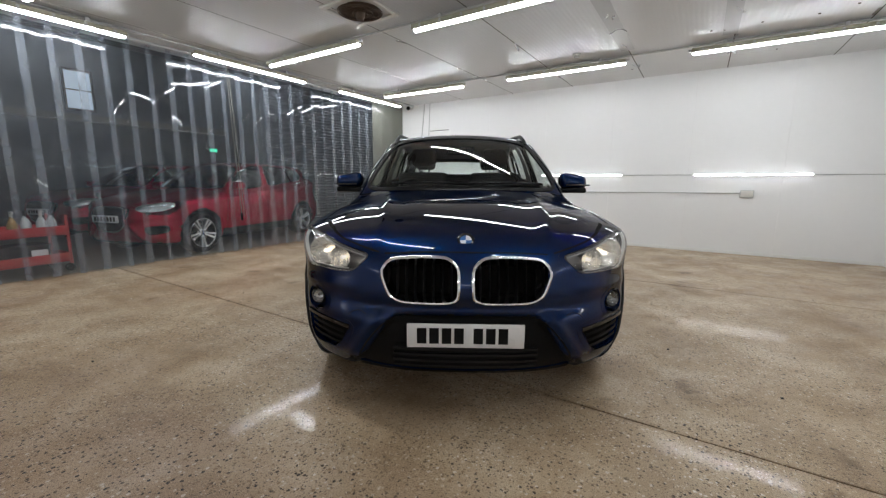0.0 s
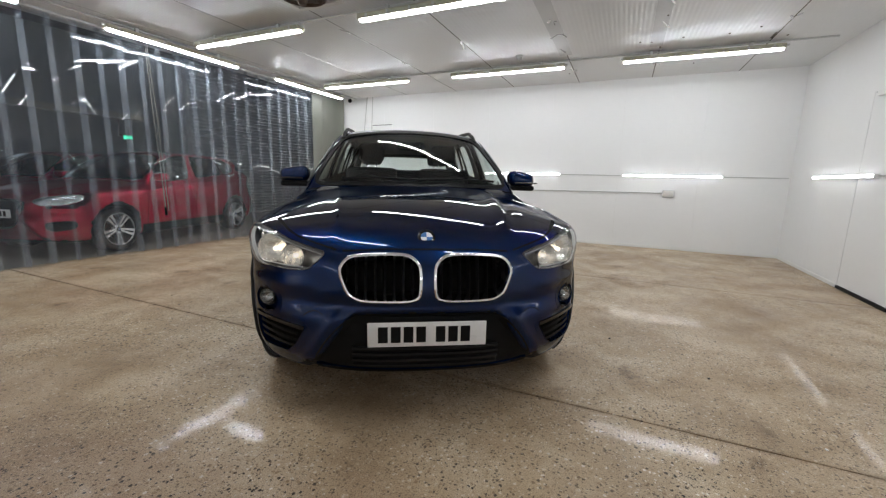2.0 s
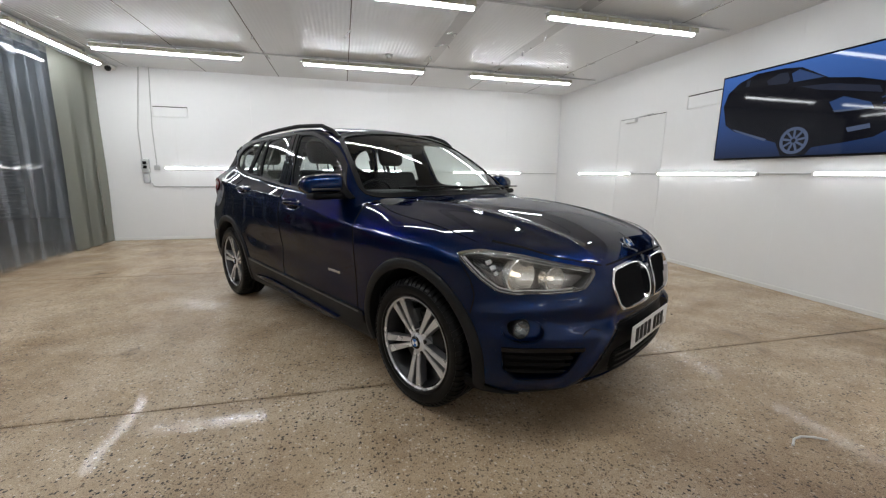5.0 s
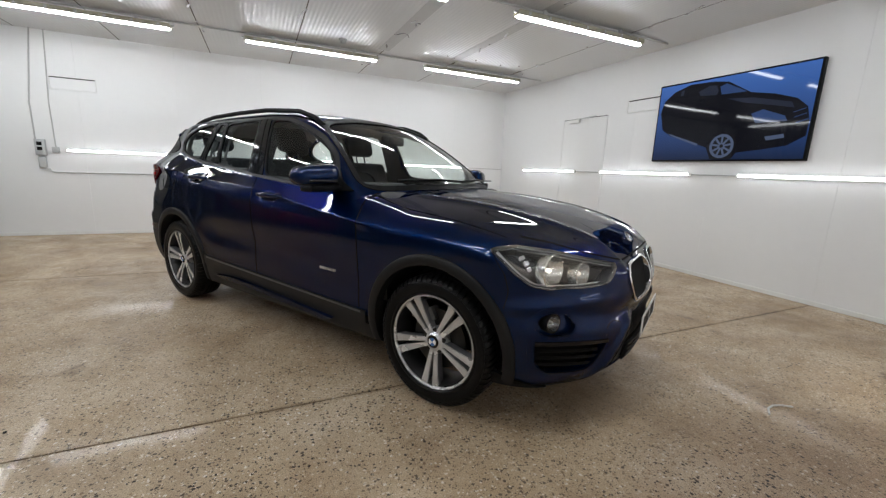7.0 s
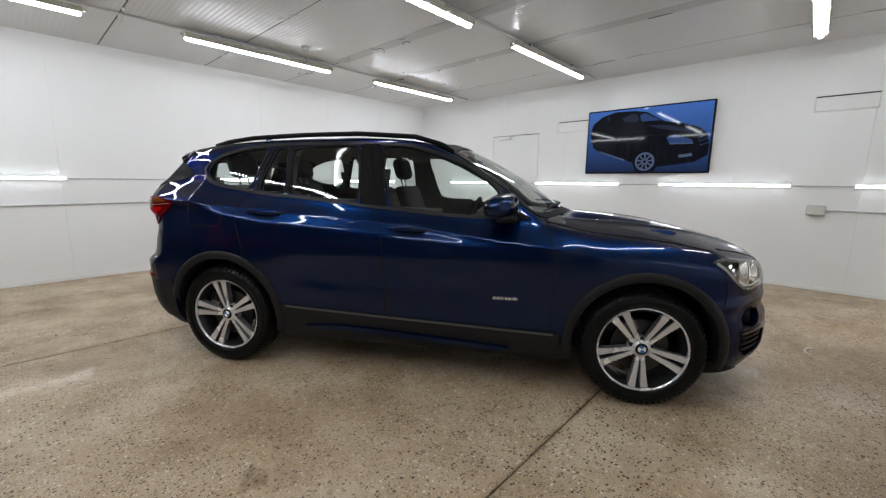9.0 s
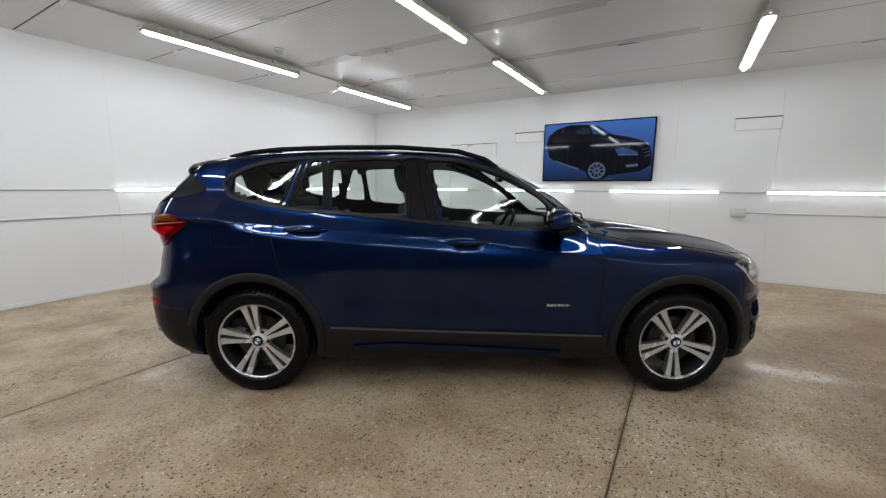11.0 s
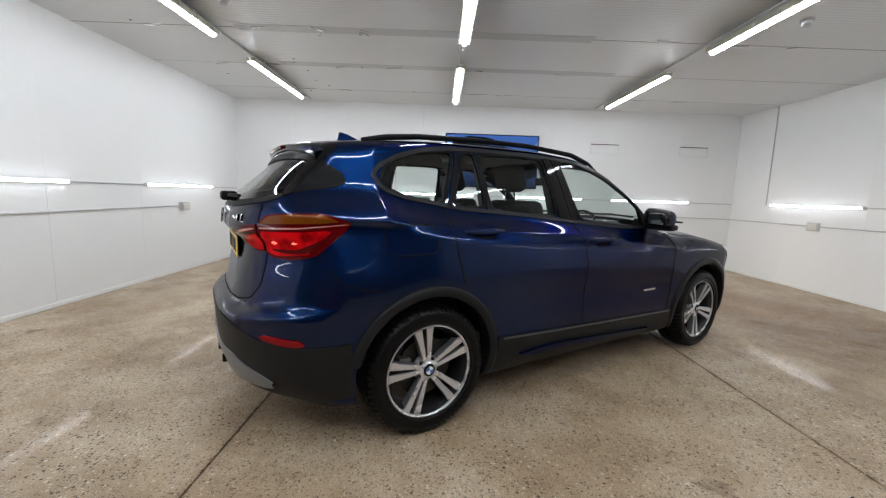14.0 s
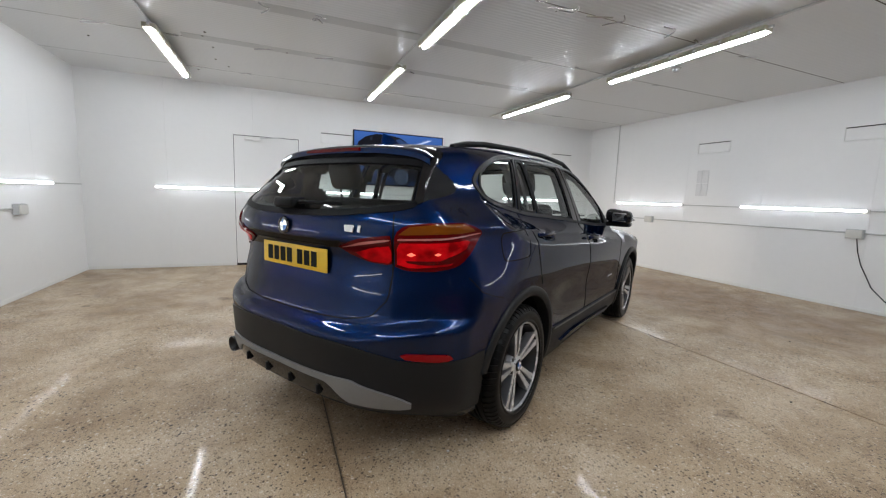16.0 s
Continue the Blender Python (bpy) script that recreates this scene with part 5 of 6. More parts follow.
def wheel(rim_style=0):
    """A wheel with its axle along y, the outer face towards -y."""
    w = thing("wheel", "", "")
    R = TYRE_R
    side = pose(0, 0, 0, 90, 0, 0)
    prof = [(0.238, 0.088), (0.246, 0.106), (0.252, 0.111), (0.262, 0.108), (0.278, 0.113), (0.298, 0.112), (0.312, 0.106), (0.322, 0.096), (0.328, 0.084)]
    groove = [(0.331, 0.056), (0.324, 0.054), (0.324, 0.046), (0.337, 0.044), (0.337, 0.018), (0.329, 0.016), (0.329, 0.008), (0.337, 0.006)]
    half = prof + groove
    full = half + [(r, -h) for r, h in half[::-1]]
    tyre = part("tyre", lathe(full, 96, side), RUBBER, w, "black rubber tyre", smooth=30)
    bm = bmesh.new()
    for k in range(64):
        for s in (-1, 1):
            a0 = (k + 0.25 * (s > 0)) * math.tau / 64
            rows = []
            for y, r in ((0.050, 0.3375), (0.078, 0.3362), (0.094, 0.3305), (0.106, 0.3190), (0.111, 0.3080)):
                skew = 0.05 * (y - 0.05) / 0.06
                rows.append([bm.verts.new((rr * math.sin(a), s * y * (1.0 if rr == r else 0.93), rr * math.cos(a))) for a, rr in ((a0 + skew, r - 0.012), (a0 + skew, r), (a0 + skew + 0.068, r), (a0 + skew + 0.068, r - 0.012))])
            for p, q in zip(rows, rows[1:]):
                for i in range(3):
                    bm.faces.new((p[i], p[i + 1], q[i + 1], q[i]))
            bm.faces.new(rows[0])
            bm.faces.new(rows[-1][::-1])
    bmesh.ops.recalc_face_normals(bm, faces=bm.faces)
    tagged(part("tread", bm, RUBBER, tyre, smooth=30), kind="stuff")
    rim = part("rim", lathe([(0.232, 0.092), (0.233, 0.098), (0.239, 0.103), (0.244, 0.102), (0.246, 0.096), (0.236, 0.088)], 80, side), ALLOY, w, "silver alloy rim")
    part("rim_barrel", lathe([(0.227, 0.096), (0.222, 0.080), (0.214, 0.066), (0.211, 0.0), (0.214, -0.07), (0.232, -0.09)], 80, side), ALLOY_DARK, rim, "dark grey rim barrel")
    n = 5
    for k in range(n):
        for s in (-1, 1):
            bm = bmesh.new()
            rows = []
            for r, off, wd, y0, th in ((0.040, 0.0125, 0.024, -0.074, 0.030), (0.075, 0.0155, 0.0250, -0.080, 0.046), (0.11, 0.0195, 0.0270, -0.085, 0.052), (0.15, 0.0240, 0.0310, -0.089, 0.052), (0.19, 0.0290, 0.0360, -0.092, 0.050), (0.218, 0.0335, 0.0430, -0.094, 0.046), (0.237, 0.0385, 0.054, -0.096, 0.040)):
                c = s * off
                rows.append([bm.verts.new(v) for v in ((c - wd / 2, y0, r), (c + wd / 2, y0, r), (c + wd / 2 - 0.002, y0 + th, r), (c - wd / 2 + 0.002, y0 + th, r))])
            for a, b in zip(rows, rows[1:]):
                for i in range(4):
                    bm.faces.new((a[i], a[(i + 1) % 4], b[(i + 1) % 4], b[i]))
            bm.faces.new(rows[0])
            bm.faces.new(rows[-1][::-1])
            bmesh.ops.recalc_face_normals(bm, faces=bm.faces)
            bmesh.ops.bevel(bm, geom=[e for e in bm.edges if abs(e.verts[0].co.z - e.verts[1].co.z) > 0.01], offset=0.003, segments=2, affect="EDGES")
            bmesh.ops.transform(bm, matrix=Matrix.Rotation(k * math.tau / n, 4, "Y"), verts=bm.verts)
            bm.normal_update()
            for f in bm.faces:
                f.material_index = 0 if f.normal.y < -0.6 else 1
            sp = mesh_from(bm, "spoke", 30)
            sp.materials.append(ALLOY)
            sp.materials.append(ALLOY_SIDE)
            part("spoke", sp, None, rim)
        bolt = part("bolt", lathe([(0, 0.076), (0.007, 0.076), (0.0085, 0.0755), (0.0125, 0.0755), (0.0135, 0.074), (0.0135, 0.03)], 16, Matrix.Rotation((k + 0.5) * math.tau / n, 4, "Y") @ pose(0, 0, 0.054) @ side), STEEL, rim)
    part("hub", lathe([(0.034, 0.086), (0.041, 0.082), (0.046, 0.077), (0.064, 0.073), (0.070, 0.062), (0.070, 0.03), (0.06, 0.02)], 40, side), ALLOY, rim)
    cap = part("hub_cap", lathe([(0, 0.091), (0.030, 0.090), (0.034, 0.086)], 32, side), GLOSS_BLACK, rim, "round hub cap")
    hub_badge(rim, side)
    part("brake_disc", lathe([(0.06, 0.030), (0.155, 0.030), (0.156, 0.012), (0.06, 0.012)], 48, side), STEEL, w, "steel brake disc")
    part("caliper", box((-0.05, -0.055, 0.095), (0.05, 0.01, 0.165), 0.01, 2, Matrix.Rotation(-1.2, 4, "Y")), surface("caliper_grey", (0.12, 0.12, 0.115), 0.5, metal=0.5) if "caliper_grey" not in bpy.data.materials else bpy.data.materials["caliper_grey"], w, "grey brake caliper")
    return w


def fit_wheels(car, w):
    """Four wheels under a car; the first is used up."""
    out = []
    for ax in (0.0, -WHEELBASE):
        for s in (-1, 1):
            m = pose(ax, s * 0.772, AXLE_Z, 0, -10 if ax else 37, 0 if s < 0 else 180)
            ob = w if not out else copy_thing(w, m)
            ob.parent = car
            ob.matrix_basis = m
            out.append(ob)
    for ob in out:
        for key in ("label", "category"):
            if key in ob:
                del ob[key]
    return out


def roundel(name, r, at, parent):
    """A plain round badge in quarters of two colours; its face looks along +z of at."""
    b = part(name, lathe([(0, 0.0), (r, 0.0), (r, 0.003), (r * 0.93, 0.005), (r * 0.66, 0.005), (r * 0.66, 0.0045), (0, 0.0045)], 40, at), GLOSS_BLACK, parent, "round badge")
    part("badge_rim", lathe([(r * 0.95, 0.004), (r * 0.975, 0.007), (r, 0.004), (r, 0)], 40, at), CHROME, b)
    for k in range(4):
        bm = bmesh.new()
        c = bm.verts.new((0, 0, 0.0052))
        e = [bm.verts.new((r * 0.66 * math.cos((k + i / 8) * math.pi / 2), r * 0.66 * math.sin((k + i / 8) * math.pi / 2), 0.0052)) for i in range(9)]
        for u, v in zip(e, e[1:]):
            bm.faces.new((c, u, v))
        bmesh.ops.transform(bm, matrix=at, verts=bm.verts)
        part("badge_quarter", bm, BLUE_ROUND if k % 2 else WHITE_ROUND, b)
    return b


def plate(at, colour, parent, bars):
    """A number plate that faces +z of at, its writing as plain bars."""
    pl = part("number_plate", box((-0.26, -0.0555, 0), (0.26, 0.0555, 0.006), 0.004, turn=at), colour, parent, "number plate with dark bars")
    if bars:
        x = -0.215
        for i in range(7):
            part("plate_bar", box((x, -0.036, 0.006), (x + 0.042, 0.036, 0.0075), turn=at), BLACK, pl)
            x += 0.055 + (0.03 if i == 3 else 0)
    return pl


def seat(car, x, y, w, label):
    s = thing("seat", "", "")
    for k in ("label", "category"):
        if k in s:
            del s[k]
    s.parent = car
    s.matrix_basis = pose(x, y, 0)
    part("cushion", box((-0.25, -w / 2, 0.52), (0.27, w / 2, 0.70), 0.06, 3), CABIN, s)
    part("backrest", box((-0.07, -w / 2, 0), (0.07, w / 2, 0.62), 0.055, 3, pose(-0.24, 0, 0.62, 0, -18, 0)), CABIN, s)
    heads = (0,) if w < 0.8 else (-0.42, 0.42)
    for h in heads:
        part("headrest", box((-0.055, h - 0.13, 0.68), (0.055, h + 0.13, 0.87), 0.05, 3, pose(-0.24, 0, 0.62, 0, -16, 0)), CABIN, s)
        for d in (-0.05, 0.05):
            part("headrest_post", rod((-0.43, h + d, 1.18), (-0.455, h + d, 1.28), 0.007), CHROME, s)
    return s


def cabin(car):
    """What shows through the glass."""
    inner = lambda x, y, z: np.maximum(shell(x, y, z) + 0.055, 0.45 - z)
    p, q = nets(inner, (-3.6, -1.0, 0.40), (0.0, 1.0, 1.65), 0.04)
    c = p[q].mean(1)
    x, y, z = c.T
    hole = np.zeros(len(q), bool)
    for w in (W_FRONT, W_REAR, W_FIXED, W_QUARTER):
        hole |= in_outline(grown(evenly(rounded(w, 3, 0.10)), -0.004), x, z) & (np.abs(y) > 0.42)
    hole |= in_outline(grown(evenly(rounded(W_SCREEN, 3, 0.12)), 0.0), y, z) & (x > -1.5)
    hole |= in_outline(grown(evenly(rounded(W_BACK, 3, 0.12)), -0.01), y, z) & (x < -3.0)
    hole |= z < 0.47
    hole |= (x > -0.35)
    hole |= (np.hypot(x + WHEELBASE, z - AXLE_Z) < 0.50) & (z < 0.84)
    top = z > 1.43
    for nm, sel, mat in (("headlining", top, HEADLINER), ("cabin_lining", ~top, CABIN_TRIM)):
        part(nm, sub_mesh(nm, p, q[sel & ~hole], False), mat, car, "dark grey cabin lining").data.shade_smooth()
    part("cabin_floor", box((-3.2, -0.78, 0.40), (-0.1, 0.78, 0.46)), CABIN, car)
    part("dashboard", box((-0.98, -0.72, 0.72), (-0.40, 0.72, 1.045), 0.09, 4), CABIN_TRIM, car, "dark dashboard")
    part("instrument_hood", box((-1.0, -0.55, 1.0), (-0.72, -0.18, 1.08), 0.035, 3), CABIN_TRIM, car)
    part("parcel_shelf", box((-3.35, -0.62, 1.02), (-2.85, 0.62, 1.045), 0.01), CABIN, car)
    ringm = pose(-1.06, -0.37, 0.98, 0, -66, 0)
    st = part("steering_wheel", lathe([(0.175, 0), (0.185, 0.012), (0.195, 0), (0.185, -0.012), (0.175, 0)], 40, ringm), BLACK, car, "black steering wheel")
    part("wheel_boss", box((-0.06, -0.07, -0.02), (0.06, 0.07, 0.02), 0.018, 2, ringm), BLACK, st)
    for a in (0, 90, 180):
        part("wheel_spoke", box((0.04, -0.014, -0.008), (0.18, 0.014, 0.008), 0.004, 1, ringm @ pose(0, 0, 0, 0, 0, a + 90)), BLACK, st)
    part("rear_view_mirror", box((-1.06, -0.12, 1.35), (-1.02, 0.12, 1.42), 0.018, 3), BLACK, car, "black inside mirror")
    for y in (-0.37, 0.37):
        seat(car, -1.32, y, 0.52, "")
    seat(car, -2.35, 0.0, 1.30, "")


def glass_pane(name, outline, proj, mat, car, two=True):
    o = rounded(outline, 3, 0.10 if two else 0.12)
    bm = patch(o, proj, -0.003, 0.0)
    fr = ring(o, proj, -0.004, 0.011 if two else 0.022, 0.004, 0.014)
    obs = both(name, bm, mat, car, "dark tinted glass") if two else (part(name, bm, mat, car, "clear glass", 60),)
    frames = both("seal", fr, BLACK, car) if two else (part("seal", fr, BLACK, car),)
    for f, g in zip(frames, obs):
        f.parent = g
    return obs


CAR_AT = pose(-1.3699, 2.3070, 0, 0, 0, -58.67)


def lamp_cluster(car):
    """Headlamps: housing, bezel, reflectors, bulbs and clear cover."""
    o = rounded(HEADLAMP, 2, 0.10)
    head = both("headlamp", patch(o, round_front, 0.004, 0.02), LENS, car, "clear headlamp cover")
    housing = both("housing", patch(o, round_front, -0.085, -0.09), surface("lamp_housing", (0.70, 0.66, 0.62), 0.20, metal=0.7, vary=0.25, scale=30), car, "bright lamp housing")
    bezel = both("bezel", ring(o, round_front, -0.009, -0.001, -0.012, 0.06, -0.010), surface("lamp_bezel", (0.14, 0.14, 0.14), 0.25, metal=0.3), car, "dark lamp bezel")
    for bz, cl in zip(bezel, both("lamp_collar", ring(o, round_front, 0.002, 0.026, 0.0012, 0.02), BLUE_PAINT, car)):
        cl.parent = bz
    bright = surface("lamp_reflector", (0.88, 0.86, 0.82), 0.22, metal=0.9, vary=0.15, scale=40, bump=0.006, grain=70)
    main, second = glow("headlamp_light", (1.0, 0.90, 0.74), 1.6), glow("side_light", (1.0, 0.90, 0.76), 0.7)
    facets = surface("lamp_facets", (0.80, 0.80, 0.80), 0.14, metal=0.8, vary=0.5, scale=50)
    for i, (cover, hs, bz) in enumerate(zip(head, housing, bezel)):
        hs.parent = bz.parent = cover
        s = -1 if i == 0 else 1
        flip = Matrix.Diagonal((1, s * -1, 1, 1))

        def put(bm):
            if s > 0:
                bmesh.ops.transform(bm, matrix=flip, verts=bm.verts)
                bmesh.ops.reverse_faces(bm, faces=bm.faces)
            return bm

        for a, z, r, glass in ((45.0, 0.772, 0.070, main), (36.6, 0.757, 0.052, second)):
            c = lay(arc((a, z)), round_front, -0.045)[0]
            at_ = Matrix.Translation(c) @ Vector((1, -0.22, 0.03)).to_track_quat("Z", "Y").to_matrix().to_4x4()
            part("reflector", put(lathe([(0.006, -0.034), (r * 0.5, -0.026), (r * 0.8, -0.010), (r, 0.012), (r * 1.05, 0.013), (r * 1.06, -0.03)], 36, at_)), bright, cover, "bright round reflector")
            part("bulb", put(lathe([(0, 0.004), (0.007, 0.0), (0.010, -0.012), (0.007, -0.034)], 20, at_)), glass, cover, "lit bulb")
            part("light_ring", put(lathe([(r * 1.00, 0.012), (r * 1.05, 0.017), (r * 1.10, 0.012), (r * 1.05, 0.008), (r * 1.00, 0.012)], 36, at_)), bright, cover)
        for a, z, w in ((52.6, 0.842, 0.016), (51.6, 0.808, 0.014), (50.8, 0.776, 0.012)):
            c = lay(arc((a, z)), round_front, -0.040)[0]
            at_ = Matrix.Translation(c) @ Vector((math.cos(radians(a)), -math.sin(radians(a)), 0.3)).to_track_quat("Z", "Y").to_matrix().to_4x4()
            part("facet", put(box((-w, -0.012, -0.02), (w, 0.012, 0.006), 0.004, 1, at_ @ pose(0, 0, 0, 0, 0, 25))), facets, cover)
    for cover, s in zip(head, (-1, 1)):
        beam_ = new("headlamp_beam", bpy.data.lights.new("headlamp_beam", "SPOT"))
        beam_.data.energy, beam_.data.color, beam_.data.spot_size, beam_.data.spot_blend, beam_.data.shadow_soft_size = 55.0, (1.0, 0.86, 0.70), radians(62), 0.8, 0.02
        c = lay(arc((45.0, 0.772)), round_front, -0.018)[0]
        beam_.parent = cover
        beam_.matrix_basis = look((c[0], c[1] * -s, c[2]), (c[0] + 1.0, c[1] * -s, c[2] - 0.13))
    guide = both("light_guide", line(arc((59.2, 0.852), (56.6, 0.806), (53.6, 0.757), (50.0, 0.714), (46.0, 0.703), (38.0, 0.707), (32.0, 0.712)), round_front, 0.015, -0.020), surface("white_light_guide", (0.82, 0.82, 0.80), 0.25, coat=0.5), car, "white curved light guide")
    pocket = both("dark_pocket", patch(rounded(arc((58.2, 0.860), (55, 0.868), (49.5, 0.858), (47.5, 0.82), (51, 0.765), (54.2, 0.79)), 2), round_front, -0.050, 0.0), surface("lamp_pocket", (0.03, 0.03, 0.032), 0.15, coat=0.5), car, "dark glossy pocket")
    # pale strip along the upper edge: a lamp's reflection, modelled in silver
    top_glint = both("top_glint", line(arc((54, 0.868), (45, 0.848), (35, 0.813), (27, 0.785)), round_front, 0.014, -0.014), surface("silver_glint", (0.62, 0.62, 0.61), 0.22, metal=0.5), car)
    for group in (guide, pocket, top_glint):
        for cover, ob in zip(head, group):
            ob.parent = cover


def blue_car():
    car = thing("parked_car", "dark blue metallic compact SUV with black lower cladding and silver wheels", "car", at=CAR_AT)
    body_panels(car, 0.016, BLUE_PAINT)
    cabin(car)
    # glass
    glass_pane("windscreen", W_SCREEN, on_screen, CAR_GLASS, car, False)
    glass_pane("rear_window", W_BACK, on_rear, DARK_GLASS, car, False)
    glass_pane("front_door_window", W_FRONT, on_right, CAR_GLASS, car)
    glass_pane("rear_door_window", W_REAR, on_right, CAR_GLASS, car)
    glass_pane("fixed_window", W_FIXED, on_right, CAR_GLASS, car)
    glass_pane("quarter_window", W_QUARTER, on_right, CAR_GLASS, car)
    both("door_pillar", patch([(-1.524, 1.097), (-1.700, 1.110), (-1.740, 1.490), (-1.620, 1.488)], on_right, 0.0075, 0.012), GLOSS_BLACK, car, "gloss black door pillar")
    both("pillar_gap", line([(-1.594, 1.10), (-1.63, 1.29), (-1.672, 1.488)], on_right, 0.006, 0.0095), DARK_GAP, car)
    both("window_surround", ring(rounded(SURROUND, 2, 0.15), on_right, -0.020, 0.0, 0.006, 0.014), surface("window_graphite", (0.020, 0.020, 0.021), 0.42, spec=0.18), car, "dark grey window surround")
    both("quarter_pillar", line([(-2.495, 1.17), (-2.388, 1.49)], on_right, 0.03, 0.006), BLACK, car)
    both("window_bar", line([(-2.232, 1.16), (-2.262, 1.485)], on_right, 0.026, 0.006), BLACK, car)
    both("mirror_base", patch(rounded([(-0.62, 1.038), (-0.83, 1.047), (-0.835, 1.17), (-0.74, 1.10)], 2, 0.1), on_right, 0.0085, 0.014), BLACK, car)
    # shut lines
    both("front_door_gap", line([(-0.545, 1.035), (-0.512, 0.92), (-0.507, 0.77), (-0.504, 0.52), (-0.512, 0.40)], on_right), DARK_GAP, car)
    both("door_gap", line([(-1.593, 1.089), (-1.548, 0.984), (-1.522, 0.816), (-1.518, 0.60), (-1.518, 0.43)], on_right), DARK_GAP, car)
    both("rear_door_gap", line([(-2.528, 1.170), (-2.543, 1.114), (-2.541, 1.067), (-2.54, 0.993), (-2.529, 0.946), (-2.506, 0.848), (-2.483, 0.774)], on_right), DARK_GAP, car)
    both("fuel_flap_gap", line(rounded([(-2.652, 1.088), (-2.648, 0.945), (-2.920, 0.942), (-2.924, 1.086), (-2.653, 1.0885)], 3, 0.10), on_right, 0.0065), DARK_GAP, car)
    both("tow_cover_gap", line([(-0.545, 0.505), (-0.527, 0.522), (-0.491, 0.534), (-0.454, 0.520)], on_front, 0.004), DARK_GAP, car)
    both("bonnet_gap", line(arc((23, 0.800), (35, 0.842), (44, 0.882), (52, 0.902)), round_front), DARK_GAP, car)
    both("bonnet_side_gap", line([(0.33, -0.785), (0.0, -0.765), (-0.35, -0.735), (-0.55, -0.70)], on_top, 0.005), DARK_GAP, car)
    part("nose_gap", line([(-0.37, 0.797), (-0.2, 0.806), (0.0, 0.806), (0.2, 0.806), (0.37, 0.797)], on_front), DARK_GAP, car)
    both("bumper_gap", line([(0.31, 0.845), (0.37, 0.76), (0.39, 0.68), (0.375, 0.60)], on_right, 0.005), DARK_GAP, car)
    both("rear_bumper_gap", line([(-3.18, 0.90), (-3.12, 0.83), (-3.02, 0.795), (-2.95, 0.78)], on_right, 0.005), DARK_GAP, car)
    both("tailgate_gap", line(arc((36.2, 1.165), (36.2, 1.02), (36.0, 0.90), (35, 0.80), (31, 0.725), (24, 0.70), (12, 0.693), (0, 0.692)), round_rear, 0.007), DARK_GAP, car)
    part("screen_cowl", patch(rounded([(-0.68, 1.045), (0, 1.064), (0.68, 1.045), (0.70, 1.072), (0, 1.083), (-0.70, 1.072)], 2), on_screen, 0.004, 0.01), BLACK, car, "black scuttle panel")
    # black plastic cladding
    def arch(ax, a0, a1):
        n = 56
        rows = []
        for r, off in ((WELL_R - 0.004, -0.06), (WELL_R - 0.006, 0.008), (WELL_R + 0.006, 0.016), (WELL_R + 0.038, 0.014), (WELL_R + 0.047, 0.007), (WELL_R + 0.049, -0.01)):
            a = np.radians(np.linspace(a0, a1, n))
            q = np.stack([ax + r * np.cos(a), AXLE_Z + 0.012 + r * np.sin(a)], -1)
            rows.append(lay(q, on_right, off))
        return outward(grid_mesh(rows, False), (ax, 0, 0.3))
    both("wheel_arch_trim", arch(0.0, -14, 196), CLADDING, car, "black plastic wheel arch trim")
    both("wheel_arch_trim", arch(-WHEELBASE, -16, 168), CLADDING, car, "black plastic wheel arch trim")
    strip_top = curve((-2.25, 0.447), (-1.55, 0.422), (-0.44, 0.392))
    both("door_strip", band(-2.235, -0.455, lambda u: strip_top(u) - 0.070, strip_top, on_right, 0.012, 0.02, 60, 4), CLADDING, car, "black plastic door strip")
    both("door_strip_edge", band(-2.20, -0.49, lambda u: strip_top(u) - 0.014, lambda u: strip_top(u) - 0.002, on_right, 0.0145, 0.008, 60, 3), surface("satin_grey", (0.10, 0.10, 0.105), 0.35, metal=0.4), car, "satin grey edge strip")
    both("sill_trim", band(-2.28, -0.42, lambda u: 0 * u + 0.215, lambda u: strip_top(u) - 0.072, on_right, 0.008, 0.03, 60, 6), CLADDING, car, "black sill trim")
    blade = curve((-2.1, 0.318), (-1.8, 0.338), (-1.4, 0.322), (-0.72, 0.285))
    both("sill_blade", band(-2.06, -0.74, lambda u: blade(u) - 0.030 * np.sin(np.clip((u + 2.06) / 0.18, 0, 1) * np.pi / 2) * np.sin(np.clip((-0.74 - u) / 0.12, 0, 1) * np.pi / 2) - 0.003, blade, on_right, 0.030, 0.028, 50, 4), BLUE_PAINT, car, "blue sill blade")
    low_r = curve((0.0, 0.315), (0.5, 0.30), (0.75, 0.285), (1.2, 0.27))
    high_r = curve((0.0, 0.622), (0.35, 0.615), (0.50, 0.590), (0.62, 0.560), (0.80, 0.553), (1.0, 0.556))
    tail_u = 0.955
    part("rear_bumper_cladding", band(-tail_u, tail_u, lambda u: low_r(np.abs(u)), lambda u: high_r(np.abs(u)), round_rear, 0.006, 0.02, 110, 9), CLADDING, car, "black rear bumper cladding")
    skid_top, skid_low = curve((0.0, 0.455), (0.42, 0.455), (0.46, 0.440), (0.60, 0.395), (0.66, 0.36)), curve((0.0, 0.43), (0.30, 0.425), (0.42, 0.345), (0.60, 0.335), (0.66, 0.345))
    part("skid_plate", band(-0.65, 0.65, lambda u: skid_low(np.abs(u)), lambda u: skid_top(np.abs(u)), round_rear, 0.016, 0.02, 90, 5), surface("satin_skid", (0.20, 0.20, 0.205), 0.4, metal=0.3), car, "grey rear skid trim")
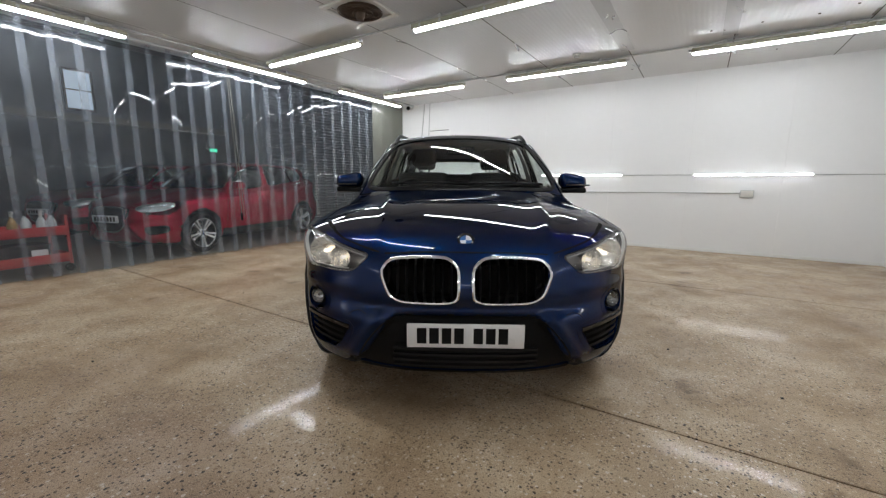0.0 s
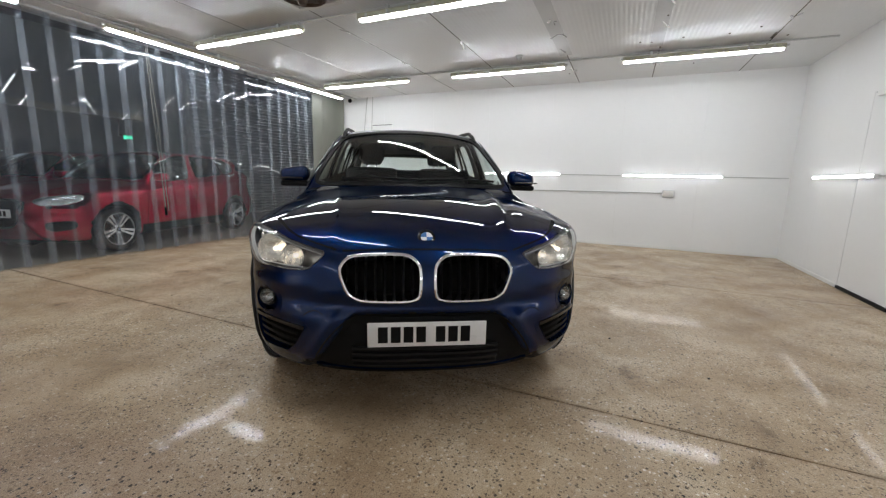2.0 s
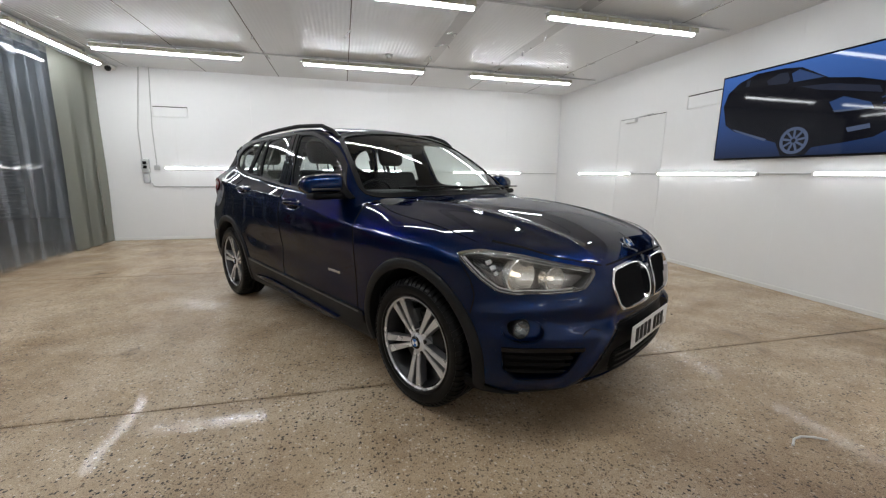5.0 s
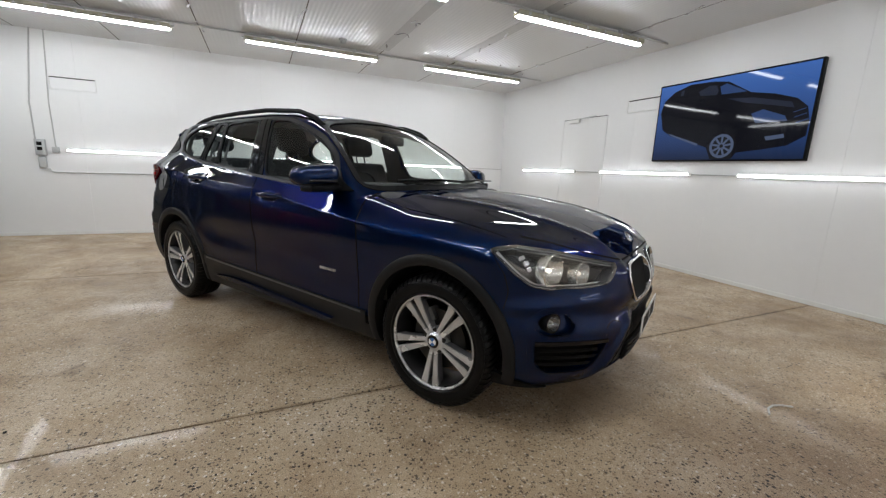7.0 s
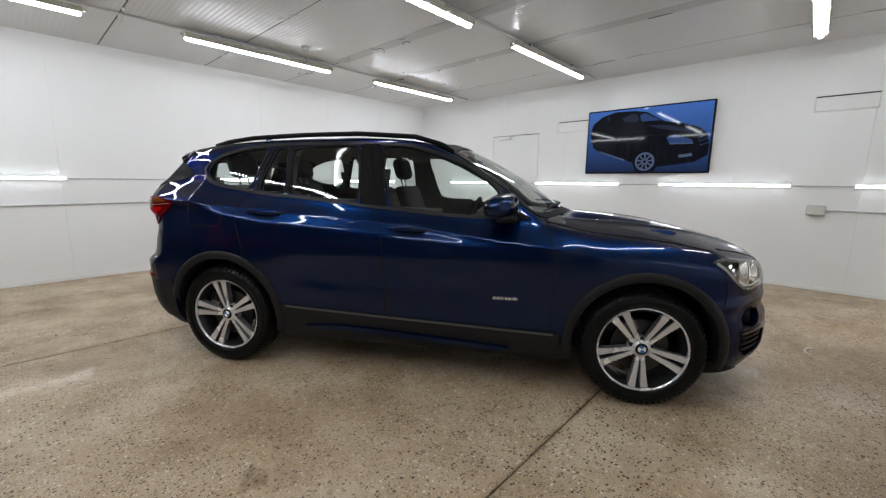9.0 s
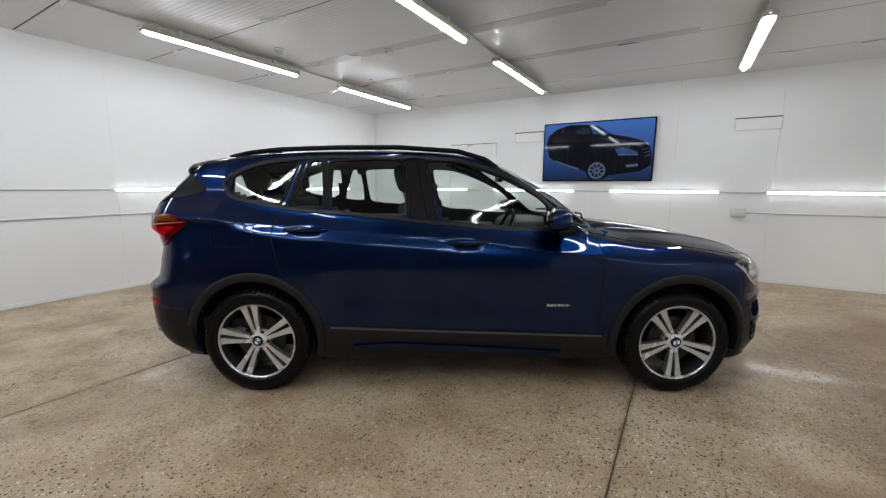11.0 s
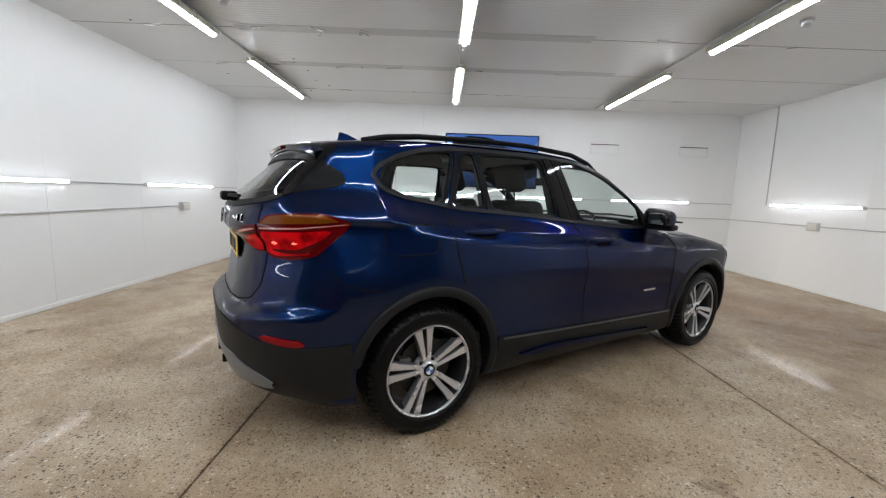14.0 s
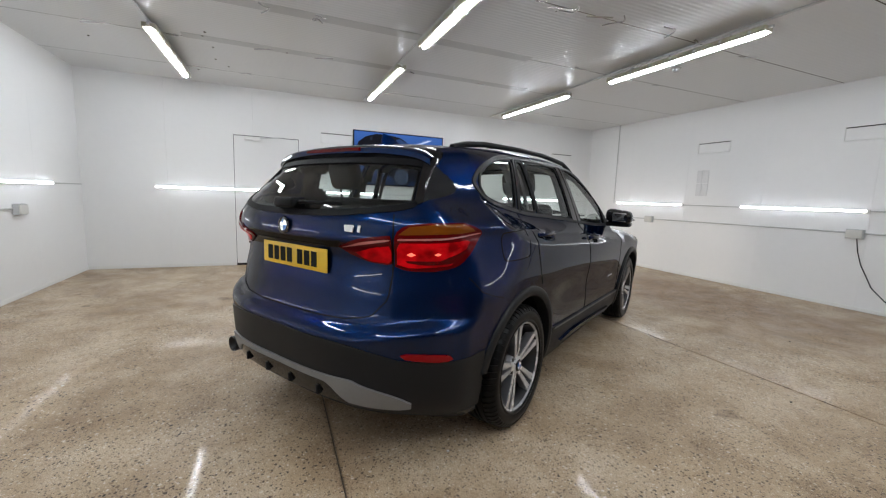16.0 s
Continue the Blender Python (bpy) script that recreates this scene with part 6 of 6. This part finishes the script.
    diff = part("diffuser", band(-0.40, 0.40, lambda u: 0 * u + 0.335, lambda u: 0 * u + 0.425, round_rear, 0.010, 0.02, 40, 4), GLOSS_BLACK, car, "dark rear diffuser")
    for u in (-0.27, -0.09, 0.09, 0.27):
        c = lay([(u, 0.375)], round_rear, 0.012)[0]
        part("fin", box((-0.01, -0.010, -0.026), (0.024, 0.010, 0.018), 0.005, 2, Matrix.Translation(c)), BLACK, diff)
    both("reflector", patch(rounded([(a, z) for a, z in arc((38.5, 0.594), (38.8, 0.572), (45, 0.558), (50.5, 0.556), (50.5, 0.584), (44, 0.590))], 2), round_rear, 0.010, 0.012), surface("red_reflector", (0.22, 0.003, 0.005), 0.15, coat=0.3, spec=0.1), car, "red rear reflector")
    c = Vector((-3.44, 0.575, 0.345))
    ex_ = part("exhaust_pipe", lathe([(0.036, 0.0), (0.040, -0.02), (0.046, -0.075), (0.044, -0.078), (0.040, -0.074), (0.034, -0.01)], 32, Matrix.Translation(c + Vector((0, 0, 0))) @ pose(0, 0, 0, 0, 90, 0)), STEEL, car, "dull metal exhaust pipe")
    part("exhaust_bore", lathe([(0.0, -0.02), (0.036, -0.02)], 24, Matrix.Translation(c) @ pose(0, 0, 0, 0, 90, 0)), DARK_GAP, ex_)
    # nose
    k = rounded(KIDNEY, 3, 0.16)
    both("kidney_frame", ring(k, on_front, -0.002, 0.010, 0.007, 0.05, 0.010), CHROME, car, "chrome grille surround")
    grilles = both("grille", patch(k, on_front, -0.07, -0.07), DARK_GAP, car, "black radiator grille")
    for g, s in zip(grilles, (1, -1)):
        for i in range(8):
            y = -0.065 - i * 0.041
            ku = k[:, 0]
            near_ = k[np.abs(ku - y) < 0.03]
            z0, z1 = near_[:, 1].min() + 0.004, near_[:, 1].max() - 0.004
            x0, x1 = lay([(y, z0 + 0.01)], on_front, 0)[0][0], lay([(y, z1 - 0.01)], on_front, 0)[0][0]
            bm = bmesh.new()
            vs = [[bm.verts.new((x + dx, s * (y + dy), z)) for dx, dy in ((-0.004, 0.0), (-0.05, 0.006), (-0.05, -0.006))] for x, z in ((x0, z0), (x1, z1))]
            for j in range(3):
                bm.faces.new((vs[0][j], vs[0][(j + 1) % 3], vs[1][(j + 1) % 3], vs[1][j]))
            bmesh.ops.recalc_face_normals(bm, faces=bm.faces)
            part("grille_slat", bm, ALLOY_DARK, g)
    intake = rounded([(-0.515, 0.285), (-0.455, 0.40), (-0.36, 0.505), (-0.30, 0.525), (0, 0.532), (0.30, 0.525), (0.36, 0.505), (0.455, 0.40), (0.515, 0.285), (0.40, 0.262), (0, 0.255), (-0.40, 0.262)], 2)
    low = part("lower_intake", patch(intake, on_front, 0.004, 0.014), BLACK, car, "black lower air intake")
    mesh_out = rounded([(-0.335, 0.275), (-0.345, 0.375), (-0.30, 0.40), (0.30, 0.40), (0.345, 0.375), (0.335, 0.275)], 2)
    part("intake_mesh", patch(mesh_out, on_front, 0.007, 0.006), DARK_GAP, low, "dark intake mesh")
    for z in (0.296, 0.322, 0.348, 0.374):
        part("intake_slat", line([(-0.325, z), (-0.15, z), (0.15, z), (0.325, z)], on_front, 0.012, 0.022), CLADDING, low)
    part("front_lip", band(-0.50, 0.50, lambda u: 0.236 + 0.02 * (u / 0.6) ** 2, lambda u: 0.256 + 0.022 * (u / 0.6) ** 2, on_front, 0.012, 0.03, 60, 3), BLUE_PAINT, car, "blue front lip")
    both("bumper_corner_trim", band(radians(44) * 0.9, radians(63) * 0.9, lambda u: 0 * u + 0.222, lambda u: 0.228 + 0.075 * ease(0.66, 0.99, u), round_front, 0.008, 0.02, 40, 4), BLACK, car, "black bumper corner trim")
    o = rounded(SIDE_INTAKE, 2, 0.08)
    pods = both("side_intake", patch(o, round_front, -0.05, -0.055), DARK_GAP, car, "black side air intake")
    rims = both("intake_frame", ring(o, round_front, -0.004, 0.024, 0.0015, 0.03), BLUE_PAINT, car)
    for pod, rm in zip(pods, rims):
        rm.parent = pod
    for z in (0.346, 0.378, 0.410):
        for pod, sl in zip(pods, both("intake_slat", line(arc((32, z), (40, z + 0.005), (48.0, z + 0.008)), round_front, 0.016, -0.006), BLACK, car)):
            sl.parent = pod
    for pod, sl in zip(pods, both("intake_bar", line(arc((29.6, 0.448), (38, 0.456), (49.0, 0.455)), round_front, 0.020, 0.010), GLOSS_BLACK, car)):
        sl.parent = pod
    o = rounded(FOG_WELL, 2)
    fogs = both("fog_lamp_recess", patch(o, round_front, -0.035, -0.04), BLUE_PAINT, car, "blue round fog lamp recess")
    for fg, rm in zip(fogs, both("recess_lip", ring(o, round_front, -0.006, 0.024, 0.0015, 0.016), BLUE_PAINT, car)):
        rm.parent = fg
    for s, fg in zip((-1, 1), fogs):
        c = lay(arc((44.8, 0.545)), round_front, -0.014)[0]
        at_ = Matrix.Translation(c) @ Vector((1.0, -0.42, 0.02)).to_track_quat("Z", "Y").to_matrix().to_4x4()
        if s > 0:
            at_ = Matrix.Diagonal((1, -1, 1, 1)) @ at_
        fl = part("fog_lamp", lathe([(0.041, -0.04), (0.041, 0.008), (0.038, 0.012), (0.035, 0.006), (0.028, -0.008), (0.012, -0.016), (0.0, -0.017)], 32, at_), surface("fog_reflector", (0.34, 0.35, 0.35), 0.12, metal=0.9, vary=0.4, scale=60, bump=0.004, grain=70) if "fog_reflector" not in bpy.data.materials else bpy.data.materials["fog_reflector"], fg, "round fog lamp")
        part("fog_ring", lathe([(0.038, 0.010), (0.044, 0.012), (0.046, 0.004), (0.044, -0.03), (0.040, -0.03)], 32, at_), BLACK, fl)
        part("fog_bulb", lathe([(0, 0.004), (0.007, 0.002), (0.009, -0.016)], 16, at_), PALE_GREY, fl)
        part("fog_lens", lathe([(0.036, 0.008), (0.025, 0.013), (0.0, 0.015)], 32, at_), LENS, fl)
    at_ = Matrix.Translation(lay([(0.0, 0.852)], on_front, -0.001)[0]) @ Vector((0.75, 0, 0.66)).to_track_quat("Z", "Y").to_matrix().to_4x4()
    roundel("bonnet_badge", 0.041, at_, car)
    plate(pose(0.848, 0, 0.448, 90, 0, 90), surface("plate_white", (0.72, 0.72, 0.72), 0.3), car, True)
    lamp_cluster(car)
    # tail
    TAIL_RED = surface("tail_red", (0.085, 0.0008, 0.0016), 0.06, coat=0.35, rough_vary=0.02, spec=0.05)
    TAIL_LIT = glow("tail_light_lit", (0.16, 0.0008, 0.0016), 0.8)
    TAIL_LIT.node_tree.nodes["Principled BSDF"].inputs["Roughness"].default_value = 0.05
    TAIL_LIT.node_tree.nodes["Principled BSDF"].inputs["Specular IOR Level"].default_value = 0.05
    t_, n_, l_, p_ = nodes_of(TAIL_LIT)
    co_, mottle, amount = n_.new("ShaderNodeTexCoord"), n_.new("ShaderNodeTexNoise"), n_.new("ShaderNodeMapRange")
    mottle.inputs["Scale"].default_value = 16.0
    amount.inputs[1].default_value, amount.inputs[2].default_value, amount.inputs[3].default_value, amount.inputs[4].default_value = 0.35, 0.65, 0.25, 2.0
    l_.new(co_.outputs["Object"], mottle.inputs["Vector"])
    l_.new(mottle.outputs["Fac"], amount.inputs[0])
    l_.new(amount.outputs[0], p_.inputs["Emission Strength"])
    TAIL_HOT = glow("tail_bulb", (1.0, 0.16, 0.10), 1.3)
    TAIL_AMBER = surface("tail_amber", (0.16, 0.042, 0.003), 0.08, coat=0.4, spec=0.1)
    TAIL_PALE = surface("tail_pale", (0.52, 0.16, 0.14), 0.15, coat=0.6)
    inner_lamp = both("tail_lamp", patch(rounded(arc((21.3, 1.022), (28, 1.060), (36.0, 1.080), (36.0, 0.945), (30, 0.955), (24, 0.990)), 2, 0.07), round_rear, 0.010, 0.02), TAIL_RED, car, "red tail lamp")
    outer_lamp = both("tail_lamp", patch(rounded(arc((36.6, 1.085), (39, 1.122), (45, 1.132), (53, 1.132), (60.5, 1.100), (57, 1.03), (52, 0.948), (46, 0.925), (40, 0.925), (36.6, 0.940)), 2, 0.07), round_rear, 0.010, 0.02), TAIL_RED, car, "red wrap-around tail lamp")
    for obs, pieces in ((inner_lamp, (("pale_bar", arc((22.6, 1.022), (28, 1.046), (35.8, 1.063), (35.8, 1.055), (28, 1.039)), TAIL_PALE), ("lit_panel", arc((26, 0.996), (31, 1.030), (35.8, 1.040), (35.8, 0.953), (30, 0.963)), TAIL_LIT))),
                        (outer_lamp, (("amber_bar", arc((37.4, 1.080), (40, 1.116), (46, 1.126), (53, 1.125), (57.5, 1.104), (52, 1.094), (44, 1.086)), TAIL_AMBER), ("pale_line", arc((36.8, 1.066), (48, 1.072), (59.5, 1.096), (59.5, 1.091), (48, 1.066), (36.8, 1.059)), TAIL_PALE),
                                      ("lit_panel", arc((37.2, 1.050), (48, 1.054), (55.5, 1.062), (53, 1.01), (50, 0.952), (41, 0.938), (37.2, 0.950)), TAIL_LIT), ("red_line", arc((39, 0.975), (44, 0.962), (50, 0.975), (54, 1.03), (55, 1.03), (51, 0.966), (44, 0.953), (39, 0.966)), TAIL_RED), ("lit_spot", arc((39.5, 1.006), (40.6, 1.018), (41.7, 1.006), (40.6, 0.994)), TAIL_HOT), ("lit_spot", arc((46.0, 1.010), (46.8, 1.018), (47.6, 1.010), (46.8, 1.002)), TAIL_HOT)))):
        for nm, o, mat in pieces:
            for lampo, pc in zip(obs, both(nm, patch(rounded(o, 1, 0.06), round_rear, 0.0145 if nm in ("red_line", "lit_spot") else 0.0125, 0.004), mat, car)):
                pc.parent = lampo
    def wing(steps):
        rows = []
        for back, dz, half in steps:
            ys = np.linspace(-half, half, 31)
            x = -3.252 + 0.07 * (np.abs(ys) / 0.575) ** 2.5 + back
            zt = top_line(x) - 0.04 * (np.abs(ys) / 0.6) ** 2 - 0.035 * (np.abs(ys) / half) ** 10
            rows.append(np.stack([x, ys, zt + dz], -1))
        return outward(grid_mesh(rows, False), (-3.15, 0, 1.42))

    part("roof_spoiler", wing(((0.34, 0.001, 0.56), (0.26, 0.003, 0.565), (0.15, 0.004, 0.57), (0.06, 0.002, 0.575), (0.01, -0.003, 0.590), (0.0, -0.010, 0.592), (0.004, -0.034, 0.592))), BLUE_PAINT, car, "blue roof spoiler")
    part("spoiler_underside", wing(((0.004, -0.0345, 0.590), (0.02, -0.050, 0.588), (0.09, -0.068, 0.575), (0.19, -0.088, 0.56))), GLOSS_BLACK, car, "gloss black spoiler underside")
    both("spoiler_side", patch(rounded(arc(*FLANK), 2), round_rear, 0.008, 0.012), GLOSS_BLACK, car, "gloss black window flank")
    part("brake_light", box((-3.260, -0.21, 1.455), (-3.236, 0.21, 1.474), 0.004), TAIL_RED, car, "red high brake light")
    wp = part("rear_wiper", pipe([lay([(0.0, 1.178)], on_rear, 0.02)[0], lay([(-0.12, 1.182)], on_rear, 0.03)[0], lay([(-0.34, 1.188)], on_rear, 0.018)[0]], 0.009), BLACK, car, "black rear wiper")
    part("wiper_pivot", box((-0.05, -0.08, -0.02), (0.03, 0.08, 0.03), 0.015, 3, Matrix.Translation(lay([(0.0, 1.182)], on_rear, 0.012)[0])), BLACK, wp)
    for y0, y1 in ((0.62, 0.05), (0.05, -0.52)):
        part("front_wiper", pipe([lay([(y0, 1.092)], on_screen, 0.016)[0], lay([((y0 + y1) / 2, 1.098)], on_screen, 0.022)[0], lay([(y1, 1.094)], on_screen, 0.016)[0]], 0.008), BLACK, car, "black wiper")
    at_ = Matrix.Translation(lay([(0.0, 1.085)], on_rear, 0.007)[0]) @ Vector((-1, 0, 0.12)).to_track_quat("Z", "Y").to_matrix().to_4x4()
    roundel("tailgate_badge", 0.041, at_, car)
    plate(pose(-3.484, 0, 0.935, 90, 0, -90) @ pose(0, 0, 0.0), surface("plate_yellow", (0.72, 0.46, 0.02), 0.3), car, True)
    part("plate_handle", box((-3.50, -0.25, 1.008), (-3.46, 0.25, 1.024), 0.006), BLACK, car, "dark tailgate grip")
    for y0, y1 in ((-0.385, -0.445), (-0.455, -0.475)):
        m_ = (y0 + y1) / 2
        c = lay([(m_, 1.098)], on_rear, 0.002)[0]
        part("model_badge", box((-0.003, -abs(y0 - y1) / 2, -0.016), (0.003, abs(y0 - y1) / 2, 0.016), 0.002, 1, Matrix.Translation(c) @ pose(0, 0, 0, 0, 10, 0)), CHROME, car, "chrome badge bar")
    x = -0.842
    for w in (0.017, 0.018, 0.012, 0.004, 0.014, 0.014, 0.005, 0.014, 0.004):
        c = lay([(x + w / 2, 0.582)], on_right, 0.001)[0]
        part("side_badge", box((-w / 2, -0.002, -0.008), (w / 2, 0.002, 0.008), 0.001, 1, Matrix.Translation(c) @ pose(0, 0, 0, 0, 12, 0)), ALLOY, car, "silver badge bar")
        x += w + 0.005
    # handles, mirrors, rails, aerial
    for x, z in HANDLES:
        ends = [Vector(lay([(x + d, z + 0.002)], on_right, 0.0)[0]) for d in (-0.135, 0.135)]
        pts = []
        for k in range(13):
            u = k / 12
            p = ends[0].lerp(ends[1], u)
            p.y -= 0.020 * math.sin(math.pi * u) ** 0.45 - 0.004
            pts.append(p)
        bm = pipe(pts, 0.012, 12)
        for v in bm.verts:
            v.co.z = (v.co.z - z) * (1.5 - 0.55 * abs((v.co.x - x) / 0.13)) + z
        both("door_handle", bm, BLUE_PAINT, car)
        # dark strip laid in the recess for the shade below the handle
        both("handle_shade", line([(x - 0.06, z - 0.026), (x, z - 0.030), (x + 0.06, z - 0.026)], on_right, 0.007, 0.002), DARK_GAP, car)
    mr_ = box((-0.86, -1.03, 1.062), (-0.71, -0.80, 1.190), 0.05, 4)
    for v in mr_.verts:
        k_ = (v.co.x + 0.70) / -0.16
        v.co.y += 0.0
        v.co.x += 0.10 * ((-v.co.y - 0.80) / 0.23) ** 2 * -0.6
        v.co.z += 0.02 * (1 - (-v.co.y - 0.80) / 0.23) * 0.5 - (0.018 if v.co.z > 1.12 else 0) * ((-v.co.y - 0.8) / 0.23)
    for f in mr_.faces:
        c_ = f.calc_center_median()
        f.material_index = 1 if c_.x < -0.80 - 0.06 * ((-c_.y - 0.80) / 0.23) ** 2 or c_.z < 1.078 else 0
    caps = both("mirror", mr_, BLUE_PAINT, car, "blue door mirror with a black back")
    for ob in caps:
        ob.data.materials.append(GLOSS_BLACK)
    for ob, s in zip(caps, (-1, 1)):
        part("mirror_foot", box((-0.83, min(s * 0.80, s * 1.01), 1.035), (-0.72, max(s * 0.80, s * 1.01), 1.078), 0.018, 3), BLACK, ob, "black mirror underside")
        part("mirror_glass", box((-0.893, min(s * 0.875, s * 0.985), 1.082), (-0.886, max(s * 0.875, s * 0.985), 1.158), 0.003, 1), CHROME, ob, "mirror glass")
        part("indicator", box((-0.718, min(s * 0.84, s * 1.025), 1.092), (-0.700, max(s * 0.84, s * 1.025), 1.104), 0.004, 1), ALLOY_DARK, ob, "dark indicator strip")
    rail_pts = [(-1.14, 0.0), (-1.22, 0.018), (-1.40, 0.028), (-1.8, 0.031), (-2.2, 0.031), (-2.6, 0.026), (-2.80, 0.016), (-2.92, 0.0)]
    rp = []
    for x, up in rail_pts:
        p0 = lay([(x, -0.575 + 0.045 * (-x - 1.14) / 1.78)], on_top, 0.0)[0]
        rp.append((p0[0], p0[1], p0[2] + up))
    u = np.linspace(0, 1, 40)
    rp = np.array(rp)
    t_ = np.linspace(0, 1, len(rp))
    fine = np.stack([np.interp(u, t_, rp[:, i]) for i in range(3)], -1)
    both("roof_rail", pipe(fine, 0.016, 10), BLACK, car, "black roof rail")
    p0 = lay([(-2.78, 0.0)], on_top, 0.0)[0]
    rows = []
    for x, h, w in ((0.10, 0.0, 0.028), (0.04, 0.022, 0.026), (-0.04, 0.055, 0.016), (-0.085, 0.062, 0.010), (-0.10, 0.0, 0.02)):
        rows.append([(p0[0] + x, -w, p0[2] - 0.006), (p0[0] + x - 0.01, -w * 0.35, p0[2] + h), (p0[0] + x - 0.01, w * 0.35, p0[2] + h), (p0[0] + x, w, p0[2] - 0.006)])
    part("aerial_fin", outward(grid_mesh(rows, False), (p0[0], 0, p0[2])), BLUE_PAINT, car, "blue shark-fin aerial")
    w = wheel()
    fit_wheels(car, w)
    return car


car = blue_car()


def red_car(at):
    car = thing("red_car", "bright red hatchback parked behind the strip curtain", "car", "red cars", at=at)
    body_panels(car, 0.035, RED_PAINT, False)
    o = rounded(W_SCREEN, 3, 0.12)
    part("windscreen", patch(o, on_screen, 0.012, 0.02), GLOSS_BLACK, car, "dark windscreen")
    for nm, w in (("front_door_window", W_FRONT), ("rear_door_window", W_REAR), ("fixed_window", W_FIXED), ("quarter_window", W_QUARTER)):
        both(nm, patch(grown(rounded(w, 3, 0.10), 0.02), on_right, 0.010, 0.02), GLOSS_BLACK, car, "dark window glass")
    part("rear_window", patch(grown(rounded(W_BACK, 3, 0.12), 0.02), on_rear, 0.010, 0.02), GLOSS_BLACK, car, "dark window glass")
    both("headlamp", patch(rounded(arc((54, 0.85), (44, 0.86), (30, 0.82), (24, 0.78), (28, 0.72), (42, 0.72), (52, 0.78)), 2), round_front, 0.012, 0.02), surface("red_car_lamp", (0.55, 0.55, 0.56), 0.1, metal=0.8) if "red_car_lamp" not in bpy.data.materials else bpy.data.materials["red_car_lamp"], car, "clear headlamp")
    part("grille", patch(rounded([(-0.30, 0.78), (-0.33, 0.70), (-0.24, 0.42), (0.24, 0.42), (0.33, 0.70), (0.30, 0.78)], 2), on_front, 0.012, 0.02), BLACK, car, "black grille")
    part("grille_frame", ring(rounded([(-0.30, 0.78), (-0.33, 0.70), (-0.24, 0.42), (0.24, 0.42), (0.33, 0.70), (0.30, 0.78)], 2), on_front, -0.004, 0.014, 0.018, 0.03), CHROME, car, "chrome grille frame")
    part("number_plate", box((0.862, -0.26, 0.56), (0.870, 0.26, 0.67), 0.004), bpy.data.materials["plate_white"], car, "number plate with dark bars")
    for i in range(7):
        part("plate_bar", box((0.870, -0.215 + i * 0.062, 0.58), (0.8715, -0.175 + i * 0.062, 0.65)), BLACK, car)
    both("side_intake", patch(rounded(arc((30, 0.50), (48, 0.52), (48, 0.40), (33, 0.36)), 2), round_front, 0.010, 0.02), BLACK, car, "black side intake")
    both("door_gap", line([(-1.535, 1.09), (-1.548, 0.92), (-1.555, 0.72), (-1.549, 0.35)], on_right), DARK_GAP, car)
    both("front_door_gap", line([(-0.60, 1.04), (-0.555, 0.95), (-0.525, 0.75), (-0.508, 0.52), (-0.50, 0.36)], on_right), DARK_GAP, car)
    mr_ = box((-0.86, -1.02, 1.055), (-0.70, -0.80, 1.18), 0.05, 3)
    both("mirror", mr_, RED_PAINT, car)
    w = wheel()
    fit_wheels(car, w)
    return car


RED_AT = pose(-7.42, 3.06, 0, 0, 0, -73) @ Matrix.Diagonal((0.962, 0.965, 0.93, 1))
rc = red_car(RED_AT)
copy_thing(rc, pose(-10.0, 2.9, 0, 0, 0, -70))


# ---- bits on the floor ----
PALE_SCRAP, DARK_GRIT = surface("pale_scrap", (0.70, 0.69, 0.66), 0.6), surface("dark_grit", (0.02, 0.018, 0.016), 0.8)
curl = part("plastic_strip", pipe([(-0.50, 1.13, 0.006), (-0.45, 1.16, 0.008), (-0.40, 1.165, 0.010), (-0.34, 1.15, 0.007), (-0.30, 1.12, 0.006)], 0.005), PALE_SCRAP)
tagged(curl, "thin curled strip of pale plastic on the concrete", "scrap")
rnd = random.Random(21)


def crumb(x, y, r, mat, name, label, group):
    bm = bmesh.new()
    bmesh.ops.create_icosphere(bm, subdivisions=1, radius=r)
    for v in bm.verts:
        v.co = Vector((v.co.x * rnd.uniform(0.8, 1.5), v.co.y * rnd.uniform(0.7, 1.2), max(v.co.z * 0.6, -r * 0.45)))
    ob = part(name, bm, mat)
    ob.matrix_world = pose(x, y, r * 0.44, 0, 0, rnd.uniform(0, 360))
    tagged(ob, label, "grit", group)


for x, y in ((-0.75, 3.62), (-0.20, 3.10), (0.35, 2.72), (-0.9, 2.55), (0.5, 3.4), (-3.9, 2.3), (-4.5, 3.3), (-3.2, 0.9), (-4.3, 5.6), (-2.6, 6.9), (0.9, 5.2), (1.2, 3.9)):
    crumb(x, y, rnd.uniform(0.005, 0.009), DARK_GRIT, "dark_pebble", "small dark bit of grit on the concrete", "dark grit on the floor")
for x, y in ((-0.32, 3.3), (0.12, 3.05), (-3.6, 4.6), (0.7, 2.2), (-2.2, 6.6), (-4.6, 1.6)):
    crumb(x, y, rnd.uniform(0.005, 0.008), PALE_SCRAP, "pale_chip", "small pale chip lying on the concrete", "pale chips on the floor")
